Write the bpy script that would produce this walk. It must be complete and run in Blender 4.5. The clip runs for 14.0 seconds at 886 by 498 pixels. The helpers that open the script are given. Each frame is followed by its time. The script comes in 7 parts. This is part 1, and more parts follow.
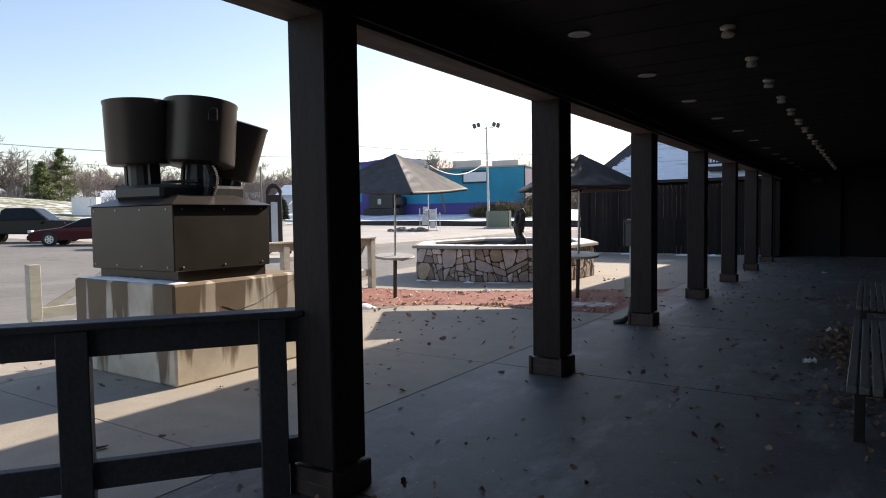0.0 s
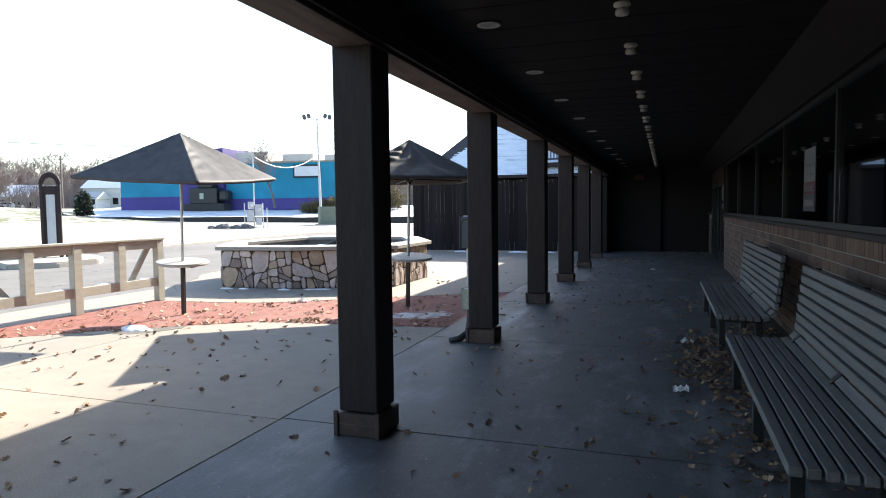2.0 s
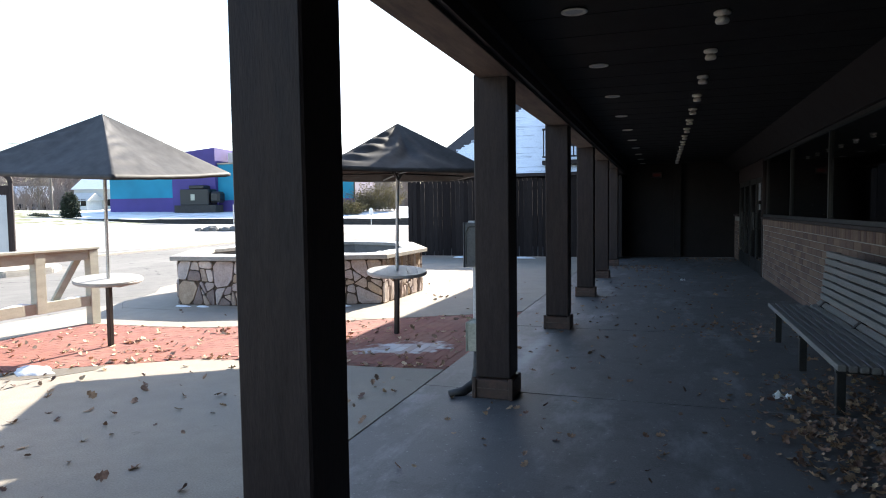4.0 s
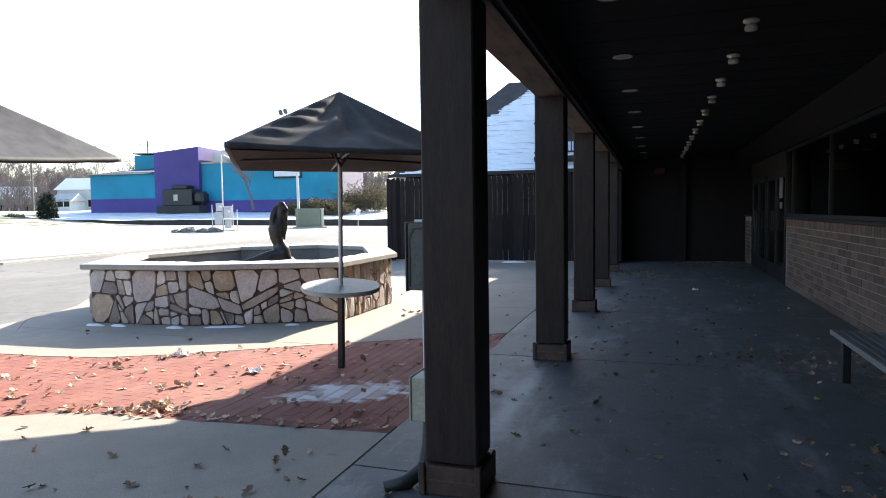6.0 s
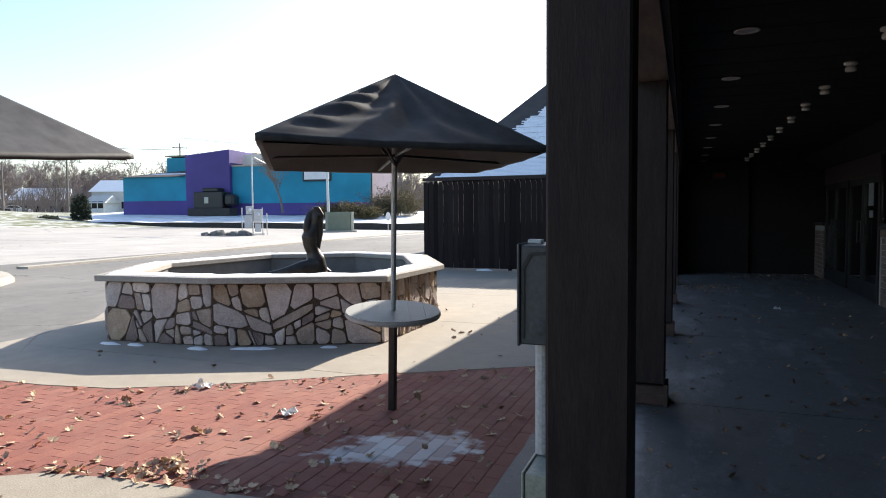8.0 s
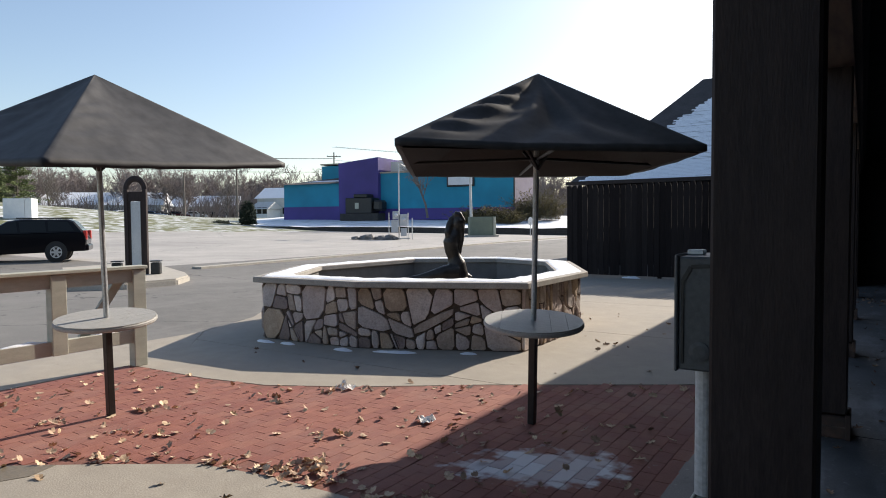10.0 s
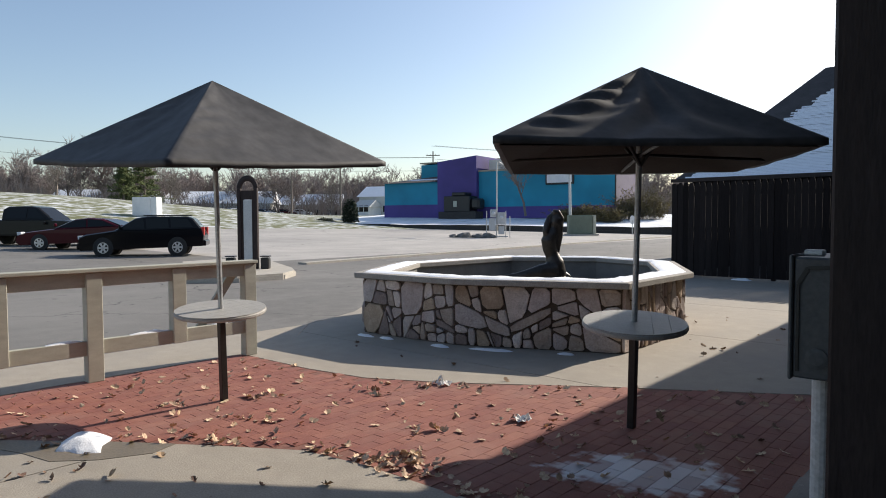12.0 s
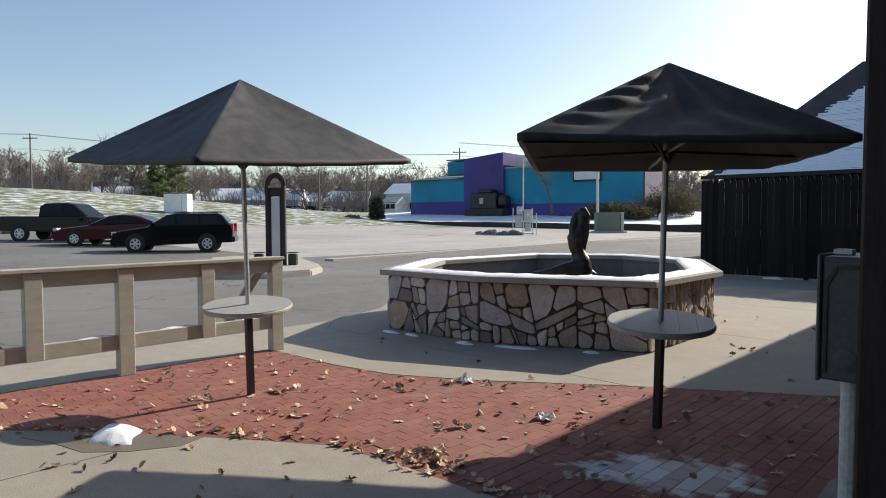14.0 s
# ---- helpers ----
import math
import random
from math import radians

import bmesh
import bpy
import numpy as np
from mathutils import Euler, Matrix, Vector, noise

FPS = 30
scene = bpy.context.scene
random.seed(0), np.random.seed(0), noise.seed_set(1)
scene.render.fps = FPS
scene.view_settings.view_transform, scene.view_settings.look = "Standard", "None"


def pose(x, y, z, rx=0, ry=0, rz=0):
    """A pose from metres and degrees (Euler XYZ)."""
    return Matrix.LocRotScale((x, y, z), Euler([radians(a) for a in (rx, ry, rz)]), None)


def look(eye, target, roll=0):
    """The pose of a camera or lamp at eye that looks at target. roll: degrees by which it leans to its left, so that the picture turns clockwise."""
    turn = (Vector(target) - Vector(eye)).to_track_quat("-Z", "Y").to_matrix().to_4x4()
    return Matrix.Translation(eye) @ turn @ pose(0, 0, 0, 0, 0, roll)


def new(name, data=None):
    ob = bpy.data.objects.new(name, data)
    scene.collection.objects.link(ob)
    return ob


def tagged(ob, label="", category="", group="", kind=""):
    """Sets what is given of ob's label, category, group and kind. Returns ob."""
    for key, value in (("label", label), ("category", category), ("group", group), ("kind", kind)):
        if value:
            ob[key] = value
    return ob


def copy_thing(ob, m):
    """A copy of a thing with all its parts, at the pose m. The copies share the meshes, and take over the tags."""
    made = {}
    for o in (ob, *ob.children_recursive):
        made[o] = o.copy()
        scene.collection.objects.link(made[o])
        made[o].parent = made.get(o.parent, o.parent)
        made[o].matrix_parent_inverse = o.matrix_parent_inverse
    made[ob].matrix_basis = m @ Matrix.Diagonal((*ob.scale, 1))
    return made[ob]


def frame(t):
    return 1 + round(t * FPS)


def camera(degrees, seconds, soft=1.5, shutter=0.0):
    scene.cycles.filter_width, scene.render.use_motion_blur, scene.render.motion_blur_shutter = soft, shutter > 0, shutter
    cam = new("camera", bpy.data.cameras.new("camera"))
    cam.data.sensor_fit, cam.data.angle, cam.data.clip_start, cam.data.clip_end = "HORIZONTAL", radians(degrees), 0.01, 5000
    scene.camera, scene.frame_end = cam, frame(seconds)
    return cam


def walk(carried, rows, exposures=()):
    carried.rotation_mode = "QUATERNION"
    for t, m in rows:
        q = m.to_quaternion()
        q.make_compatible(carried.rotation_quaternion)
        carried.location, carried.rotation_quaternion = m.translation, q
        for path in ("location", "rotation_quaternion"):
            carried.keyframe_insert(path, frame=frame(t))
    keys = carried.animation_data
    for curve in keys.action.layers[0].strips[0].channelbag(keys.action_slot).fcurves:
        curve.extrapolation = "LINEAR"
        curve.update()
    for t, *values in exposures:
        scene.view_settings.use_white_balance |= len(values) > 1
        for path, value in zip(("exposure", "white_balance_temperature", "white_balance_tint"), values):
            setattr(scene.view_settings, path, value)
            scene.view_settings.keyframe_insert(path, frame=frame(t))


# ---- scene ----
cam = camera(68.0, 14.0, soft=1.0)
PATH = [
    (0, (0.095, 0.28, 1.467), (-1.01, 1.944, 1.366), -0.8),
    (0.5, (-0.117, 0.653, 1.457), (-0.993, 2.447, 1.351), -0.6),
    (1, (-0.237, 1.102, 1.442), (-0.952, 2.965, 1.324), -0.7),
    (1.5, (-0.359, 1.537, 1.446), (-1.049, 3.41, 1.327), -0.8),
    (2, (-0.502, 1.997, 1.461), (-1.165, 3.88, 1.341), -0.7),
    (2.5, (-0.6, 2.504, 1.485), (-1.254, 4.391, 1.366), -0.8),
    (3, (-0.803, 2.977, 1.485), (-1.461, 4.862, 1.365), -0.8),
    (5.5, (-1.428, 5.302, 1.445), (-2.073, 7.192, 1.334), -0.8),
    (6, (-1.472, 5.747, 1.432), (-2.109, 7.639, 1.318), -0.8),
    (6.5, (-1.626, 6.071, 1.425), (-2.281, 7.957, 1.314), -0.7),
    (7, (-1.877, 6.313, 1.449), (-2.559, 8.19, 1.344), -0.5),
    (9.5, (-2.233, 6.851, 1.487), (-3.163, 8.62, 1.398), -0.5),
    (10, (-2.223, 6.817, 1.486), (-3.32, 8.487, 1.402), -0.4),
    (10.5, (-2.24, 6.82, 1.486), (-3.454, 8.408, 1.403), -0.3),
    (11, (-2.233, 6.817, 1.488), (-3.515, 8.35, 1.403), -0.2),
    (11.5, (-2.227, 6.809, 1.48), (-3.542, 8.314, 1.395), -0.2),
    (12, (-2.219, 6.815, 1.483), (-3.551, 8.305, 1.395), -0.2),
    (12.5, (-2.214, 6.814, 1.491), (-3.56, 8.29, 1.399), -0.2),
    (13, (-2.21, 6.819, 1.48), (-3.573, 8.28, 1.389), -0.1),
    (13.5, (-2.21, 6.816, 1.483), (-3.585, 8.266, 1.389), -0.1),
    (14, (-2.206, 6.822, 1.486), (-3.596, 8.257, 1.389), -0.1),
]
EXPOSURES = [(0, 0.80, 6900, 15), (0.5, 1.06, 6750, 13), (1.0, 1.28, 6600, 11), (1.5, 1.45, 6500, 10), (3.0, 1.8, 6500, 10), (5.5, 1.75, 6500, 10),
             (6.5, 1.58, 6500, 10), (7.2, 1.38, 6500, 10), (9.3, 0.62, 6600, 12), (10.0, 0.44, 6620, 11), (11.0, 0.28, 6600, 11), (14.0, 0.30, 6560, 10)]
walk(cam, [(t, look(eye, target, roll)) for t, eye, target, roll in PATH], EXPOSURES)

# ---- world and sun ----
SUN = Vector((0.29, 1.80, 1.0)).normalized()
world = bpy.data.worlds.new("sky")
world.use_nodes = True
scene.world = world
wn = world.node_tree
sky = wn.nodes.new("ShaderNodeTexSky")
sky.sky_type = "NISHITA"
sky.sun_disc = False
sky.sun_elevation = math.asin(SUN.z)
sky.sun_rotation = math.atan2(SUN.x, SUN.y)
sky.dust_density = 1.1
sky.air_density = 1.0
sky.ozone_density = 1.3
wn.links.new(sky.outputs[0], wn.nodes["Background"].inputs[0])
wn.nodes["Background"].inputs[1].default_value = 0.13
sun_data = bpy.data.lights.new("sun", "SUN")
sun_data.energy, sun_data.angle, sun_data.color = 5.0, radians(0.53), (1.0, 0.93, 0.82)
new("sun", sun_data).matrix_world = look(SUN * 60, (0, 0, 0))


# ---- materials ----
def surf(name, a, b, scale=8.0, rough=0.7, bump=0.15, metal=0.0, stain=None, stain_scale=0.7, stain_amount=0.5, fine=60.0, vary=0.0, stretch=(1, 1, 1), spec=0.5):
    """A procedural surface: two tones of grain, broad stains, fine relief."""
    m = bpy.data.materials.new(name)
    m.use_nodes = True
    n, l = m.node_tree.nodes, m.node_tree.links
    p = n["Principled BSDF"]
    g = n.new("ShaderNodeNewGeometry")
    mp = n.new("ShaderNodeMapping")
    mp.inputs["Scale"].default_value = stretch
    l.new(g.outputs["Position"], mp.inputs["Vector"])

    def tex(sc, detail, rough_):
        t = n.new("ShaderNodeTexNoise")
        t.inputs["Scale"].default_value, t.inputs["Detail"].default_value, t.inputs["Roughness"].default_value = sc, detail, rough_
        l.new(mp.outputs[0], t.inputs["Vector"])
        return t

    def ramp(src, lo, hi):
        r = n.new("ShaderNodeMapRange")
        r.inputs["From Min"].default_value, r.inputs["From Max"].default_value = lo, hi
        l.new(src, r.inputs["Value"])
        return r.outputs[0]

    def mix(f, c1, c2, kind="MIX"):
        x = n.new("ShaderNodeMix")
        x.data_type, x.blend_type = "RGBA", kind
        for sock, val in ((x.inputs[0], f), (x.inputs[6], c1), (x.inputs[7], c2)):
            if isinstance(val, (int, float)):
                sock.default_value = val
            elif isinstance(val, tuple):
                sock.default_value = (*val[:3], 1)
            else:
                l.new(val, sock)
        return x.outputs[2]

    grain = tex(scale, 6, 0.65)
    col = mix(ramp(grain.outputs[0], 0.3, 0.7), a, b)
    speck = tex(fine, 3, 0.6)
    col = mix(0.35, col, mix(ramp(speck.outputs[0], 0.3, 0.7), (0.25, 0.25, 0.25), (0.8, 0.8, 0.8)), "OVERLAY")
    if stain:
        big = tex(stain_scale, 5, 0.6)
        f = n.new("ShaderNodeMath")
        f.operation = "MULTIPLY"
        l.new(ramp(big.outputs[0], 0.45, 0.7), f.inputs[0])
        f.inputs[1].default_value = stain_amount
        col = mix(f.outputs[0], col, stain)
    if vary:
        oi = n.new("ShaderNodeObjectInfo")
        gi = n.new("ShaderNodeMath")
        gi.operation = "ADD"
        l.new(oi.outputs["Random"], gi.inputs[0])
        l.new(g.outputs["Random Per Island"], gi.inputs[1])
        fr = n.new("ShaderNodeMath")
        fr.operation = "FRACT"
        l.new(gi.outputs[0], fr.inputs[0])
        hsv = n.new("ShaderNodeHueSaturation")
        r = n.new("ShaderNodeMapRange")
        r.inputs["To Min"].default_value, r.inputs["To Max"].default_value = 1 - vary, 1 + vary
        l.new(fr.outputs[0], r.inputs["Value"])
        l.new(r.outputs[0], hsv.inputs["Value"])
        r2 = n.new("ShaderNodeMapRange")
        r2.inputs["To Min"].default_value, r2.inputs["To Max"].default_value = 0.5 - vary * 0.035, 0.5 + vary * 0.035
        l.new(fr.outputs[0], r2.inputs["Value"])
        l.new(r2.outputs[0], hsv.inputs["Hue"])
        l.new(col, hsv.inputs["Color"])
        col = hsv.outputs[0]
    l.new(col, p.inputs["Base Color"])
    rr = n.new("ShaderNodeMapRange")
    rr.inputs["To Min"].default_value, rr.inputs["To Max"].default_value = max(0.03, rough - 0.12), min(1, rough + 0.12)
    l.new(grain.outputs[0], rr.inputs["Value"])
    l.new(rr.outputs[0], p.inputs["Roughness"])
    p.inputs["Metallic"].default_value = metal
    p.inputs["Specular IOR Level"].default_value = spec
    if bump:
        b1 = n.new("ShaderNodeBump")
        b1.inputs["Strength"].default_value, b1.inputs["Distance"].default_value = bump, 0.01
        ad = n.new("ShaderNodeMath")
        ad.operation = "ADD"
        l.new(grain.outputs[0], ad.inputs[0])
        l.new(speck.outputs[0], ad.inputs[1])
        l.new(ad.outputs[0], b1.inputs["Height"])
        l.new(b1.outputs[0], p.inputs["Normal"])
    return m


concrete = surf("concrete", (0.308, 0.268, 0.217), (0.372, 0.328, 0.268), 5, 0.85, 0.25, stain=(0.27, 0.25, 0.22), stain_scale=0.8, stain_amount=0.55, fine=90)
# Walk slabs: plaza concrete darkened, the roof's shade put into the colour.
concrete_walk_shaded = surf("concrete_walk_shaded", (0.105, 0.102, 0.101), (0.142, 0.138, 0.136), 4, 0.62, 0.22, stain=(0.12, 0.12, 0.12), stain_scale=0.9, stain_amount=0.75, fine=80)
concrete_old = surf("concrete_old", (0.60, 0.53, 0.42), (0.74, 0.67, 0.56), 1.6, 0.85, 0.08, stain=(0.30, 0.17, 0.07), stain_scale=1.1, stain_amount=0.75, fine=260)
wet_concrete = surf("wet_concrete", (0.16, 0.13, 0.09), (0.2, 0.165, 0.12), 6, 0.45, 0.15)
joint_mat = surf("joint", (0.035, 0.033, 0.03), (0.06, 0.055, 0.05), 30, 0.9, 0.3)
asphalt = surf("asphalt", (0.125, 0.117, 0.106), (0.18, 0.17, 0.155), 3, 0.82, 0.3, stain=(0.22, 0.208, 0.19), stain_scale=0.16, stain_amount=0.7, fine=70)
lot_mat = surf("lot_concrete", (0.34, 0.32, 0.29), (0.46, 0.43, 0.40), 0.6, 0.85, 0.2, stain=(0.22, 0.21, 0.2), stain_scale=0.12, stain_amount=0.6, fine=20)
kerb_mat = surf("kerb_concrete", (0.36, 0.33, 0.28), (0.46, 0.42, 0.36), 4, 0.85, 0.3)
grass_mat = surf("winter_grass", (0.10, 0.115, 0.04), (0.17, 0.165, 0.075), 2.2, 0.95, 0.6, stain=(0.80, 0.82, 0.86), stain_scale=0.85, stain_amount=0.95, fine=14)
snow_bank_mat = surf("snow_bank", (0.80, 0.83, 0.88), (0.86, 0.88, 0.9), 1.2, 0.8, 0.4, stain=(0.3, 0.29, 0.22), stain_scale=0.5, stain_amount=0.4, fine=9)
snow_mat = surf("snow", (0.84, 0.86, 0.9), (0.92, 0.93, 0.95), 14, 0.7, 0.5, fine=120)
paver_mat = surf("red_paver", (0.228, 0.076, 0.054), (0.30, 0.113, 0.083), 9, 0.85, 0.3, stain=(0.27, 0.12, 0.09), stain_scale=1.1, stain_amount=0.5, fine=110, vary=0.11)
sand_mat = surf("paver_sand", (0.17, 0.07, 0.05), (0.24, 0.105, 0.08), 20, 0.95, 0.3)
brick_mat = surf("brown_brick", (0.124, 0.0775, 0.0589), (0.1674, 0.1054, 0.0806), 14, 0.85, 0.35, fine=120, vary=0.28)
mortar_mat = surf("mortar", (0.2604, 0.2418, 0.217), (0.3224, 0.2976, 0.2666), 30, 0.95, 0.3)
dark_paint = surf("dark_brown_paint", (0.03, 0.0225, 0.022), (0.05, 0.0375, 0.036), 5, 0.55, 0.22, stain=(0.06, 0.042, 0.034), stain_scale=2.5, stain_amount=0.3, stretch=(6, 6, 0.8), fine=30, spec=0.16)
rail_slate = surf("slate_rail", (0.066, 0.064, 0.074), (0.092, 0.090, 0.10), 5, 0.6, 0.25, stain=(0.05, 0.05, 0.055), stain_scale=2.5, stain_amount=0.4, fine=40, spec=0.3)
beam_under = surf("worn_beam_wood", (0.10, 0.075, 0.062), (0.17, 0.125, 0.10), 6, 0.75, 0.4, stain=(0.04, 0.03, 0.03), stain_scale=2.0, stain_amount=0.8, stretch=(5, 0.8, 5))
# Dark boards, darkened further so deep shade under the roof is in the colour.
ceiling_mat = surf("shaded_interior", (0.008, 0.0072, 0.0072), (0.014, 0.0125, 0.012), 4, 0.7, 0.2, spec=0.2)
fence_mat = surf("brown_fence", (0.0165, 0.0135, 0.0135), (0.028, 0.0225, 0.022), 5, 0.85, 0.4, stretch=(8, 8, 0.6), vary=0.3, fine=40, spec=0.1)
tan_paint = surf("tan_paint", (0.375, 0.365, 0.30), (0.45, 0.44, 0.365), 7, 0.65, 0.12, stain=(0.29, 0.275, 0.235), stain_scale=3, stain_amount=0.5, stretch=(1, 1, 3), fine=220)
bench_wood = surf("grey_bench_wood", (0.14, 0.136, 0.132), (0.215, 0.208, 0.203), 6, 0.6, 0.3, stretch=(7, 0.8, 7), vary=0.12, fine=50)
steel_dark = surf("dark_steel", (0.02, 0.02, 0.02), (0.035, 0.034, 0.033), 12, 0.45, 0.1, metal=0.3)
bronze_paint = surf("bronze_metal", (0.045, 0.036, 0.03), (0.062, 0.051, 0.042), 1.5, 0.36, 0.0, metal=0.35, stain=(0.04, 0.032, 0.027), stain_scale=1.6, stain_amount=0.4, fine=500)
vinyl = surf("black_vinyl", (0.07, 0.068, 0.068), (0.085, 0.082, 0.081), 3, 0.6, 0.05, fine=9, spec=0.16)
# Dark tone standing in for the shade under the umbrella canopies.
underside_shade_mat = surf("canopy_underside_shade", (0.032, 0.028, 0.026), (0.046, 0.041, 0.038), 6, 0.8, 0.2, spec=0.1)
table_mat = surf("table_plank", (0.35, 0.335, 0.31), (0.44, 0.425, 0.395), 8, 0.55, 0.2, stretch=(1, 8, 1), stain=(0.3, 0.28, 0.25), stain_scale=4, stain_amount=0.4)
galv = surf("galvanised", (0.42, 0.43, 0.44), (0.55, 0.56, 0.57), 9, 0.45, 0.1, metal=0.6)
box_grey = surf("grey_enclosure", (0.062, 0.066, 0.07), (0.09, 0.095, 0.10), 5, 0.5, 0.12)
box_beige = surf("beige_enclosure", (0.40, 0.40, 0.32), (0.46, 0.46, 0.37), 6, 0.5, 0.12)
pvc = surf("white_pvc", (0.46, 0.46, 0.46), (0.55, 0.55, 0.55), 9, 0.4, 0.05)
coping_mat = surf("coping_concrete", (0.304, 0.276, 0.24), (0.4, 0.368, 0.328), 6, 0.85, 0.3, stain=(0.26, 0.23, 0.2), stain_scale=2, stain_amount=0.5)
stone_mat = surf("field_stone", (0.44, 0.385, 0.36), (0.66, 0.60, 0.565), 6, 0.85, 0.8, stain=(0.36, 0.29, 0.23), stain_scale=2.2, stain_amount=0.6, fine=45, vary=0.22)
stone_mortar = surf("stone_mortar", (0.07, 0.048, 0.034), (0.11, 0.08, 0.058), 20, 0.95, 0.5)
basin_mat = surf("basin", (0.13, 0.125, 0.115), (0.19, 0.18, 0.17), 4, 0.8, 0.3)
statue_mat = surf("bronze_statue", (0.028, 0.024, 0.02), (0.06, 0.05, 0.042), 8, 0.38, 0.3, metal=0.5)
worn_foot = surf("scuffed_brown_wood", (0.055, 0.034, 0.027), (0.12, 0.068, 0.05), 9, 0.65, 0.3, stain=(0.03, 0.022, 0.02), stain_scale=5, stain_amount=0.7, fine=40)
# Shaded copy of dark_paint for bulkhead, soffit and end wall; shade is coloured in.
shaded_brown = surf("shaded_brown_paint", (0.012, 0.0095, 0.009), (0.02, 0.016, 0.015), 4, 0.7, 0.2, spec=0.2)
# Sunlit copy of the leaf colour below, which is darkened for the drift's shade.
sunlit_leaf = surf("sunlit_dry_leaf", (0.38, 0.24, 0.15), (0.68, 0.50, 0.35), 20, 0.8, 0.2, vary=0.4)
leaf_mat = surf("dry_leaf", (0.16, 0.09, 0.055), (0.36, 0.235, 0.155), 20, 0.8, 0.2, vary=0.5)
paper_mat = surf("litter_paper", (0.75, 0.74, 0.72), (0.85, 0.84, 0.82), 15, 0.8, 0.3)
teal = surf("teal_paint", (0.010, 0.225, 0.35), (0.016, 0.255, 0.385), 0.5, 0.75, 0.0, fine=0.2)
purple = surf("purple_paint", (0.066, 0.046, 0.205), (0.078, 0.056, 0.23), 0.5, 0.75, 0.0, fine=0.2)
# Side wall lilac, halved in tone to carry the shade on that side.
lilac = surf("faded_lilac_shade", (0.085, 0.07, 0.12), (0.13, 0.11, 0.155), 0.8, 0.8, 0.0, fine=5)
cream = surf("cream_panel", (0.62, 0.58, 0.52), (0.70, 0.66, 0.6), 1, 0.7, 0.1)
roof_dark = surf("dark_shingle", (0.035, 0.033, 0.035), (0.07, 0.065, 0.068), 2, 0.9, 0.5, fine=25)
roof_snow = surf("snowy_roof", (0.80, 0.83, 0.88), (0.88, 0.9, 0.93), 2, 0.8, 0.4, stain=(0.6, 0.63, 0.68), stain_scale=3, stain_amount=0.3, stretch=(0.4, 3, 3))
timber_wall = surf("retaining_timber", (0.03, 0.027, 0.026), (0.055, 0.05, 0.046), 3, 0.85, 0.5)
bark = surf("bark", (0.13, 0.1105, 0.0975), (0.221, 0.1885, 0.1625), 10, 0.9, 0.5)
# Paler than bark: distance haze is put into the twig colour.
twig_mat = surf("hazy_far_twigs", (0.20, 0.165, 0.152), (0.29, 0.245, 0.225), 0.3, 0.95, 0.0)
needle_mat = surf("pine_needles", (0.055, 0.095, 0.035), (0.17, 0.185, 0.065), 1.2, 0.85, 0.0, vary=0.3)
shrub_mat = surf("shrub_leaves", (0.065, 0.058, 0.022), (0.20, 0.15, 0.06), 1.5, 0.9, 0.0, vary=0.4)
white_paint = surf("white_paint", (0.66, 0.67, 0.68), (0.78, 0.78, 0.78), 2, 0.6, 0.08)
siding = surf("pale_siding", (0.5, 0.5, 0.48), (0.6, 0.6, 0.58), 1, 0.8, 0.1)
tan_wall = surf("tan_wall", (0.34, 0.28, 0.21), (0.42, 0.35, 0.27), 1, 0.85, 0.1)
rubber = surf("tyre_rubber", (0.015, 0.015, 0.015), (0.025, 0.025, 0.025), 20, 0.8, 0.1)
rim_mat = surf("wheel_alloy", (0.5, 0.5, 0.5), (0.62, 0.62, 0.62), 10, 0.35, 0.0, metal=0.7)
red_mat = surf("red_plastic", (0.45, 0.02, 0.015), (0.55, 0.03, 0.02), 8, 0.35, 0.0)
lamp_white = surf("lamp_ceramic", (0.62, 0.60, 0.54), (0.72, 0.70, 0.64), 10, 0.4, 0.0)


def glass(name, tint=(0.9, 0.95, 0.95), rough=0.02, alpha=None):
    m = bpy.data.materials.new(name)
    m.use_nodes = True
    p = m.node_tree.nodes["Principled BSDF"]
    p.inputs["Base Color"].default_value = (*tint, 1)
    p.inputs["Roughness"].default_value = rough
    p.inputs["Transmission Weight"].default_value = 1.0
    p.inputs["IOR"].default_value = 1.45
    return m


def gloss(name, col, rough=0.12, coat=1.0, metal=0.0):
    m = bpy.data.materials.new(name)
    m.use_nodes = True
    p = m.node_tree.nodes["Principled BSDF"]
    p.inputs["Base Color"].default_value = (*col, 1)
    p.inputs["Roughness"].default_value = rough
    p.inputs["Metallic"].default_value = metal
    p.inputs["Coat Weight"].default_value = coat * 0.04
    p.inputs["Specular IOR Level"].default_value = 0.14
    return m


pane_glass = glass("window_glass", (0.75, 0.8, 0.82))
car_glass = gloss("car_glass", (0.012, 0.014, 0.016), 0.05)
car_black = gloss("car_paint_black", (0.004, 0.004, 0.006), 0.16)
car_red = gloss("car_paint_maroon", (0.055, 0.004, 0.010), 0.18)
car_grey = gloss("car_paint_charcoal", (0.012, 0.012, 0.013), 0.2)
car_white = gloss("car_paint_white", (0.65, 0.66, 0.68), 0.3)
car_blue = gloss("car_paint_blue", (0.05, 0.08, 0.14), 0.3)
lamp_clear = gloss("headlamp", (0.6, 0.62, 0.65), 0.1)


# ---- mesh helpers ----
def thing(name, label, category, loc=(0, 0, 0), rz=0.0, group="", kind=""):
    """An Empty at the base of a thing, which parents its parts."""
    ob = new(name)
    ob.matrix_world = pose(*loc, 0, 0, rz)
    return tagged(ob, label, category, group, kind)


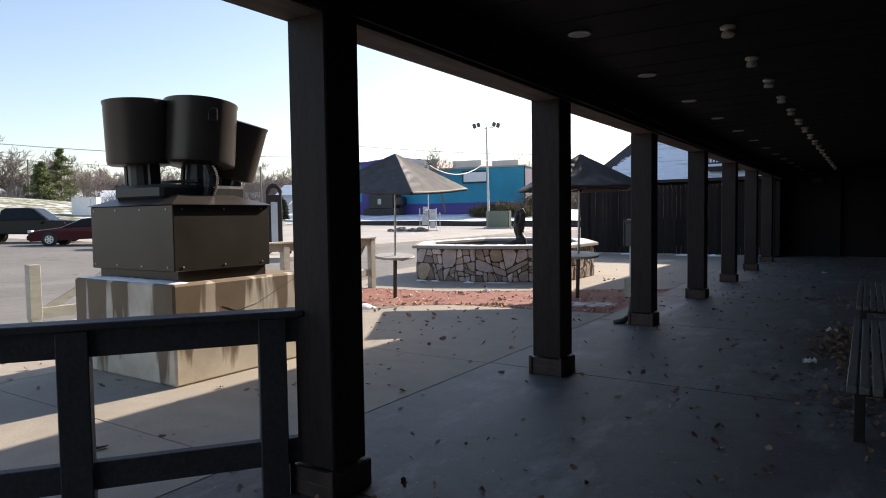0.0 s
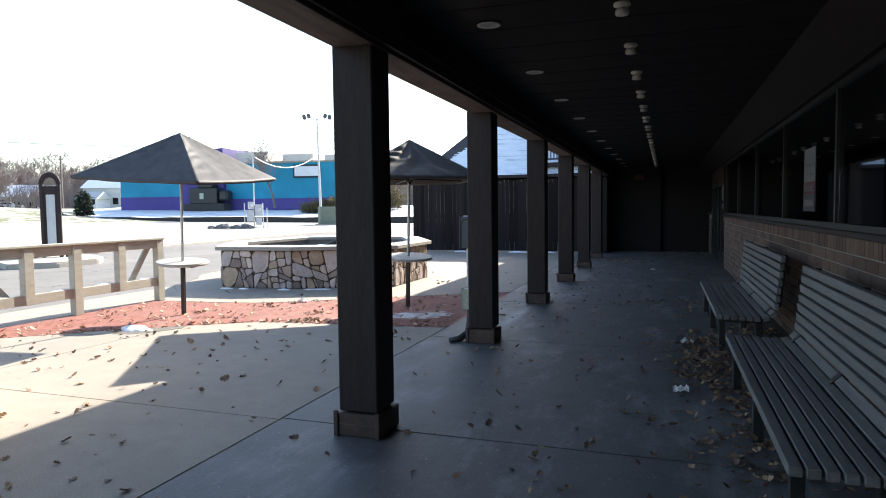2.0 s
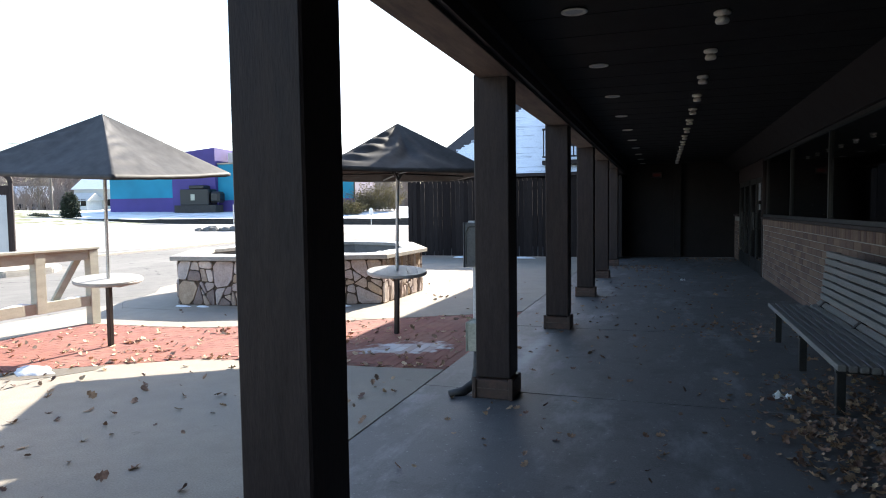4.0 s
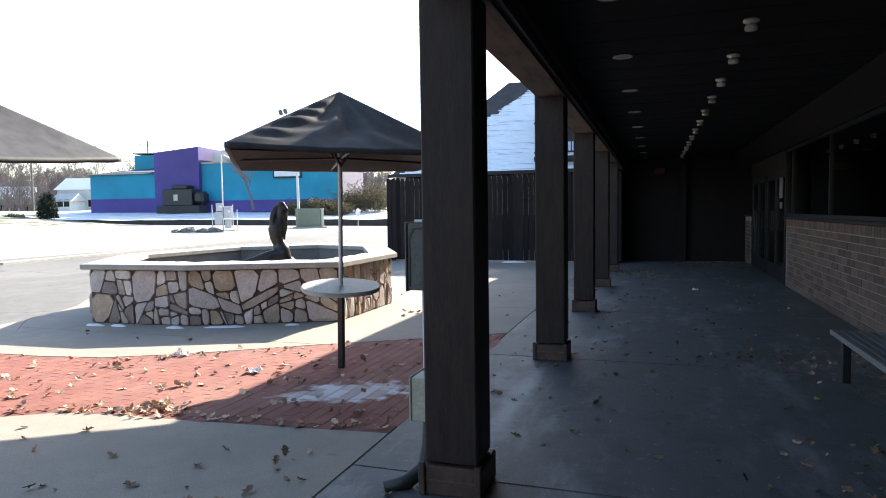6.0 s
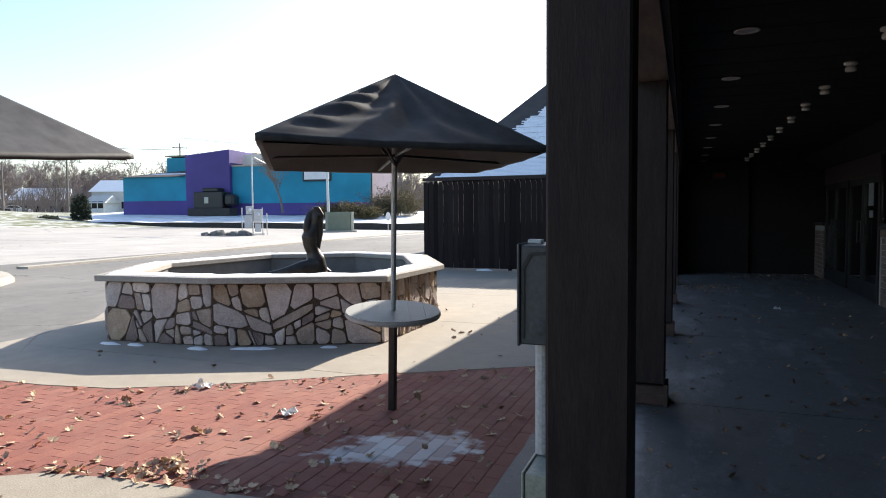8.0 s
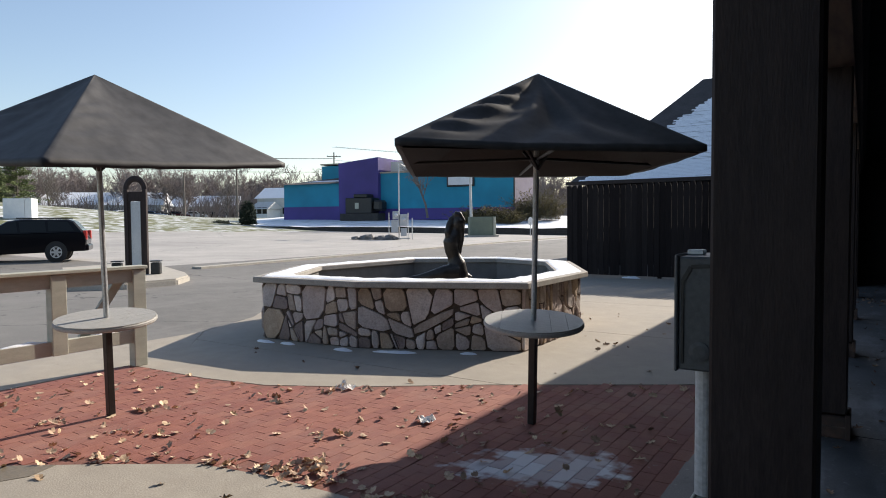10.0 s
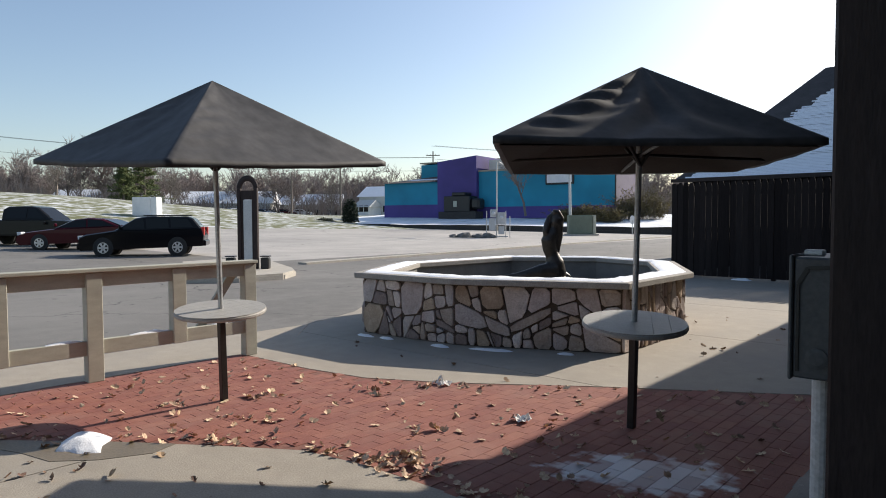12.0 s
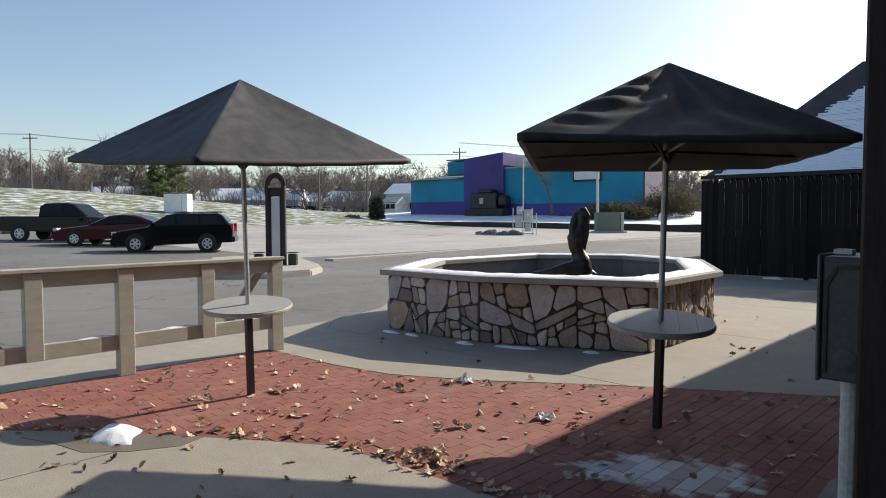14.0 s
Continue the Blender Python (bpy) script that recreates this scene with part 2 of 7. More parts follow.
def put(name, bm, material, smooth=False):
    me = bpy.data.meshes.new(name)
    bmesh.ops.recalc_face_normals(bm, faces=bm.faces[:])
    bm.to_mesh(me)
    bm.free()
    for m in material if isinstance(material, (list, tuple)) else [material]:
        me.materials.append(m)
    if smooth:
        me.polygons.foreach_set("use_smooth", [True] * len(me.polygons))
    return me


def part(name, bm, material, parent, label="", smooth=False):
    """Links a bmesh, in its parent's own coordinates, as one mesh under it."""
    ob = new(name, put(name, bm, material, smooth))
    ob.parent = parent
    return tagged(ob, label)


def solid(name, bm, material, label, category="", kind="", smooth=False, group=""):
    return tagged(new(name, put(name, bm, material, smooth)), label, category, group, kind)


def box(bm, x0, x1, y0, y1, z0, z1, bevel=0.0, m=None, mi=0):
    mat = Matrix.LocRotScale(((x0 + x1) / 2, (y0 + y1) / 2, (z0 + z1) / 2), None, (abs(x1 - x0), abs(y1 - y0), abs(z1 - z0)))
    r = bmesh.ops.create_cube(bm, size=1, matrix=(m @ mat) if m else mat)
    vs = r["verts"]
    if bevel:
        es = {e for v in vs for e in v.link_edges}
        r2 = bmesh.ops.bevel(bm, geom=list(es), offset=bevel, segments=1, affect="EDGES")
        fs = r2["faces"]
    if mi:
        for f in {f for v in bm.verts if v.is_valid for f in v.link_faces} if bevel else {f for v in vs for f in v.link_faces}:
            f.material_index = mi
    return bm


def boxm(*a, bevel=0.0, m=None):
    return box(bmesh.new(), *a, bevel=bevel, m=m)


def rod(bm, p0, p1, r0, r1=None, seg=10, caps=True):
    p0, p1 = Vector(p0), Vector(p1)
    d = p1 - p0
    m = Matrix.Translation((p0 + p1) / 2) @ d.to_track_quat("Z", "Y").to_matrix().to_4x4()
    bmesh.ops.create_cone(bm, cap_ends=caps, segments=seg, radius1=r0, radius2=r0 if r1 is None else r1, depth=d.length, matrix=m)
    return bm


def rodm(*a, **k):
    return rod(bmesh.new(), *a, **k)


def bar(bm, p0, p1, w, h, up=(0, 0, 1)):
    """A square bar between two points."""
    p0, p1 = Vector(p0), Vector(p1)
    d = (p1 - p0).normalized()
    s = d.cross(Vector(up)).normalized()
    u = s.cross(d)
    vs = [[bm.verts.new(p + s * a * w / 2 + u * b * h / 2) for a, b in ((-1, -1), (1, -1), (1, 1), (-1, 1))] for p in (p0, p1)]
    bm.faces.new(vs[0][::-1])
    bm.faces.new(vs[1])
    for i in range(4):
        bm.faces.new((vs[0][i], vs[0][(i + 1) % 4], vs[1][(i + 1) % 4], vs[1][i]))
    return bm


def prism(bm, pts, z0, z1, mi=0):
    lo = [bm.verts.new((x, y, z0)) for x, y in pts]
    hi = [bm.verts.new((x, y, z1)) for x, y in pts]
    fs = [bm.faces.new(lo[::-1]), bm.faces.new(hi)]
    n = len(pts)
    for i in range(n):
        fs.append(bm.faces.new((lo[i], lo[(i + 1) % n], hi[(i + 1) % n], hi[i])))
    for f in fs:
        f.material_index = mi
    return bm


def lathe(bm, prof, seg=24, m=Matrix()):
    rings = [[bm.verts.new(m @ Vector((r * math.cos(a), r * math.sin(a), z))) for a in [2 * math.pi * i / seg for i in range(seg)]] for r, z in prof]
    for a, b in zip(rings, rings[1:]):
        for i in range(seg):
            bm.faces.new((a[i], a[(i + 1) % seg], b[(i + 1) % seg], b[i]))
    bm.faces.new(rings[0][::-1])
    bm.faces.new(rings[-1])
    return bm


def drip_stains(m, top, colour):
    """Brown run-off stains that hang down from the top edge of a block."""
    n, l = m.node_tree.nodes, m.node_tree.links
    p = n["Principled BSDF"]
    old = p.inputs["Base Color"].links[0].from_socket
    g = n.new("ShaderNodeNewGeometry")
    mp = n.new("ShaderNodeMapping")
    mp.inputs["Scale"].default_value = (3.2, 3.2, 0.35)
    l.new(g.outputs["Position"], mp.inputs["Vector"])
    t = n.new("ShaderNodeTexNoise")
    t.inputs["Scale"].default_value, t.inputs["Detail"].default_value = 1.0, 5
    l.new(mp.outputs[0], t.inputs["Vector"])
    sep = n.new("ShaderNodeSeparateXYZ")
    l.new(g.outputs["Position"], sep.inputs[0])
    h = n.new("ShaderNodeMapRange")
    h.inputs["From Min"].default_value, h.inputs["From Max"].default_value = 0.0, top
    h.inputs["To Min"].default_value, h.inputs["To Max"].default_value = -0.06, 0.10
    l.new(sep.outputs[2], h.inputs["Value"])
    a = n.new("ShaderNodeMath")
    a.operation = "ADD"
    l.new(t.outputs[0], a.inputs[0])
    l.new(h.outputs[0], a.inputs[1])
    r = n.new("ShaderNodeMapRange")
    r.inputs["From Min"].default_value, r.inputs["From Max"].default_value = 0.53, 0.575
    r.inputs["To Max"].default_value = 0.85
    l.new(a.outputs[0], r.inputs["Value"])
    x = n.new("ShaderNodeMix")
    x.data_type = "RGBA"
    l.new(r.outputs[0], x.inputs[0])
    l.new(old, x.inputs[6])
    x.inputs[7].default_value = (*colour, 1)
    l.new(x.outputs[2], p.inputs["Base Color"])


drip_stains(concrete_old, 0.9, (0.12, 0.07, 0.028))


def blotch(m, scale, lo, hi, colour, amount):
    """Broad patches of another tone over a surface."""
    n, l = m.node_tree.nodes, m.node_tree.links
    p = n["Principled BSDF"]
    old = p.inputs["Base Color"].links[0].from_socket
    g = n.new("ShaderNodeNewGeometry")
    mp = n.new("ShaderNodeMapping")
    mp.inputs["Scale"].default_value = scale
    mp.inputs["Location"].default_value = (3.7, 1.3, 0)
    l.new(g.outputs["Position"], mp.inputs["Vector"])
    t = n.new("ShaderNodeTexNoise")
    t.inputs["Scale"].default_value, t.inputs["Detail"].default_value, t.inputs["Roughness"].default_value = 1.0, 7, 0.7
    l.new(mp.outputs[0], t.inputs["Vector"])
    r = n.new("ShaderNodeMapRange")
    r.inputs["From Min"].default_value, r.inputs["From Max"].default_value, r.inputs["To Max"].default_value = lo, hi, amount
    l.new(t.outputs[0], r.inputs["Value"])
    x = n.new("ShaderNodeMix")
    x.data_type = "RGBA"
    l.new(r.outputs[0], x.inputs[0])
    l.new(old, x.inputs[6])
    x.inputs[7].default_value = (*colour, 1)
    l.new(x.outputs[2], p.inputs["Base Color"])


blotch(concrete_walk_shaded, (1.6, 0.5, 1), 0.52, 0.68, (0.30, 0.30, 0.30), 0.75)
blotch(concrete_walk_shaded, (3.5, 3.0, 1), 0.50, 0.66, (0.075, 0.073, 0.07), 0.6)
blotch(concrete_walk_shaded, (22, 22, 1), 0.60, 0.68, (0.42, 0.42, 0.41), 0.5)
blotch(concrete_walk_shaded, (9, 9, 1), 0.60, 0.68, (0.06, 0.06, 0.06), 0.6)
blotch(concrete, (7, 7, 1), 0.62, 0.70, (0.17, 0.14, 0.11), 0.55)
blotch(asphalt, (0.5, 0.12, 1), 0.5, 0.7, (0.26, 0.245, 0.225), 0.6)
blotch(asphalt, (3, 3, 1), 0.62, 0.66, (0.045, 0.044, 0.043), 0.6)
blotch(paver_mat, (1.3, 1.0, 1), 0.5, 0.72, (0.33, 0.19, 0.15), 0.5)



def streak(m, place, turn, size, colour, amount):
    """One long pale mark with ragged edges, lying at a place on the floor."""
    n, l = m.node_tree.nodes, m.node_tree.links
    p = n["Principled BSDF"]
    old = p.inputs["Base Color"].links[0].from_socket
    g, mp = n.new("ShaderNodeNewGeometry"), n.new("ShaderNodeMapping")
    mp.vector_type = "TEXTURE"
    mp.inputs["Location"].default_value = (*place, 0)
    mp.inputs["Rotation"].default_value = (0, 0, radians(turn))
    mp.inputs["Scale"].default_value = (*size, 1)
    l.new(g.outputs["Position"], mp.inputs["Vector"])
    d = n.new("ShaderNodeVectorMath")
    d.operation = "LENGTH"
    l.new(mp.outputs[0], d.inputs[0])
    t = n.new("ShaderNodeTexNoise")
    t.inputs["Scale"].default_value, t.inputs["Detail"].default_value = 9, 6
    l.new(g.outputs["Position"], t.inputs["Vector"])
    a = n.new("ShaderNodeMath")
    a.operation = "ADD"
    l.new(d.outputs["Value"], a.inputs[0])
    l.new(t.outputs[0], a.inputs[1])
    r = n.new("ShaderNodeMapRange")
    r.inputs["From Min"].default_value, r.inputs["From Max"].default_value, r.inputs["To Max"].default_value = 1.45, 0.75, amount
    l.new(a.outputs[0], r.inputs["Value"])
    x = n.new("ShaderNodeMix")
    x.data_type = "RGBA"
    l.new(r.outputs[0], x.inputs[0])
    l.new(old, x.inputs[6])
    x.inputs[7].default_value = (*colour, 1)
    l.new(x.outputs[2], p.inputs["Base Color"])


def cracks(m, scale, width, colour, amount):
    """Thin wandering cracks in a road surface."""
    n, l = m.node_tree.nodes, m.node_tree.links
    p = n["Principled BSDF"]
    old = p.inputs["Base Color"].links[0].from_socket
    g = n.new("ShaderNodeNewGeometry")
    w = n.new("ShaderNodeTexNoise")
    w.inputs["Scale"].default_value, w.inputs["Detail"].default_value = 1.3, 4
    l.new(g.outputs["Position"], w.inputs["Vector"])
    a = n.new("ShaderNodeVectorMath")
    a.operation = "MULTIPLY_ADD"
    a.inputs[1].default_value = (1.6, 1.6, 0)
    l.new(w.outputs["Color"], a.inputs[0])
    l.new(g.outputs["Position"], a.inputs[2])
    v = n.new("ShaderNodeTexVoronoi")
    v.feature = "DISTANCE_TO_EDGE"
    v.voronoi_dimensions = "2D"
    v.inputs["Scale"].default_value = scale
    l.new(a.outputs[0], v.inputs["Vector"])
    r = n.new("ShaderNodeMapRange")
    r.inputs["From Min"].default_value, r.inputs["From Max"].default_value = width, 0.0
    r.inputs["To Max"].default_value = amount
    l.new(v.outputs["Distance"], r.inputs["Value"])
    x = n.new("ShaderNodeMix")
    x.data_type = "RGBA"
    l.new(r.outputs[0], x.inputs[0])
    l.new(old, x.inputs[6])
    x.inputs[7].default_value = (*colour, 1)
    l.new(x.outputs[2], p.inputs["Base Color"])



def tint_pieces(m, colours):
    """Gives each piece one of several tones, by its own random number."""
    n, l = m.node_tree.nodes, m.node_tree.links
    p = n["Principled BSDF"]
    old = p.inputs["Base Color"].links[0].from_socket
    oi = n.new("ShaderNodeObjectInfo")
    r = n.new("ShaderNodeValToRGB")
    r.color_ramp.interpolation = "CONSTANT"
    for k, c in enumerate(colours):
        e = r.color_ramp.elements[0] if k == 0 else r.color_ramp.elements.new(k / len(colours))
        e.color = (*c, 1)
    l.new(oi.outputs["Random"], r.inputs[0])
    x = n.new("ShaderNodeMix")
    x.data_type, x.blend_type = "RGBA", "MULTIPLY"
    x.inputs[0].default_value = 1.0
    l.new(old, x.inputs[6])
    l.new(r.outputs[0], x.inputs[7])
    l.new(x.outputs[2], p.inputs["Base Color"])


tint_pieces(stone_mat, [(0.88, 0.80, 0.79), (0.76, 0.63, 0.49), (0.78, 0.75, 0.76), (0.98, 0.92, 0.90), (0.56, 0.48, 0.46), (0.86, 0.76, 0.67), (0.72, 0.65, 0.66), (0.92, 0.86, 0.84)])
cracks(asphalt, 0.22, 0.008, (0.03, 0.03, 0.03), 0.85)
cracks(lot_mat, 0.10, 0.006, (0.10, 0.095, 0.09), 0.8)
blotch(concrete, (0.9, 0.9, 1), 0.5, 0.7, (0.27, 0.238, 0.193), 0.5)
streak(concrete_walk_shaded, (-2.53, 10.5), 0.7, (0.13, 1.5), (0.34, 0.35, 0.37), 0.75)


# ---- ground ----
def smooth(a, b, v):
    t = min(1, max(0, (v - a) / (b - a)))
    return t * t * (3 - 2 * t)


def ground_z(x, y):
    z = -0.02 + 0.0145 * min(45.0, max(0.0, -x - 11))
    bank = smooth(46, 92, -x) * (4.3 - 2.6 * smooth(25, 75, y))
    return z + bank


def spread(lo, hi, fine_lo, fine_hi, step, coarse):
    v = [lo]
    while v[-1] < hi:
        v.append(v[-1] + (step if fine_lo - 0.01 <= v[-1] < fine_hi else min(coarse, max(step, 0.12 * min(abs(v[-1] - fine_lo), abs(v[-1] - fine_hi)) + step))))
    return v


def build_ground():
    xs, ys = spread(-1500, 1500, -96, 6, 1.5, 160), spread(-1500, 1500, -10, 96, 1.5, 160)
    bm = bmesh.new()
    grid = [[bm.verts.new((x, y, ground_z(x, y))) for y in ys] for x in xs]
    for i in range(len(xs) - 1):
        for j in range(len(ys) - 1):
            f = bm.faces.new((grid[i][j], grid[i + 1][j], grid[i + 1][j + 1], grid[i][j + 1]))
            c = f.calc_center_median()
            f.smooth = True
            if -c.x > 50 + 4 * math.sin(c.y * 0.06) or abs(c.x) > 150 or abs(c.y) > 150:
                f.material_index = 2
            elif c.x < -20.5 and c.y > 19.5:
                f.material_index = 1
    solid("ground", bm, [asphalt, lot_mat, grass_mat], "grey asphalt road and lot running to snowy grass", kind="structure")


build_ground()



def joint_x(y):
    return -3.15 - 0.0125 * (y - 9)


RED_NEAR = [(-8.72, 7.0), (-8.1, 7.45), (-7.45, 8.04), (-6.83, 8.55), (-6.24, 8.97), (-5.68, 9.33), (-5.2, 9.42), (-4.6, 9.45), (-3.88, 9.52), (joint_x(9.6) - 0.008, 9.62)]
RED_FAR = [(joint_x(13.2) - 0.008, 13.2), (-3.74, 12.85), (-5.13, 11.99), (-6.15, 11.27), (-6.87, 10.9), (-7.58, 10.78), (-8.72, 10.74)]
RED = RED_NEAR + RED_FAR
pavement = thing("pavement", "pale concrete plaza and covered walk with joints", "pavement", kind="structure")


def slab(pts, material, name="slab", top=0.0, label=""):
    bm = bmesh.new()
    prism(bm, pts, top - 0.14, top)
    return part(name, bm, material, pavement, label)


# covered walk: slabs between the posts, open joints between them
rows_y = [-9.0, -6.3, -3.2, -0.15, 2.87, 5.93, 9.05, 12.06, 15.17, 18.25, 21.35, 24.6]
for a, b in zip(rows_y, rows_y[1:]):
    slab([(joint_x(a) + 0.008, a + 0.009), (0.95, a + 0.009), (0.95, b - 0.009), (joint_x(b) + 0.008, b - 0.009)], concrete_walk_shaded, "walk_slab")
# near plaza, in strips up to the curve of the red pavers
near = [(joint_x(-9) - 0.006, -9), (joint_x(9.6) - 0.006, 9.60), *RED_NEAR[::-1][1:], (-9.9, 7.0), (-9.9, -9)]


def clip(pts, a, b, c):
    """The part of a polygon where a*x + b*y <= c."""
    out = []
    for (x0, y0), (x1, y1) in zip(pts, pts[1:] + pts[:1]):
        d0, d1 = a * x0 + b * y0 - c, a * x1 + b * y1 - c
        if d0 <= 0:
            out.append((x0, y0))
        if d0 * d1 < 0:
            t = d0 / (d0 - d1)
            out.append((x0 + t * (x1 - x0), y0 + t * (y1 - y0)))
    return out


cuts = [-9, -3.2, -0.1, 2.85, 5.9, 20]
for a, b in zip(cuts, cuts[1:]):
    strip = clip(clip(near, 0, 1, b - 0.006), 0, -1, -(a + 0.006))
    for c0, c1 in ((-9.9, -6.55), (-6.55, -2.0)):
        piece = clip(clip(strip, 1, 0, c1 - 0.006), -1, 0, -(c0 + 0.006))
        if len(piece) > 2:
            slab(piece, concrete)
slab([(-8.74, 7.01), (-8.74, 10.72), (-9.0, 11.6), (-9.9, 12.5), (-9.9, 7.01)], concrete)
far = [(joint_x(13.2) - 0.006, 13.23), *RED_FAR[1:], (-8.74, 10.76), (-9.02, 11.62), (-9.9, 12.52), (-10.4, 13.8), (-11.0, 14.6), (-11.3, 16.5), (-10.9, 18.6), (-9.6, 21.2), (-9.3, 24.6), (joint_x(24.6) - 0.006, 24.6)]
for a, b in ((0, 12.06), (12.06, 15.2), (15.2, 18.3), (18.3, 30)):
    piece = clip(clip(far, 0, 1, b - 0.006), 0, -1, -(a + 0.006))
    slab(piece, concrete)
bm = bmesh.new()
prism(bm, [(-9.85, -9), (0.75, -9), (0.75, 24.5), (-9.2, 24.5), (-9.2, 21.0), (-10.7, 18.5), (-11.1, 16.5), (-10.8, 14.7), (-10.2, 13.8), (-9.85, 12.4)], -0.16, -0.035)
part("joint_bed", bm, joint_mat, pavement)
bm = bmesh.new()
prism(bm, [(x, y) for x, y in RED], -0.10, -0.0045)
part("sand_bed", bm, sand_mat, pavement)


# ---- covered walk: posts, beam, ceiling, wall ----
POST_Y = [2.77 + 3.1 * i for i in range(7)]


def wood_post(y):
    p = thing("wooden_post", "dark brown painted square wooden post with boxed foot", "post", (-2.475, y, 0), group="posts of the covered walk")
    part("shaft", boxm(-0.118, 0.118, -0.118, 0.118, 0.16, 2.52, bevel=0.008), dark_paint, p)
    foot = part("foot", boxm(-0.138, 0.138, -0.138, 0.138, 0.0, 0.15, bevel=0.008), worn_foot, p, "scuffed brown boxed foot")
    for s in (-1, 1):
        bm = boxm(s * 0.125 - 0.014, s * 0.125 + 0.014, -0.152, -0.138, 0.0, 0.17, bevel=0.004)
        part("corner_block", bm, worn_foot, foot)
    bm = boxm(-0.11, 0.11, -0.143, -0.138, 0.078, 0.086)
    part("worn_line", bm, beam_under, foot, "bare wood along the foot")
    return p


first_post = wood_post(POST_Y[0])
for y in POST_Y[1:] + [POST_Y[0] - 6.2, POST_Y[0] - 3.1]:
    copy = copy_thing(first_post, pose(-2.458, y + 0.02, 0) @ Matrix.Diagonal((1.17, 1.17, 1, 1)))
    if y == POST_Y[2]:
        copy.matrix_basis = pose(-2.484, y - 0.005, 0) @ Matrix.Diagonal((1.17, 1.17, 1, 1))
first_post.matrix_basis = pose(-2.425, 2.85, 0) @ Matrix.Diagonal((1.1, 1.1, 1, 1))

beam = thing("roof_beam", "dark timber beam over the posts with worn underside", "beam", kind="structure")
part("beam_body", boxm(-2.57, -2.30, -9, 24.6, 2.512, 2.95), dark_paint, beam)
part("beam_soffit", boxm(-2.575, -2.31, -9, 24.6, 2.490, 2.510, bevel=0.003), beam_under, beam, "bare weathered wood underside")
part("inner_trim", boxm(-2.30, -2.235, -9, 24.6, 2.60, 2.78), dark_paint, beam)
part("inner_rail", boxm(-2.30, -2.27, -9, 24.6, 2.515, 2.60), dark_paint, beam)
eaves = thing("eaves", "dark fascia and overhanging eaves above the walk", "roof", kind="structure")
part("fascia", boxm(-2.63, -2.571, -9, 34, 2.62, 3.9), dark_paint, eaves)
part("overhang", boxm(-3.43, 1.2, -9, 34, 3.86, 4.02), roof_dark, eaves)

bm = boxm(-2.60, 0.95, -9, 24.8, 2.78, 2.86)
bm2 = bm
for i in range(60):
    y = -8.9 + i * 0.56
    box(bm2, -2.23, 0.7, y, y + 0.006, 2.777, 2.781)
solid("ceiling", bm2, ceiling_mat, "dark brown boarded ceiling, shade in its colour", kind="structure")


def bulb_holder():
    p = thing("ceiling_lampholder", "white porcelain lampholder on dark ceiling", "ceiling light", (-0.86, 7.58, 2.78), group="lampholders along the ceiling")
    bm = bmesh.new()
    lathe(bm, [(0.05, 0.0), (0.056, -0.008), (0.054, -0.022), (0.034, -0.032)], 16)
    part("base", bm, lamp_white, p, smooth=True)
    bm = bmesh.new()
    lathe(bm, [(0.03, -0.04), (0.042, -0.048), (0.046, -0.068), (0.040, -0.080), (0.018, -0.084)], 16)
    part("skirt", bm, lamp_white, p, smooth=True)
    return p


holder = bulb_holder()
for i in range(-10, 15):
    if i:
        copy_thing(holder, pose(-0.86, 7.58 + 1.135 * i, 2.78))


def downlight():
    p = thing("recessed_downlight", "white ring of a recessed downlight", "ceiling light", (-1.79, 4.87, 2.777), group="downlights along the ceiling")
    bm = bmesh.new()
    lathe(bm, [(0.062, 0.0), (0.085, -0.002), (0.088, -0.008), (0.07, -0.012), (0.06, -0.004)], 24)
    part("trim_ring", bm, lamp_white, p, smooth=True)
    bm = bmesh.new()
    lathe(bm, [(0.0595, -0.001), (0.058, -0.0045)], 20)
    part("reflector", bm, galv, p)
    return p


spot = downlight()
for i in range(-5, 12):
    if i:
        copy_thing(spot, pose(-1.79, 4.87 + 1.74 * i, 2.777))

# building wall behind the benches
WX = 0.74
wall = thing("wall_east", "brown brick wall with dark window band", "wall", kind="structure")
part("mortar_core", boxm(WX + 0.012, WX + 0.25, 5.45, 18.95, 0.0, 1.195), mortar_mat, wall)
part("pier_core", boxm(WX - 0.138, WX + 0.25, -9, 5.45, 0.0, 2.78), mortar_mat, wall)
part("end_pier_core", boxm(WX + 0.012, WX + 0.25, 23.5, 24.6, 0.0, 1.195), mortar_mat, wall)
part("sill_band", boxm(WX - 0.035, WX + 0.25, 5.452, 18.97, 1.215, 1.262, bevel=0.006), dark_paint, wall)
part("end_sill_band", boxm(WX - 0.035, WX + 0.25, 23.48, 24.6, 1.215, 1.262, bevel=0.006), dark_paint, wall)
part("bulkhead", boxm(WX - 0.05, WX + 0.25, 5.452, 24.6, 2.46, 2.78), shaded_brown, wall)
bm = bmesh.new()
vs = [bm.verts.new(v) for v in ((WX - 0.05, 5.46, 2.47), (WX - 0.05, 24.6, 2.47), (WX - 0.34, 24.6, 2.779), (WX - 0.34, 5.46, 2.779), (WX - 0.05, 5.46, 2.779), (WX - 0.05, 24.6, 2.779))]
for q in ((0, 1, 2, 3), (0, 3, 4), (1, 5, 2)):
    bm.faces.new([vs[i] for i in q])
part("sloped_soffit", bm, shaded_brown, wall)
end_wall = thing("wall_north", "dark painted end wall of the covered walk, shade in colour", "wall", kind="structure")
part("boarding", boxm(-2.62, 0.95, 24.6, 24.85, 0, 3.9), shaded_brown, end_wall)
part("corner_post", boxm(-0.92, -0.72, 24.45, 24.6, 0, 2.78), shaded_brown, end_wall)
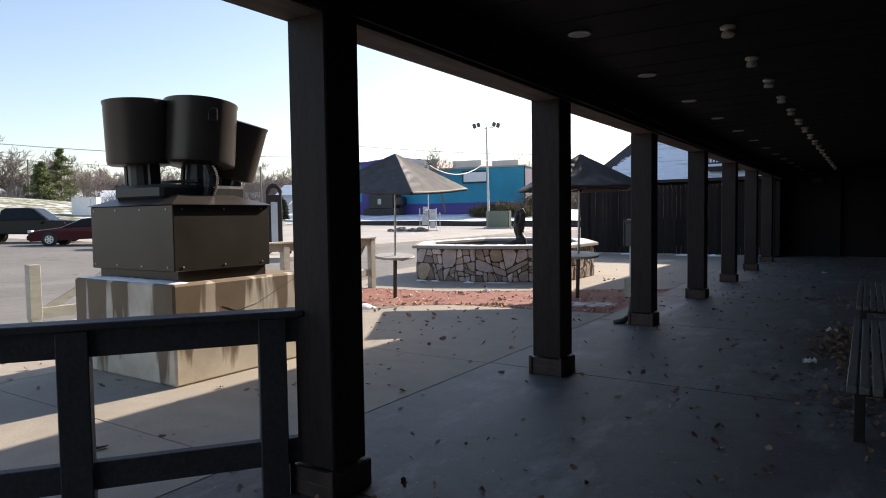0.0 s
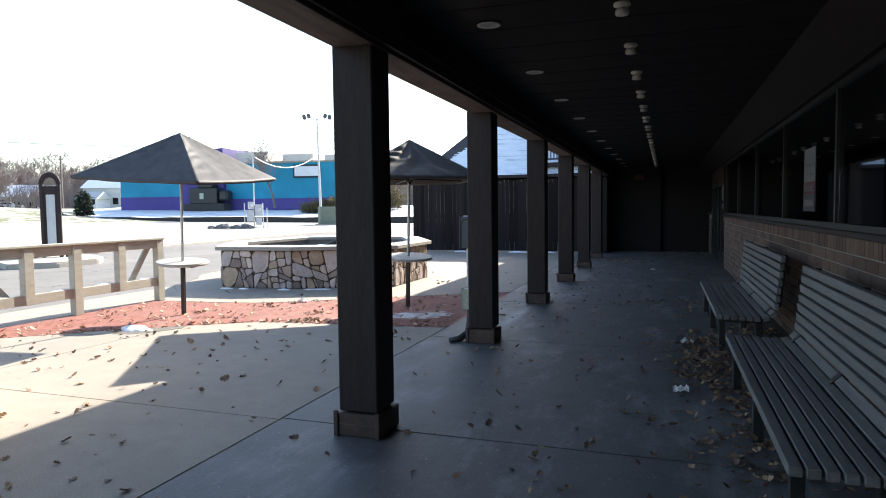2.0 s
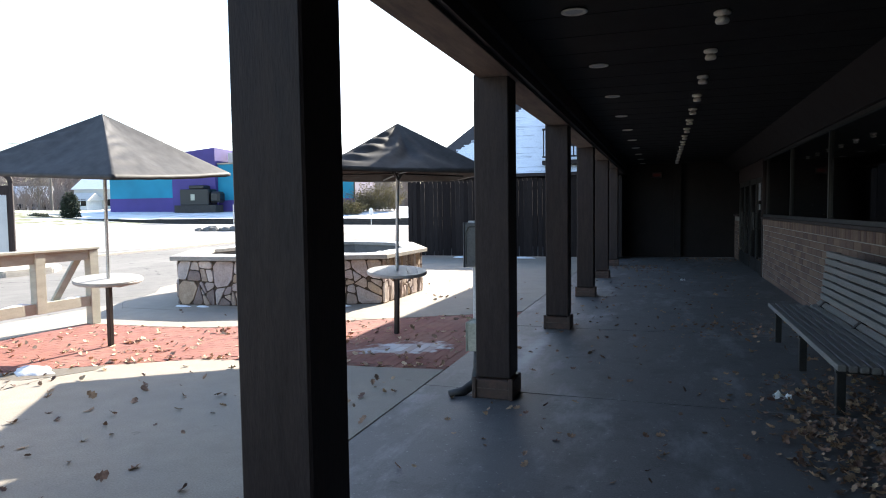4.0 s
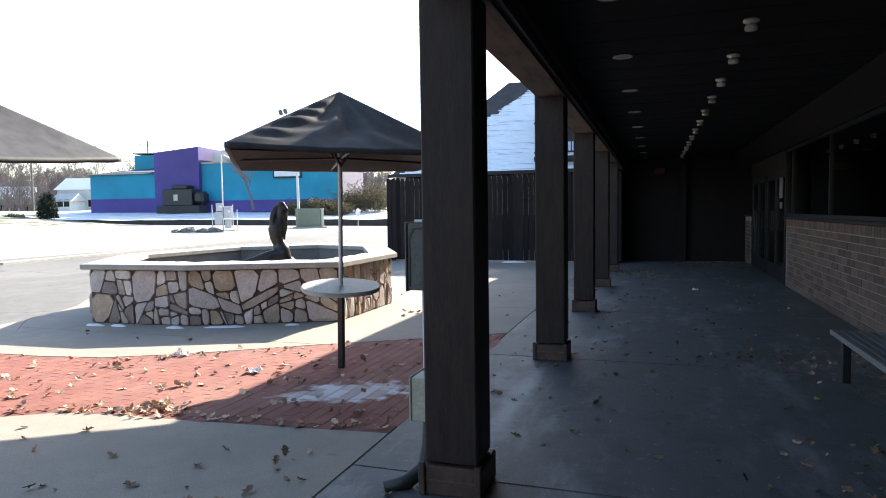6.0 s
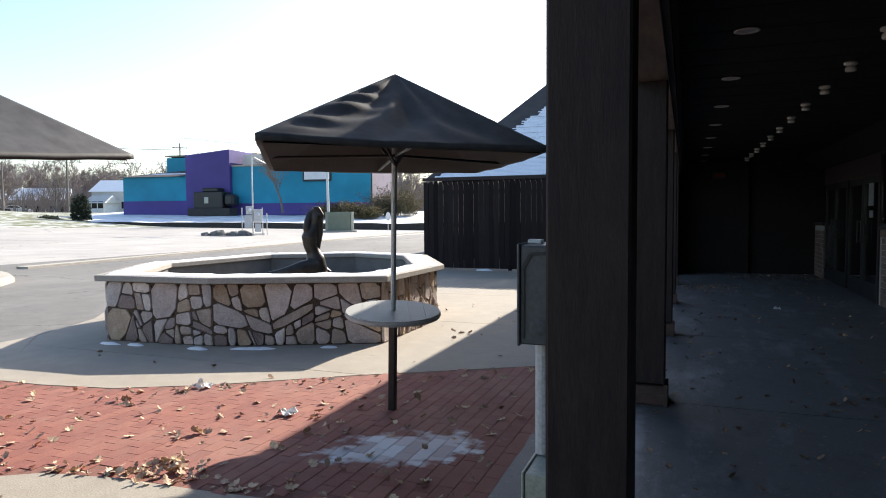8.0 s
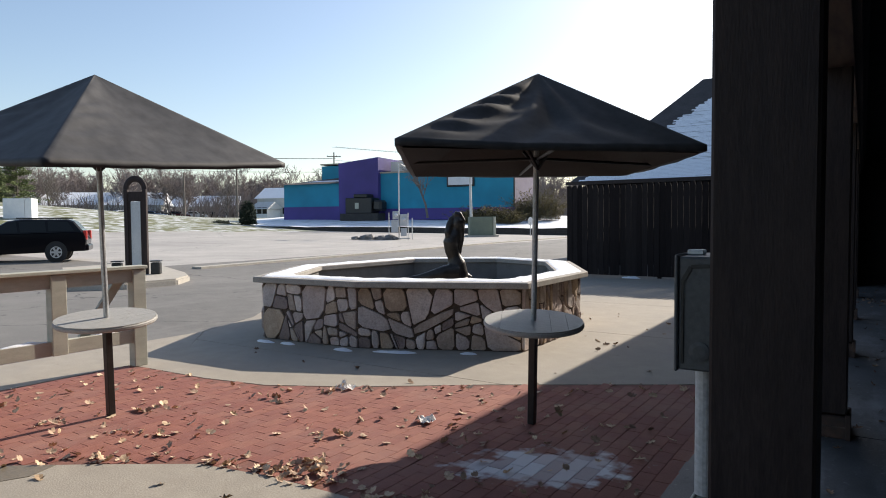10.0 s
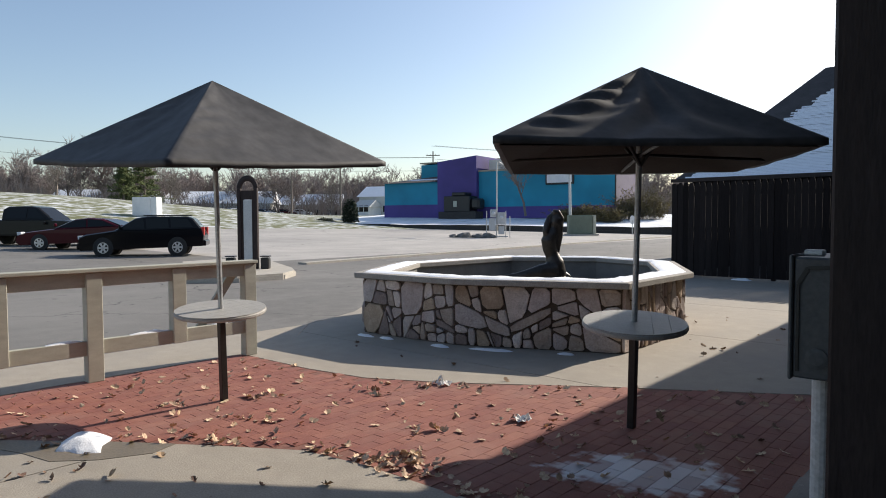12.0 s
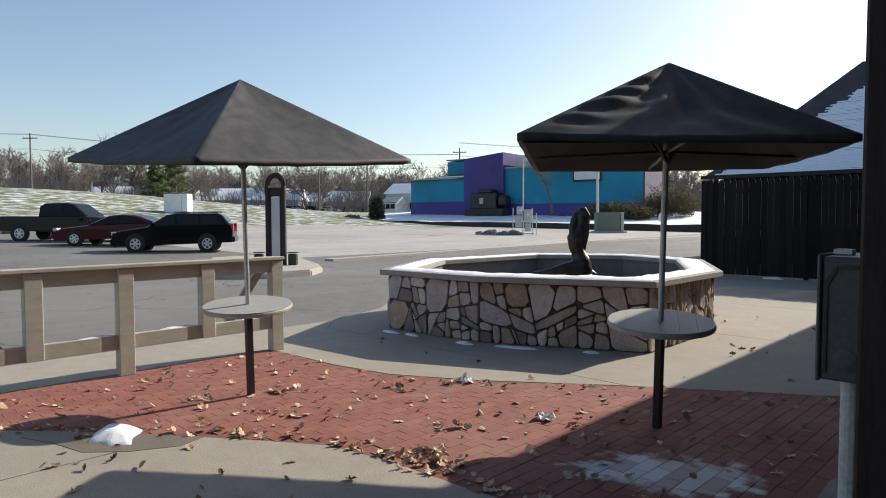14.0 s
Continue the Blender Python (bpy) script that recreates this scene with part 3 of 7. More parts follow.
part("side_boarding", boxm(-2.62, -2.5, 23.6, 24.6, 0, 2.6), shaded_brown, end_wall)
back = solid("wall_south", boxm(-2.6, 0.95, -9.25, -9.0, 0, 2.95), dark_paint, "dark wall closing the walk", kind="structure")
# Room surfaces share the near-black ceiling colour; indoor dimness is painted in.
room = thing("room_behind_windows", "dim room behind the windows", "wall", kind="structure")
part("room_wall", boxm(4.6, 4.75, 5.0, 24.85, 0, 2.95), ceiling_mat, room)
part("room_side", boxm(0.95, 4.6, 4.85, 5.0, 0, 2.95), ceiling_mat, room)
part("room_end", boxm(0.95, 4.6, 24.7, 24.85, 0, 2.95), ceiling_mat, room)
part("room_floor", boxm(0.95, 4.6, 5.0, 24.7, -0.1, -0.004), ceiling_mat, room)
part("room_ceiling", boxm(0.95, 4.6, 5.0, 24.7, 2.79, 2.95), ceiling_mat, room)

MULL = [5.47, 8.15, 10.70, 13.25, 15.85, 18.4, 18.95]
for k, (a, b) in enumerate(zip(MULL, MULL[1:])):
    w = thing("window_%d" % (k + 1), "dark framed shop window over brick sill", "window", kind="structure")
    fr = part("window_frame", boxm(WX, WX + 0.06, a, a + 0.055, 1.262, 2.46), steel_dark, w)
    part("bottom_rail", boxm(WX, WX + 0.06, a + 0.055, b, 1.262, 1.31), steel_dark, w)
    part("top_rail", boxm(WX, WX + 0.06, a + 0.055, b, 2.41, 2.46), steel_dark, w)
    part("pane", boxm(WX + 0.026, WX + 0.034, a + 0.055, b, 1.31, 2.41), pane_glass, w)
bm = boxm(WX - 0.01, WX + 0.07, 18.95, 19.05, 0, 2.46)
tagged(new("trim_1", put("trim_1", bm, dark_paint)), "dark door jamb trim", kind="structure")
for k, y in enumerate((19.05, 20.1, 21.3, 22.35)):
    d = thing("door_%d" % (k + 1), "dark framed glass shop door, closed", "door", kind="structure")
    part("left_stile", boxm(WX + 0.01, WX + 0.06, y, y + 0.09, 0.02, 2.1), steel_dark, d)
    part("right_stile", boxm(WX + 0.01, WX + 0.06, y + 0.94, y + 1.03, 0.02, 2.1), steel_dark, d)
    part("kick_rail", boxm(WX + 0.01, WX + 0.06, y + 0.09, y + 0.94, 0.02, 0.3), steel_dark, d)
    part("top_rail", boxm(WX + 0.01, WX + 0.06, y + 0.09, y + 0.94, 1.98, 2.1), steel_dark, d)
    part("pane", boxm(WX + 0.03, WX + 0.038, y + 0.09, y + 0.94, 0.3, 1.98), pane_glass, d)
    bm = rodm((WX - 0.045, y + (0.1 if k % 2 else 0.9), 0.95), (WX - 0.045, y + (0.1 if k % 2 else 0.9), 1.35), 0.012)
    rod(bm, (WX - 0.045, y + (0.1 if k % 2 else 0.9), 0.98), (WX + 0.02, y + (0.1 if k % 2 else 0.9), 0.98), 0.009)
    rod(bm, (WX - 0.045, y + (0.1 if k % 2 else 0.9), 1.32), (WX + 0.02, y + (0.1 if k % 2 else 0.9), 1.32), 0.009)
    part("door_handle", bm, steel_dark, d, "steel pull handle")
bm = boxm(WX, WX + 0.07, 19.05, 23.48, 2.1, 2.46)
tagged(new("trim_2", put("trim_2", bm, dark_paint)), "dark panel over the doors", kind="structure")

# ---- benches ----


def slat_bench(y0, y1, label):
    """Seat slats run along the bench; the back curves up from the seat."""
    p = thing("slat_bench", label, "bench", (0, y0, 0), group="benches along the brick wall")
    L = y1 - y0
    seat = [(-0.105 + 0.068 * i, 0.40 - 0.0025 * i) for i in range(6)]
    for x, z in seat:
        part("seat_slat", boxm(x, x + 0.055, 0, L, z - 0.045, z, bevel=0.005), bench_wood, p)
    curve = [(0.308, 0.388, 14), (0.366, 0.412, 44)]
    for x, z, a in curve:
        m = Matrix.Translation((x, 0, z)) @ Matrix.Rotation(radians(-a), 4, "Y")
        part("curved_slat", boxm(0, 0.06, 0, L, -0.045, 0, bevel=0.005, m=m), bench_wood, p)
    for i in range(7):
        z = 0.462 + 0.0765 * i
        x = 0.408 + 0.008 * i
        part("back_slat", boxm(x, x + 0.042, 0, L, z, z + 0.061, bevel=0.005), bench_wood, p)
    for y in (0.22, L / 2, L - 0.22):
        fr = bmesh.new()
        box(fr, -0.07, 0.33, y - 0.03, y + 0.03, 0.30, 0.352)
        bar(fr, (0.31, y, 0.33), (0.485, y, 0.50), 0.06, 0.05)
        bar(fr, (0.475, y, 0.48), (0.525, y, 0.98), 0.06, 0.04, up=(1, 0, 0))
        part("support", fr, steel_dark, p)
        part("front_leg", boxm(-0.065, -0.005, y - 0.03, y + 0.03, 0, 0.30, bevel=0.004), steel_dark, p)
        part("rear_leg", boxm(0.27, 0.33, y - 0.03, y + 0.03, 0, 0.30, bevel=0.004), steel_dark, p)
    return p


slat_bench(4.90, 7.85, "grey weathered slat bench beside brick wall, leaves below")
slat_bench(8.88, 11.95, "grey slat bench with curved back beside brick wall")


# the walk runs 0.7 degrees off the grid
swing = Matrix.Translation((-2.46, 9, 0)) @ Matrix.Rotation(radians(0.7), 4, "Z") @ Matrix.Translation((2.46, -9, 0))
for ob in [o for o in scene.objects if o.parent is None and o.type in ("MESH", "EMPTY") and o.name not in ("ground", "pavement")]:
    ob.matrix_world = swing @ ob.matrix_basis


# ---- umbrella tables ----
def umbrella_table(loc, tilt_to, tilt, turn, half, label, tip_z, rim_z, droop, arms=None, slack=0.03, crease=0.0, level=False):
    p = thing("umbrella_table", label, "table", (*loc, 0))
    lean = Matrix.Rotation(radians(tilt), 4, Vector((-math.sin(radians(tilt_to)), math.cos(radians(tilt_to)), 0)))
    bm = bmesh.new()
    box(bm, -0.026, 0.026, -0.026, 0.026, 0, 0.72, bevel=0.004, m=lean)
    part("leg", bm, steel_dark, p)
    bm = bmesh.new()
    rod(bm, lean @ Vector((0, 0, 0.72)), lean @ Vector((0, 0, tip_z - 0.03)), 0.02)
    part("pole", bm, galv, p, "thin grey umbrella pole")
    bm = bmesh.new()
    lathe(bm, [(0.32, 0.735), (0.352, 0.738), (0.358, 0.748), (0.358, 0.764), (0.352, 0.770)], 40, lean)
    top = part("tabletop", bm, table_mat, p, "round pale grey tabletop of joined boards")
    bm = bmesh.new()
    box(bm, -0.2, 0.2, -0.05, 0.05, 0.70, 0.735, m=lean)
    part("tabletop_bracket", bm, steel_dark, top)
    # boards of the top, a shadow gap between them
    spin = lean @ Matrix.Rotation(radians(turn + 38), 4, "Z")
    for k in range(6):
        u0, u1 = -0.350 + 0.1167 * k + 0.001, -0.350 + 0.1167 * (k + 1) - 0.001
        bm = bmesh.new()
        ends = [(u0 + (u1 - u0) * q / 6, math.sqrt(max(0.0004, 0.353 ** 2 - (u0 + (u1 - u0) * q / 6) ** 2))) for q in range(7)]
        prism(bm, [(u, -v) for u, v in ends] + [(u, v) for u, v in ends[::-1]], 0.7705, 0.777)
        bmesh.ops.transform(bm, matrix=spin, verts=bm.verts[:])
        part("board", bm, table_mat, top)
    pole_top = lean @ Vector((0, 0, tip_z))
    if level:
        lean = Matrix.Translation((pole_top.x, pole_top.y, 0))
    # canopy: four sagging gores with wrinkles, and a hem turned under
    rnd = random.Random(int(abs(loc[0]) * 100))
    bm = bmesh.new()
    n = 40
    arms = arms or [(turn + 90 * k, half) for k in range(4)]
    corners = [Vector((r * math.cos(radians(a)), r * math.sin(radians(a)), rim_z + droop[k])) for k, (a, r) in enumerate(arms)]
    tip = Vector((0, 0, tip_z))

    def pulled(v, f, dz):
        return Vector((v.x * f, v.y * f, v.z + dz))

    for k in range(4):
        a, b = corners[k], corners[(k + 1) % 4]
        rowsv = []
        for i in range(n + 1):
            t = i / n
            row = []
            for j in range(n + 1):
                s = j / n
                e = a.lerp(b, s)
                v = tip.lerp(e, t)
                sag = slack * math.sin(math.pi * t) * math.sin(math.pi * s) + 0.014 * t ** 3 * math.sin(math.pi * s)
                w = noise.noise(Vector((v.x * 2.2, v.y * 2.2, loc[0]))) * 0.022 + noise.noise(Vector((v.x * 6, v.y * 6, loc[1]))) * 0.012
                fold = 0.055 * noise.noise(Vector((7 * s + loc[0], 2.2 * t, k))) * min(1, 3 * (1 - t) + 0.15) * (2.0 if loc[0] > -5 else 0.3)
                pucker = crease * math.exp(-(s / 0.22) ** 2) * math.sin(34 * t + 9 * s + 3 * noise.noise(Vector((t * 4, s * 3, k)))) * math.sin(math.pi * t) * min(1, 12 * s)
                pucker += 0.6 * crease * math.exp(-((1 - t) / 0.16) ** 2) * math.sin(30 * s + 6 * t + 4 * noise.noise(Vector((s * 5, t * 2, k + 7)))) * math.sin(math.pi * s) * (1 - t ** 8)
                v = v + Vector((0, 0, pucker - sag + (w + fold) * t * (1 - 0.75 * t ** 4) * math.sin(math.pi * s)))
                row.append(bm.verts.new(lean @ v))
            rowsv.append(row)
        hem = [bm.verts.new(lean @ (lean.inverted() @ v.co + Vector((0, 0, -0.038 - 0.006 * noise.noise(v.co * 5))))) for v in rowsv[-1]]
        hem2 = [bm.verts.new(Vector((v.co.x * 0.965, v.co.y * 0.965, v.co.z + 0.006))) for v in hem]
        rowsv += [hem, hem2]
        for r0, r1 in zip(rowsv, rowsv[1:]):
            for j in range(n):
                f = bm.faces.new((r0[j], r0[j + 1], r1[j + 1], r1[j]))
                f.smooth = True
    bmesh.ops.remove_doubles(bm, verts=bm.verts[:], dist=0.0005)
    can = part("canopy", bm, vinyl, p, "black sagging vinyl canopy with pointed top")
    # Added sheet below the gores: darkens the underside as shade would.
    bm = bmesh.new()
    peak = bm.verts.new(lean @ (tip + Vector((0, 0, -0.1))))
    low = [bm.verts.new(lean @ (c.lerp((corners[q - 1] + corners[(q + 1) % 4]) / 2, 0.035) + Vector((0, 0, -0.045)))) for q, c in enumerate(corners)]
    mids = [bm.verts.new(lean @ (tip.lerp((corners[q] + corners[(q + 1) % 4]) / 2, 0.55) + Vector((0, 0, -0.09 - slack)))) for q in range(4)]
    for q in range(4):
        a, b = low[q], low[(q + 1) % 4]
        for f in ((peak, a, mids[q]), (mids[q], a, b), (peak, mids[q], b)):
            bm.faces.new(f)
    part("lining", bm, underside_shade_mat, can, "added dark sheet as shade under the canopy", smooth=True)
    for k in range(4):
        part("rib", rodm(lean @ (tip + Vector((0, 0, -0.06))), lean @ pulled(corners[k], 0.975, -0.022), 0.013, seg=8), steel_dark, p)
        mid = (corners[k] + corners[(k + 1) % 4]) / 2
        part("rim_rail", rodm(lean @ pulled(corners[k], 0.965, -0.02), lean @ pulled(corners[(k + 1) % 4], 0.965, -0.02), 0.012, seg=8), steel_dark, p)
        part("spreader", rodm(lean @ Vector((0, 0, rim_z - 0.02)), lean @ Vector((mid.x * 0.96, mid.y * 0.96, mid.z - 0.03)), 0.011, seg=8), steel_dark, p)
        c = corners[k]
        part("strut", rodm(lean @ Vector((0, 0, rim_z - 0.09)), lean @ Vector((c.x * 0.09, c.y * 0.09, rim_z + 0.04)), 0.011, seg=8), steel_dark, p)
    return p


umbrella_table((-7.15, 9.61), -41, 5.0, -41, 1.34, "round grey table under black umbrella leaning slightly, in sun", 2.58, 1.965, (0.0, 0.0, 0.0, 0.0), slack=0.04, crease=0.01)
umbrella_table((-4.30, 11.15), -53.6, 5.4, -12, 1.37, "round grey table under wrinkled black umbrella, half in shade", 2.49, 1.93, (0.0, 0.0, 0.0, 0.01),
               arms=((0, 1.10), (89, 1.79), (157, 1.67), (258.5, 1.30)), slack=0.05, crease=0.022, level=True)


# ---- plank guard rails ----
def guard_rail(p0, p1, posts, legs, material, label, height=1.05, brace=False, low=0.25, group="plank guard rails"):
    p0, p1 = Vector(p0), Vector(p1)
    d = p1 - p0
    ang = math.degrees(math.atan2(d.y, d.x))
    L = d.length
    p = thing("guard_rail", label, "railing", (p0.x, p0.y, 0), ang, group=group)
    part("top_plank", boxm(0, L, -0.075, 0.075, height - 0.035, height, bevel=0.005), material, p)
    part("upper_board", boxm(0, L, -0.03, 0.03, height - 0.17, height - 0.037, bevel=0.004), material, p)
    part("lower_board", boxm(0, L, -0.03, 0.03, low, low + 0.135, bevel=0.004), material, p)
    for s in posts:
        part("post", boxm(s - 0.07, s + 0.07, -0.055, 0.055, 0.25 if s not in legs else 0.0, height - 0.038, bevel=0.005), material, p)
    for s in legs:
        if s not in posts:
            part("leg", boxm(s - 0.06, s + 0.06, -0.055, 0.055, 0.0, 0.25, bevel=0.005), material, p)
    if brace:
        for a, b in brace:
            bm = bmesh.new()
            bar(bm, (a, 0.075, 0.30), (b, 0.075, height - 0.12), 0.04, 0.09)
            part("brace", bm, material, p)
    return p


guard_rail((-8.66, 7.45), (-8.66, 10.86), [0.07, 0.95, 1.71, 2.52, 3.33], [0.07, 1.71, 3.33], tan_paint, "tan painted plank guard rail with peeling paint and snow", brace=[(2.75, 3.2), (0.75, 0.2)])
guard_rail((-2.46, 2.76), (-3.96, 0.76), [0.16, 1.08, 1.95], [0.16, 1.08, 1.95], rail_slate, "slate grey plank guard rail joined to wooden post", height=0.985, low=0.165)
rail_end = thing("guard_rail", "tan end of a plank guard rail with brace", "railing", (-8.66, 4.24, 0), 90, group="plank guard rails")
part("post", boxm(-0.07, 0.07, -0.055, 0.055, 0.25, 0.93, bevel=0.005), tan_paint, rail_end)
part("post", boxm(1.28, 1.42, -0.055, 0.055, 0.0, 1.01, bevel=0.005), tan_paint, rail_end)
part("leg", boxm(-0.06, 0.06, -0.055, 0.055, 0.0, 0.25, bevel=0.005), tan_paint, rail_end)
part("lower_board", boxm(0.07, 1.28, -0.03, 0.03, 0.25, 0.385, bevel=0.004), tan_paint, rail_end)
bm = bmesh.new()
bar(bm, (0.08, 0.0, 0.33), (1.3, 0.0, 0.95), 0.04, 0.09)
part("brace", bm, tan_paint, rail_end)

# ---- search light on concrete block ----
plinth = thing("concrete_plinth", "water-stained pale concrete block", "plinth", (0, 0, 0))
part("block", boxm(-6.60, -4.97, 3.69, 5.25, 0.0, 0.90, bevel=0.02), concrete_old, plinth)
bm = bmesh.new()
zig = [(4.2, 0.66), (4.35, 0.60), (4.6, 0.64), (4.8, 0.72), (5.0, 0.80), (5.15, 0.86)]
for (ya, za), (yb, zb) in zip(zig, zig[1:]):
    bar(bm, (-4.969, ya, za), (-4.969, yb, zb), 0.003, 0.005, up=(1, 0, 0))
part("crack", bm, wet_concrete, plinth, "dark jagged crack")
sl = thing("searchlight_unit", "brown metal searchlight cabinet with three drums", "searchlight", (-5.77, 4.32, 0.90))
part("base_frame", boxm(-0.60, 0.66, -0.48, 0.52, 0.0, 0.13), bronze_paint, sl)
part("cabinet", boxm(-0.64, 0.70, -0.54, 0.55, 0.10, 0.70, bevel=0.008), bronze_paint, sl)
bm = bmesh.new()
lo = [bm.verts.new(v) for v in ((-0.67, -0.57, 0.70), (0.73, -0.57, 0.70), (0.73, 0.58, 0.70), (-0.67, 0.58, 0.70))]
hi = [bm.verts.new(v) for v in ((-0.45, -0.3, 0.80), (0.45, -0.3, 0.80), (0.45, 0.32, 0.80), (-0.45, 0.32, 0.80))]
bm.faces.new(lo[::-1])
bm.faces.new(hi)
for i in range(4):
    bm.faces.new((lo[i], lo[(i + 1) % 4], hi[(i + 1) % 4], hi[i]))
part("hipped_lid", bm, bronze_paint, sl)
for x in (-0.58, -0.2, 0.2, 0.6):
    for z in (0.14, 0.66):
        part("screw", rodm((x, -0.546, z), (x, -0.54, z), 0.009, seg=8), galv, sl)
for y in (-0.45, 0.0, 0.45):
    for z in (0.14, 0.66):
        part("screw", rodm((0.70, y, z), (0.706, y, z), 0.009, seg=8), galv, sl)
for cx, cy, tx, ty, hz in ((-0.20, -0.26, -1.5, 1, 1.10), (0.16, 0.14, 2, -5, 1.10), (-0.10, 0.66, 17, 3, 1.03)):
    m = Matrix.Translation((cx, cy, hz)) @ Matrix.Rotation(radians(tx), 4, Vector((-0.55, 0.83, 0))) @ Matrix.Rotation(radians(ty), 4, Vector((0.83, 0.55, 0)))
    bm = bmesh.new()
    lathe(bm, [(0.275, 0.0), (0.298, 0.012), (0.304, 0.04), (0.307, 0.58), (0.314, 0.60), (0.314, 0.615), (0.298, 0.62), (0.05, 0.625)], 64, m @ Matrix.Diagonal((1.13, 1.13, 1.02, 1)) if cx > 0 else m)
    drum = part("lamp_drum", bm, bronze_paint, sl, "brown metal lamp drum", smooth=True)
    drum.data.set_sharp_from_angle(angle=radians(35))
    for s in (-1, 1):
        part("yoke", boxm(s * 0.2 - 0.02, s * 0.2 + 0.02, -0.05, 0.05, -0.28, 0.03, m=m), steel_dark, sl)
    part("motor", rodm(m @ Vector((0, 0.03, -0.30)), m @ Vector((0, 0.03, 0.02)), 0.15, seg=14), steel_dark, sl)
bm = bmesh.new()
for i in range(16):
    a = i / 15
    rod(bm, (0.42 + 0.06 * math.sin(a * 3), 0.05, 0.80 + 0.27 * a), (0.42 + 0.06 * math.sin(a * 3), 0.05, 0.812 + 0.27 * a), 0.06, seg=12)
rod(bm, (0.42, 0.05, 0.79), (0.42, 0.05, 1.09), 0.048, seg=12)
part("hose", bm, steel_dark, sl, "ribbed black hose")
bm = bmesh.new()
box(bm, -0.3, 0.35, -0.02, 0.02, 0.93, 0.96)
box(bm, -0.3, 0.35, 0.1, 0.14, 0.88, 0.9)
part("crossbar", bm, steel_dark, sl)
part("lamp_base", boxm(-0.42, 0.36, -0.42, 0.55, 0.76, 0.90, bevel=0.03), steel_dark, sl)
bm = bmesh.new()
for (u0, v0), (u1, v1) in zip([(0.0, 0.0), (0.0, 0.07), (0.03, 0.11), (0.08, 0.11), (0.08, 0.0)], [(0.0, 0.07), (0.03, 0.11), (0.08, 0.11), (0.08, 0.0), (0.0, 0.0)]):
    a = -0.35 + u0 * 3
    b = -0.35 + u1 * 3
    rod(bm, (0.16 + 0.357 * math.cos(a), 0.14 + 0.357 * math.sin(a), 1.52 + v0), (0.16 + 0.357 * math.cos(b), 0.14 + 0.357 * math.sin(b), 1.52 + v1), 0.006, seg=6)
part("outlined_patch", bm, steel_dark, sl)


# ---- fountain ----
FZ = 0.795
F_OUT = [(-8.86, 12.48), (-7.26, 12.58), (-5.42, 13.40), (-5.45, 15.30), (-6.55, 17.35), (-8.10, 17.95), (-9.75, 16.95), (-9.95, 14.3)]
fc = Vector((-7.55, 15.1, 0))


def inset(pts, d):
    out = []
    n = len(pts)
    for i in range(n):
        a, b, c = Vector(pts[i - 1]), Vector(pts[i]), Vector(pts[(i + 1) % n])
        n1 = Vector((-(b - a).y, (b - a).x)).normalized()
        n2 = Vector((-(c - b).y, (c - b).x)).normalized()
        k = (n1 + n2).normalized()
        v = b + k * d / max(0.3, k.dot(n1))
        out.append((v.x, v.y))
    return out


fountain = thing("fountain", "fieldstone fountain basin with snowy concrete coping", "fountain", (0, 0, 0))


def ring(bm, outer, inner, z0, z1):
    n = len(outer)
    v = [[bm.verts.new((x, y, z)) for x, y in pts] for pts, z in ((outer, z0), (outer, z1), (inner, z1), (inner, z0))]
    for q in range(4):
        for i in range(n):
            bm.faces.new((v[q][i], v[q][(i + 1) % n], v[(q + 1) % 4][(i + 1) % n], v[(q + 1) % 4][i]))
    return bm


core_out, core_in = inset(F_OUT, 0.12), inset(F_OUT, 0.36)
part("wall_core", ring(bmesh.new(), core_out, core_in, 0.0, FZ - 0.072), stone_mortar, fountain)
part("basin_lining", ring(bmesh.new(), inset(F_OUT, 0.361), inset(F_OUT, 0.40), 0.0, FZ - 0.073), basin_mat, fountain)
bm = bmesh.new()
prism(bm, inset(F_OUT, 0.39), 0.0, 0.30)
part("basin_floor", bm, basin_mat, fountain)
co = ring(bmesh.new(), F_OUT, inset(F_OUT, 0.44), FZ - 0.07, FZ)
bmesh.ops.bevel(co, geom=co.edges[:], offset=0.008, segments=1, affect="EDGES")
part("coping", co, coping_mat, fountain, "pale concrete coping slab")


def shrink(poly, d):
    n = len(poly)
    area = sum(poly[i][0] * poly[(i + 1) % n][1] - poly[(i + 1) % n][0] * poly[i][1] for i in range(n))
    if area < 0:
        poly = poly[::-1]
    for i in range(n):
        (x0, y0), (x1, y1) = poly[i], poly[(i + 1) % n]
        l = math.hypot(x1 - x0, y1 - y0)
        if l < 1e-6:
            continue
    out = poly[:]
    for i in range(n):
        (x0, y0), (x1, y1) = poly[i], poly[(i + 1) % n]
        l = math.hypot(x1 - x0, y1 - y0)
        if l < 1e-5:
            continue
        nx, ny = (y1 - y0) / l, -(x1 - x0) / l
        out = clip(out, nx, ny, nx * x0 + ny * y0 - d)
        if len(out) < 3:
            return []
    return out


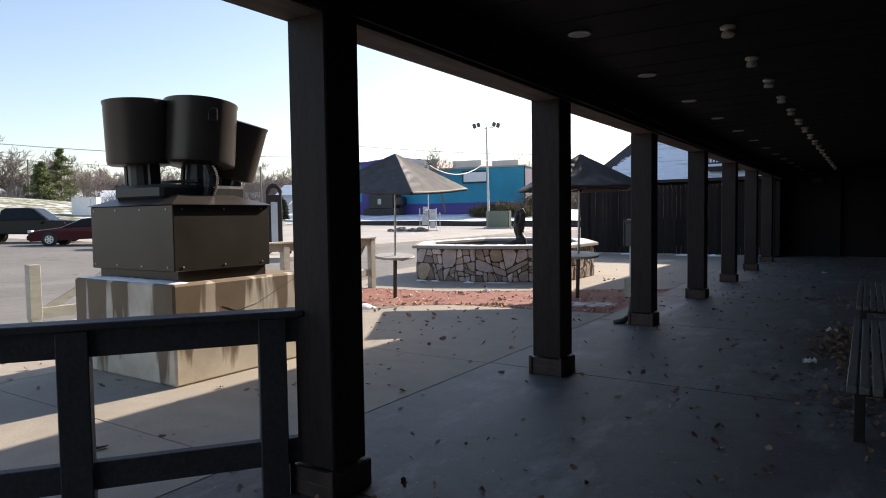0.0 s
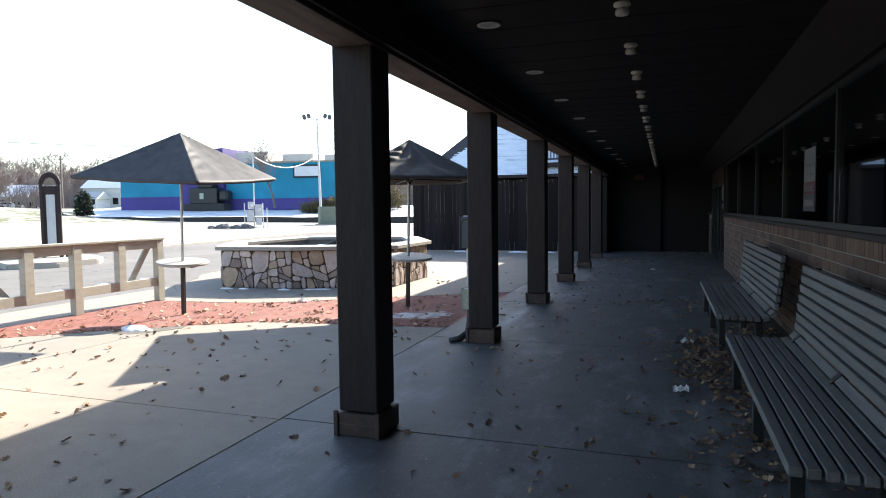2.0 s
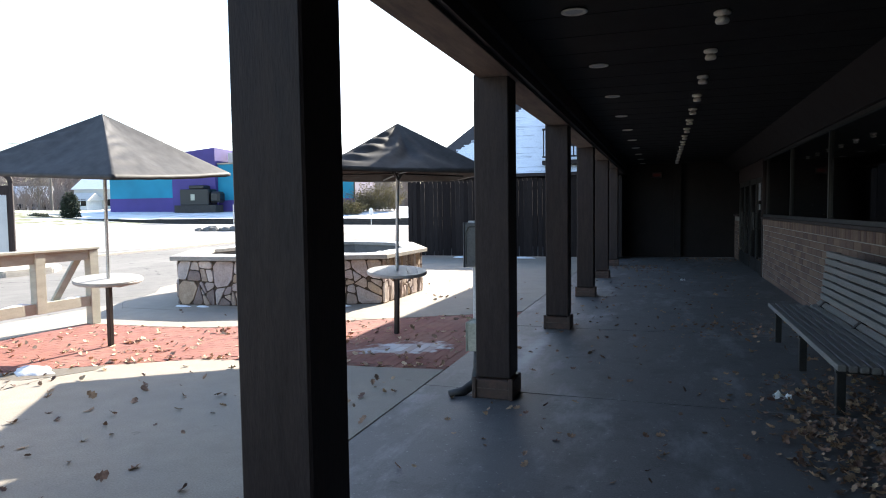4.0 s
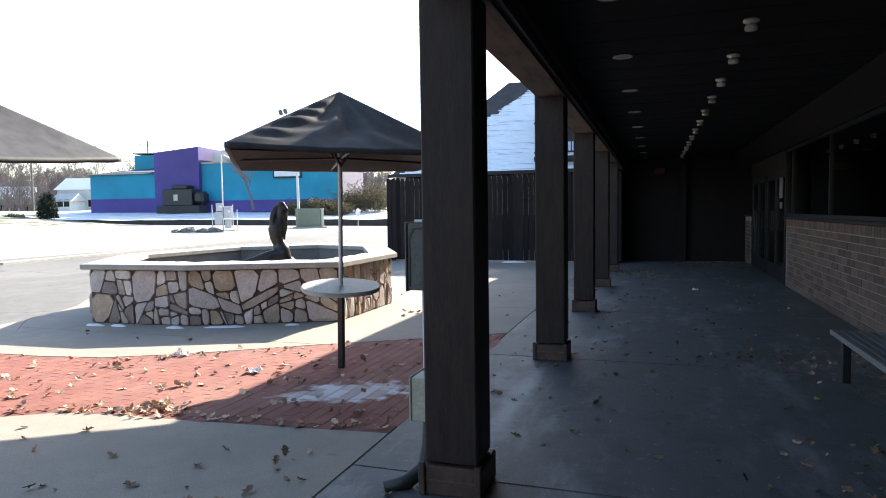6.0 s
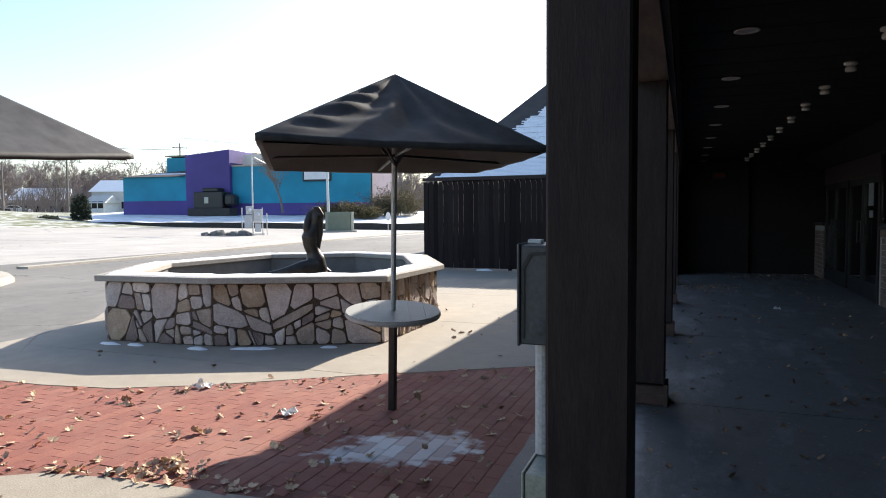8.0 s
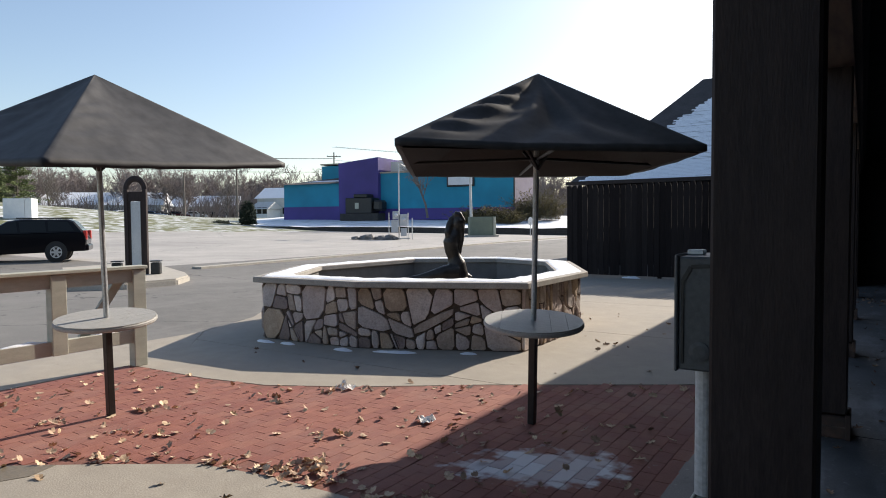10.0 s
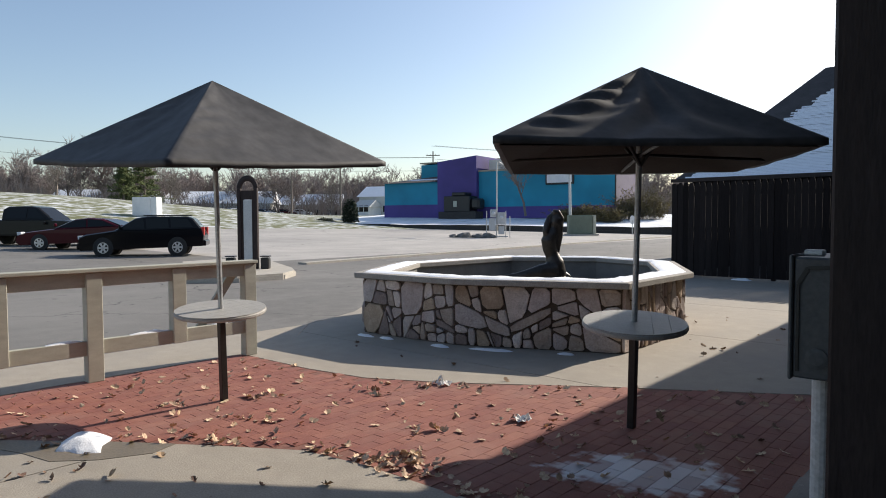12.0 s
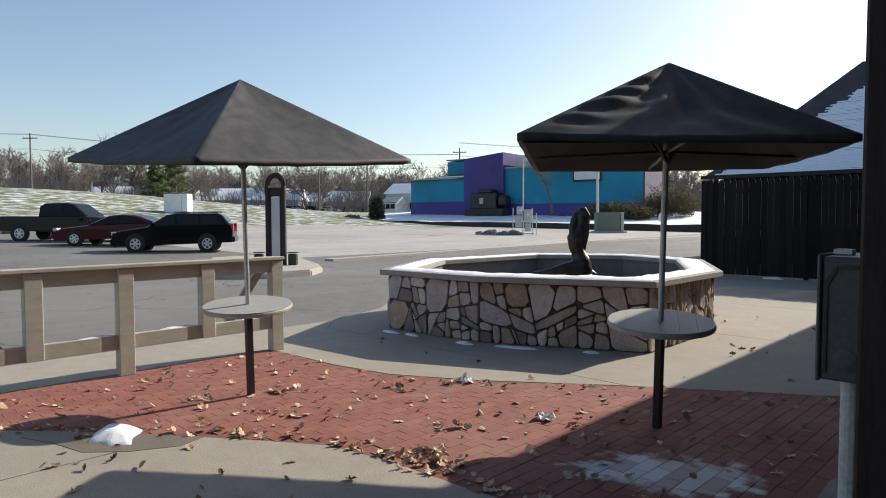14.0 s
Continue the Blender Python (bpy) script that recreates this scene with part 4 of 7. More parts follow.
def stone_face(a, b, seed, squeeze=1.0):
    """Random stones over one face of the basin, each a bevelled block of its own."""
    rnd = random.Random(seed)
    a, b = Vector((*a, 0)), Vector((*b, 0))
    d = b - a
    L = d.length
    d.normalize()
    out = Vector((d.y, -d.x, 0))
    H = FZ - 0.075
    W = L / squeeze

    def split(poly, out_):
        """Breaks a polygon along slanted lines into angular stones of very mixed size."""
        xs, zs = [v[0] for v in poly], [v[1] for v in poly]
        w, h = max(xs) - min(xs), max(zs) - min(zs)
        n_ = len(poly)
        area = abs(sum(poly[q][0] * poly[(q + 1) % n_][1] - poly[(q + 1) % n_][0] * poly[q][1] for q in range(n_))) / 2
        if area < 0.16 and max(w, h) < 0.62 and (area < 0.02 or rnd.random() < (0.34 if area > 0.07 else 0.5 if area > 0.035 else 0.85)):
            out_.append(poly)
            return
        ang = (0 if w > h * rnd.uniform(0.95, 1.05) else math.pi / 2) + rnd.gauss(0, 0.33)
        f = rnd.uniform(0.38, 0.62)
        c = (min(xs) + w * f, min(zs) + h * f)
        a_, b_ = math.cos(ang), math.sin(ang)
        d_ = a_ * c[0] + b_ * c[1]
        for piece in (clip(poly, a_, b_, d_), clip(poly, -a_, -b_, -d_)):
            if len(piece) > 2:
                split(piece, out_)

    cells = []
    split([(0, 0), (W, 0), (W, H), (0, H)], cells)
    for poly in cells:
        poly = shrink([(u * squeeze, v) for u, v in poly], rnd.uniform(0.006, 0.012))
        if len(poly) < 3:
            continue
        clean = [poly[0]]
        for v in poly[1:]:
            if math.hypot(v[0] - clean[-1][0], v[1] - clean[-1][1]) > 0.012:
                clean.append(v)
        if len(clean) < 3:
            continue
        # knock the corners off
        rounded = []
        n = len(clean)
        for i in range(n):
            pv, cv, nv = Vector(clean[i - 1]), Vector(clean[i]), Vector(clean[(i + 1) % n])
            k = rnd.uniform(0.06, 0.26)
            rounded += [cv.lerp(pv, k), cv.lerp(nv, k)]
        cx, cy = sum(v.x for v in rounded) / len(rounded), sum(v.y for v in rounded) / len(rounded)
        depth = rnd.uniform(0.018, 0.04)
        bm = bmesh.new()
        rings = []
        for sc, dp in ((1.0, -0.01), (1.0, depth * 0.75), (0.965, depth), (0.6, depth + rnd.uniform(-0.004, 0.008))):
            rg = []
            for v in rounded:
                u, w = cx + (v.x - cx) * sc, cy + (v.y - cy) * sc
                q = a + d * u + Vector((0, 0, w)) + out * (dp + (rnd.uniform(-0.004, 0.004) if sc < 1 else 0))
                rg.append(bm.verts.new(q))
            rings.append(rg)
        m = len(rounded)
        for r0, r1 in zip(rings, rings[1:]):
            for i in range(m):
                bm.faces.new((r0[i], r0[(i + 1) % m], r1[(i + 1) % m], r1[i]))
        bm.faces.new(rings[-1])
        part("stone", bm, stone_mat, fountain)


for i in (0, 1, 2, 3, 7):
    stone_face(core_out[i], core_out[(i + 1) % 8], 40 + i, 0.55 if i == 2 else 1.0)


def snow_patch(name, pts, h, label, seed=1, base=0.0, res=18):
    """A lumpy low heap of snow within an outline."""
    rnd = random.Random(seed)
    cx, cy = sum(p[0] for p in pts) / len(pts), sum(p[1] for p in pts) / len(pts)
    dense = []
    for (x0, y0), (x1, y1) in zip(pts, pts[1:] + pts[:1]):
        k = max(2, int(math.hypot(x1 - x0, y1 - y0) / 0.04))
        dense += [(x0 + (x1 - x0) * i / k, y0 + (y1 - y0) * i / k) for i in range(k)]
    bm = bmesh.new()
    rings = []
    for s in (1.0, 0.92, 0.75, 0.5, 0.25):
        rg = []
        for x, y in dense:
            w = 1 + 0.16 * noise.noise(Vector((x * 7, y * 7, seed)))
            u, v = cx + (x - cx) * s * w, cy + (y - cy) * s * w
            z = base + h * (1 - s ** 3) * (0.75 + 0.7 * noise.noise(Vector((u * 9, v * 9, seed + 3)))) if s < 1 else base
            rg.append(bm.verts.new((u, v, max(base, z))))
        rings.append(rg)
    n = len(dense)
    for r0, r1 in zip(rings, rings[1:]):
        for i in range(n):
            bm.faces.new((r0[i], r0[(i + 1) % n], r1[(i + 1) % n], r1[i]))
    bm.faces.new(rings[-1])
    return solid(name, bm, snow_mat, label, "snow", kind="stuff", smooth=True)


# snow lying on the coping
sn_o, sn_i = inset(F_OUT, 0.06), inset(F_OUT, 0.40)
bm = bmesh.new()
for i in range(8):
    n = 26
    (ax, ay), (bx, by) = sn_o[i], sn_o[(i + 1) % 8]
    (cx_, cy_), (dx_, dy_) = sn_i[i], sn_i[(i + 1) % 8]
    rowsv = []
    for j in range(n + 1):
        t = j / n
        o = Vector((ax + (bx - ax) * t, ay + (by - ay) * t, FZ))
        q = Vector((cx_ + (dx_ - cx_) * t, cy_ + (dy_ - cy_) * t, FZ))
        lo = 0.25 * max(0, 0.5 + noise.noise(Vector((o.x * 2, o.y * 2, 5)))) if i in (0, 1) else 0.08
        row = []
        for s, h in ((lo, 0.001), (lo + 0.12, 0.016), (0.5, 0.022), (0.9, 0.018), (1.0, 0.001)):
            v = o.lerp(q, s)
            v.z += h * (0.8 + 0.6 * noise.noise(v * 6)) if h > 0.01 else h
            row.append(bm.verts.new(v))
        rowsv.append(row)
    for r0, r1 in zip(rowsv, rowsv[1:]):
        for k in range(4):
            bm.faces.new((r0[k], r1[k], r1[k + 1], r0[k + 1]))
solid("coping_snow", bm, snow_mat, "thin white snow lying on fountain coping", "snow", kind="stuff", smooth=True)

# statue: a kneeling figure, one plain mesh of blended tubes
def tube(bm, pts, seg=12):
    rings = []
    m = last = None
    for i, (p, r) in enumerate(pts):
        p = Vector(p)
        q = (Vector(pts[min(i + 1, len(pts) - 1)][0]) - Vector(pts[max(i - 1, 0)][0])).normalized()
        m = q.to_track_quat("Z", "Y").to_matrix() if m is None else last.rotation_difference(q).to_matrix() @ m
        last = q
        rx, ry = r if isinstance(r, tuple) else (r, r)
        rings.append([bm.verts.new(p + m @ Vector((rx * math.cos(a), ry * math.sin(a), 0))) for a in [2 * math.pi * k / seg for k in range(seg)]])
    for a, b in zip(rings, rings[1:]):
        for k in range(seg):
            bm.faces.new((a[k], a[(k + 1) % seg], b[(k + 1) % seg], b[k]))
    bm.faces.new(rings[0][::-1])
    bm.faces.new(rings[-1])


bm = bmesh.new()
sx, sy, sz = -7.30, 14.85, 0.30
lathe(bm, [(0.34, 0.0), (0.36, 0.1), (0.30, 0.30), (0.26, 0.36)], 18)
tube(bm, [((0.02, 0, 0.34), 0.18), ((0.04, 0.0, 0.46), 0.175), ((0.03, 0, 0.57), 0.15), ((-0.01, 0, 0.68), 0.105), ((-0.05, 0, 0.77), 0.11), ((-0.06, 0, 0.88), 0.13), ((-0.02, 0, 0.97), 0.11), ((0.03, 0, 1.04), 0.065), ((0.04, 0, 1.12), 0.06)], 16)
tube(bm, [((0.04, -0.06, 0.44), 0.15), ((-0.2, -0.08, 0.43), 0.125), ((-0.42, -0.06, 0.39), 0.09), ((-0.6, 0.0, 0.36), 0.065), ((-0.74, 0.06, 0.36), 0.045)])
tube(bm, [((0.05, 0.07, 0.42), 0.13), ((0.18, 0.06, 0.37), 0.09), ((0.28, 0.0, 0.34), 0.05)])
tube(bm, [((0.04, 0, 1.08), 0.06), ((0.05, 0, 1.14), 0.08), ((0.06, 0, 1.20), 0.075), ((0.07, 0, 1.25), 0.04)])
tube(bm, [((-0.10, -0.03, 0.93), 0.055), ((-0.12, -0.05, 1.03), 0.055), ((-0.09, -0.02, 1.12), 0.055), ((-0.05, 0.02, 1.21), 0.045), ((0.05, 0.02, 1.28), 0.045)])
tube(bm, [((0.08, 0.05, 0.95), 0.055), ((0.13, 0.04, 1.08), 0.05), ((0.14, 0.02, 1.20), 0.05), ((0.08, 0.0, 1.29), 0.045), ((0.0, 0.0, 1.29), 0.04)])
tube(bm, [((0.08, 0, 1.2), 0.065), ((0.12, 0, 1.06), 0.05), ((0.12, 0.0, 0.92), 0.04), ((0.10, 0, 0.80), 0.03), ((0.09, 0, 0.70), 0.02)])
bmesh.ops.transform(bm, matrix=pose(sx, sy, sz, 0, 0, 45) @ Matrix.Diagonal((0.9, 0.8, 1, 1)), verts=bm.verts[:])
statue = solid("statue", bm, statue_mat, "dark bronze kneeling statue inside stone fountain", "statue", smooth=True)
rm = statue.modifiers.new("blend", "REMESH")
rm.mode, rm.voxel_size, rm.use_smooth_shade = "VOXEL", 0.014, True
sm = statue.modifiers.new("soften", "SMOOTH")
sm.iterations, sm.factor = 3, 0.5

# ---- electrical boxes on the post ----
py = POST_Y[2]
eb = thing("electrical_box", "grey metal electrical enclosure mounted on dark post", "electrical box", (-2.595, py + 0.02, 1.03))
part("body", boxm(-0.122, -0.002, -0.12, 0.17, 0.0, 0.345, bevel=0.006), box_grey, eb)
part("cover", boxm(-0.134, -0.1225, -0.125, 0.175, -0.006, 0.351, bevel=0.004), box_grey, eb)
bm = bmesh.new()
bar(bm, (-0.11, -0.1225, 0.27), (-0.085, -0.1225, 0.315), 0.004, 0.012)
bar(bm, (-0.085, -0.1225, 0.315), (-0.03, -0.1225, 0.318), 0.004, 0.012)
bar(bm, (-0.11, -0.1225, 0.27), (-0.11, -0.1225, 0.02), 0.004, 0.008, up=(1, 0, 0))
part("cover_lip", bm, steel_dark, eb)
bm = bmesh.new()
lathe(bm, [(0.03, 0.0), (0.03, 0.004), (0.018, 0.006)], 18, Matrix.Translation((-0.06, -0.121, 0.06)) @ Matrix.Rotation(radians(90), 4, "X"))
part("knockout", bm, box_grey, eb)
part("conduit_fitting", rodm((-0.032, 0.05, 0.345), (-0.032, 0.05, 0.41), 0.028, seg=14), galv, eb)
part("upper_conduit", rodm((-0.026, 0.05, 0.41), (-0.026, 0.05, 2.6), 0.019, seg=12), steel_dark, eb)
part("lock_nut", boxm(-0.12, -0.07, -0.02, 0.02, 0.345, 0.362, bevel=0.003), galv, eb)
part("lower_conduit", rodm((-0.08, 0.06, -0.44), (-0.08, 0.06, 0.0), 0.03, seg=16), pvc, eb, "white plastic conduit")
jb = thing("junction_box", "beige green metal junction box low on post", "electrical box", (-2.595, py, 0.36))
part("body", boxm(-0.10, -0.002, -0.13, 0.10, 0.0, 0.225, bevel=0.004), box_beige, jb)
part("cover", boxm(-0.112, -0.101, -0.135, 0.105, -0.004, 0.23, bevel=0.003), box_beige, jb)
bm = bmesh.new()
tube(bm, [((-0.045, 0.0, 0.0), 0.04), ((-0.045, -0.02, -0.16), 0.042), ((-0.06, -0.06, -0.27), 0.042), ((-0.14, -0.12, -0.33), 0.04), ((-0.24, -0.18, -0.35), 0.034)], 14)
part("bent_conduit", bm, steel_dark, jb, smooth=True)

# ---- dark board fence ----
FY = 23.6
fence = thing("board_fence", "tall dark brown dog-eared board fence", "fence")
fx = -9.2
rndf = random.Random(8)
boards = []
while fx < -2.64:
    w = 0.138
    h = 2.42 + rndf.uniform(-0.018, 0.018)
    gap = rndf.choice((0.001, 0.003, 0.008, 0.014))
    boards.append((fx, h, FY + rndf.uniform(-0.006, 0.006)))
    fx += w + gap
bm = bmesh.new()
pts = [(0, 0.02), (0.138, 0.02), (0.138, 0.96), (0.11, 1.0), (0.028, 1.0), (0, 0.96)]
v0 = [bm.verts.new((x, -0.01, z)) for x, z in pts]
v1 = [bm.verts.new((x, 0.01, z)) for x, z in pts]
bm.faces.new(v0)
bm.faces.new(v1[::-1])
for k in range(6):
    bm.faces.new((v0[k], v1[k], v1[(k + 1) % 6], v0[(k + 1) % 6]))
board_mesh = put("board", bm, fence_mat)
for x, h, y in boards:
    ob = new("board", board_mesh)
    ob.parent = fence
    ob.matrix_basis = Matrix.LocRotScale((x, y, 0), None, (1, 1, h))
for z in (0.35, 1.2, 2.1):
    part("rail", boxm(-9.2, -2.64, FY + 0.022, FY + 0.06, z, z + 0.09), fence_mat, fence)
for x in (-9.1, -6.8, -4.5):
    part("fence_post", boxm(x, x + 0.09, FY + 0.062, FY + 0.15, 0, 2.4), fence_mat, fence)
part("return_boards", boxm(-9.215, -9.19, FY + 0.02, FY + 5, 0.02, 2.4), fence_mat, fence)


# ---- house behind the fence ----
def steep_house():
    h = thing("house", "dark house with steep snow-covered roof behind fence", "house", (0, 0, 0))
    x0, x1, y0, y1 = -11.2, 3.0, 30.2, 42.0
    part("wall", boxm(x0, x1, y0, y1, 0, 2.95), fence_mat, h)
    bm = bmesh.new()
    e, rx, ry, rz = 0.5, -8.0, 34.5, 7.05
    a = [bm.verts.new(v) for v in ((x0 - e, y0 - e, 2.85), (x1 + e, y0 - e, 2.85), (x1 + e, y1 + e, 2.85), (x0 - e, y1 + e, 2.85))]
    b = [bm.verts.new(v) for v in ((rx, ry, rz), (x1, ry, rz))]
    for q in ((a[0], a[1], b[1], b[0]), (a[1], a[2], b[1]), (a[2], a[3], b[0], b[1]), (a[3], a[0], b[0]), (a[3], a[2], a[1], a[0])):
        bm.faces.new(q)
    roof = part("roof", bm, roof_dark, h, "steep dark shingle roof")
    part("gutter", boxm(x0 - e - 0.06, x1 + e, y0 - e - 0.08, y0 - e, 2.78, 2.9), dark_paint, h)
    # snow in courses over the front slope, stepping back from the hip
    n = Vector((0, -(rz - 2.85), ry - y0 + e)).normalized()
    up = Vector((0, ry - y0 + e, rz - 2.85))
    rnd = random.Random(3)
    N = 76
    bm = bmesh.new()
    for i in range(N):
        s0 = i / N * 0.93 + 0.012
        hip0 = (x0 - e) + (rx - x0 + e) * s0
        bare = 0.35 + 1.3 * s0 + 0.35 * abs(noise.noise(Vector((i * 0.23, 0, 2)))) + 0.10 * (i % 2)
        xl = hip0 + bare + rnd.uniform(-0.05, 0.05)
        xr = x1
        for k in range(14):
            u0, u1 = xl + (xr - xl) * k / 14, xl + (xr - xl) * (k + 1) / 14 - 0.01
            s1 = (i + 1) / N * 0.93 + 0.012 - (0.002 if rnd.random() < 0.12 else 0.0)
            u1 += 0.01
            base = Vector((0, y0 - e, 2.85))
            q = []
            for u, s in ((u0, s0), (u1, s0), (u1, s1), (u0, s1)):
                p_ = base + up * s + n * (0.02 + 0.0025 * (1 - (s - s0) / (s1 - s0)))
                q.append(bm.verts.new((u, p_.y, p_.z)))
            bm.faces.new(q)
    tagged(part("roof_snow", bm, roof_snow, h, "white snow lying in shingle courses"), "white snow lying in shingle courses", kind="stuff")
    # dormer with railing towards the walk
    part("dormer_wall", boxm(-6.0, -3.0, 31.0, 34.0, 3.2, 5.4), dark_paint, h)
    deck = part("balcony_deck", boxm(-6.0, -2.6, 29.75, 31.0, 3.22, 3.38, bevel=0.01), dark_paint, h, "dark timber balcony deck")
    part("deck_snow", boxm(-5.98, -2.62, 29.74, 29.9, 3.382, 3.42, bevel=0.012), roof_snow, deck, "snow along the deck edge")
    part("top_rail", boxm(-6.0, -2.6, 29.8, 29.88, 4.56, 4.64, bevel=0.01), dark_paint, deck)
    part("bottom_rail", boxm(-6.0, -2.6, 29.81, 29.87, 3.5, 3.56), dark_paint, deck)
    for i in range(27):
        part("baluster", boxm(-5.97 + 0.13 * i, -5.93 + 0.13 * i, 29.82, 29.86, 3.56, 4.56), dark_paint, deck)
    return h


steep_house()

# ---- bank, retaining wall and painted building across the lot ----
WA, WB = Vector((-69.0, 53.1)), Vector((-22.0, 61.8))
wd = (WB - WA).normalized()
wn2 = Vector((-wd.y, wd.x))
wl = (WB - WA).length
wang = math.degrees(math.atan2(wd.y, wd.x))
rw = thing("retaining_wall", "dark low timber retaining wall below snow bank", "wall", (WA.x, WA.y, 0.0), wang, kind="structure")
for k in range(4):
    for j in range(12):
        a, b = wl * j / 12, wl * (j + 1) / 12
        zb = 0.62 - 0.42 * j / 12
        off = 0.03 * k + random.Random(k * 31 + j).uniform(-0.02, 0.02)
        part("timber", boxm(a + 0.02, b, off, off + 0.25, zb + 0.15 * k - 0.1, zb + 0.15 * k + 0.045), timber_wall, rw)
bm = bmesh.new()
nx, ny = 44, 22
gridv = []
for i in range(nx + 1):
    s = wl * 1.0 * i / nx
    row = []
    for j in range(ny + 1):
        d = 0.2 + 50 * (j / ny) ** 1.6
        p_ = WA + wd * s + wn2 * d
        z = 1.17 - 0.40 * i / nx + min(d, 22) * 0.055 + 0.10 * noise.noise(Vector((p_.x * 0.3, p_.y * 0.3, 0)))
        row.append(bm.verts.new((p_.x, p_.y, z)))
    gridv.append(row)
for i in range(nx):
    for j in range(ny):
        bm.faces.new((gridv[i][j], gridv[i + 1][j], gridv[i + 1][j + 1], gridv[i][j + 1]))
solid("snow_bank", bm, snow_bank_mat, "snow-covered bank around the painted building", kind="structure", smooth=True)

BL = Vector((-66.4, 67.0))
bang = math.degrees(math.atan2(4.9, 30.9))
pb = thing("painted_building", "teal and purple painted commercial building", "building", (BL.x, BL.y, 1.7), bang)
part("wing_wall", boxm(0, 8.8, 0, 14, 0, 4.6), teal, pb)
part("wing_base", boxm(-0.03, 8.8, -0.03, 0.0, 0, 1.75), purple, pb, "purple painted base band")
part("tower_wall", boxm(8.8, 14.4, -0.6, 12, 0, 7.0), purple, pb, "purple painted tower")
bm = bmesh.new()
vs = [bm.verts.new(v) for v in ((8.8, -0.6, 7.0), (14.4, -0.6, 7.0), (14.4, -0.6, 7.55), (8.8, 12, 7.0), (14.4, 12, 7.0), (14.4, 12, 7.55))]
for q in ((0, 1, 2), (3, 5, 4), (0, 2, 5, 3), (1, 4, 5, 2)):
    bm.faces.new([vs[i] for i in q])
part("tower_slope", bm, purple, pb)
part("back_wall", boxm(1.8, 8.8, 6, 14, 4.6, 7.4), teal, pb)
part("back_coping", boxm(1.6, 14.5, 5.9, 14.1, 7.56, 7.72), tan_wall, pb)
part("main_wall", boxm(14.4, 31.3, 0, 8, 0, 5.6), teal, pb)
part("main_base", boxm(14.4, 31.33, -0.03, 0.0, 0, 1.35), purple, pb, "purple painted base band")
part("side_wall", boxm(31.3, 31.36, 0, 8, 0, 5.4), lilac, pb, "faded lilac side wall, shade in its colour")
part("main_coping", boxm(14.4, 31.5, -0.15, 8.1, 5.6, 5.78), tan_wall, pb)
part("roof_box", boxm(15.0, 19.0, 1.5, 7, 5.78, 7.1), cream, pb, "cream roof plant box")
part("roof_box", boxm(20.5, 24.5, 3, 7, 5.78, 6.9), cream, pb)
part("roof_box", boxm(26.0, 29.5, 3, 7, 5.78, 6.7), cream, pb)
part("corner_trim", boxm(8.72, 8.82, -0.06, 0.0, 0, 4.6), steel_dark, pb)
part("end_trim", boxm(31.2, 31.36, -0.06, 0.0, 1.35, 5.6), steel_dark, pb)
bm = bmesh.new()
a = [bm.verts.new(v) for v in ((-0.5, -0.5, 4.6), (9.0, -0.5, 4.6), (9.0, 14.5, 4.6), (-0.5, 14.5, 4.6))]
b = [bm.verts.new(v) for v in ((5.5, 5, 5.7), (9.0, 5, 5.7))]
for q in ((a[0], a[1], b[1], b[0]), (a[1], a[2], b[1]), (a[2], a[3], b[0], b[1]), (a[3], a[0], b[0]), (a[3], a[2], a[1], a[0])):
    bm.faces.new(q)
part("wing_roof", bm, roof_dark, pb, "dark hipped roof with snow")
bm = bmesh.new()
q = [bm.verts.new(v) for v in ((2.5, 1.1, 4.94), (8.6, 1.1, 4.94), (8.6, 2.2, 5.16), (3.6, 2.2, 5.16))]
bm.faces.new(q)
part("roof_snow", bm, roof_snow, pb)
sg = part("sign_frame", boxm(23.2, 26.6, -0.22, -0.04, 3.75, 5.3, bevel=0.05), steel_dark, pb, "blank sign board with dark frame")
part("sign_face", boxm(23.4, 26.4, -0.25, -0.223, 3.95, 5.1), white_paint, sg)

# dark plant in front of the building
pl = thing("air_handling_unit", "dark rusty air handling unit beside the building", "machine", (-55.2, 66.2, 1.75), bang)
part("casing", boxm(0, 3.6, 0, 2, 0.75, 2.6, bevel=0.08), steel_dark, pl)
part("fan_hood", boxm(3.6, 4.8, 0.2, 1.8, 1.0, 2.3, bevel=0.25), steel_dark, pl)
part("upper_hood", boxm(1.0, 2.9, 0.2, 1.8, 2.6, 3.05, bevel=0.1), steel_dark, pl)
part("stand", boxm(-0.8, 4.4, 0.1, 1.9, -0.1, 0.75), timber_wall, pl)
part("panel", boxm(1.4, 1.9, -0.05, 0.0, 1.3, 2.0), box_beige, pl)

# meters, transformer, poles
mc = thing("meter_cluster", "grey electric meters on a steel rack by rocks", "utility meter", (-29.5, 42.9, 0.25), 42)
meter_grey = surf("pale_meter_grey", (0.42, 0.43, 0.44), (0.52, 0.53, 0.54), 4, 0.55, 0.05)
part("rack", boxm(-0.75, 0.75, 0.12, 0.18, 0.05, 0.12), galv, mc)
for x in (-0.7, 0.0, 0.62, 0.9):
    part("rack_post", rodm((x, 0.15, 0), (x, 0.15, 1.85 if x < 0.8 else 1.5), 0.03), galv, mc)
part("meter_box", boxm(-0.55, -0.1, -0.15, 0.15, 0.5, 1.35, bevel=0.02), meter_grey, mc)
part("meter_box", boxm(0.02, 0.55, -0.15, 0.15, 0.9, 1.75, bevel=0.02), meter_grey, mc)
part("meter_box", boxm(-0.45, -0.05, -0.12, 0.15, 1.4, 1.95, bevel=0.02), meter_grey, mc)
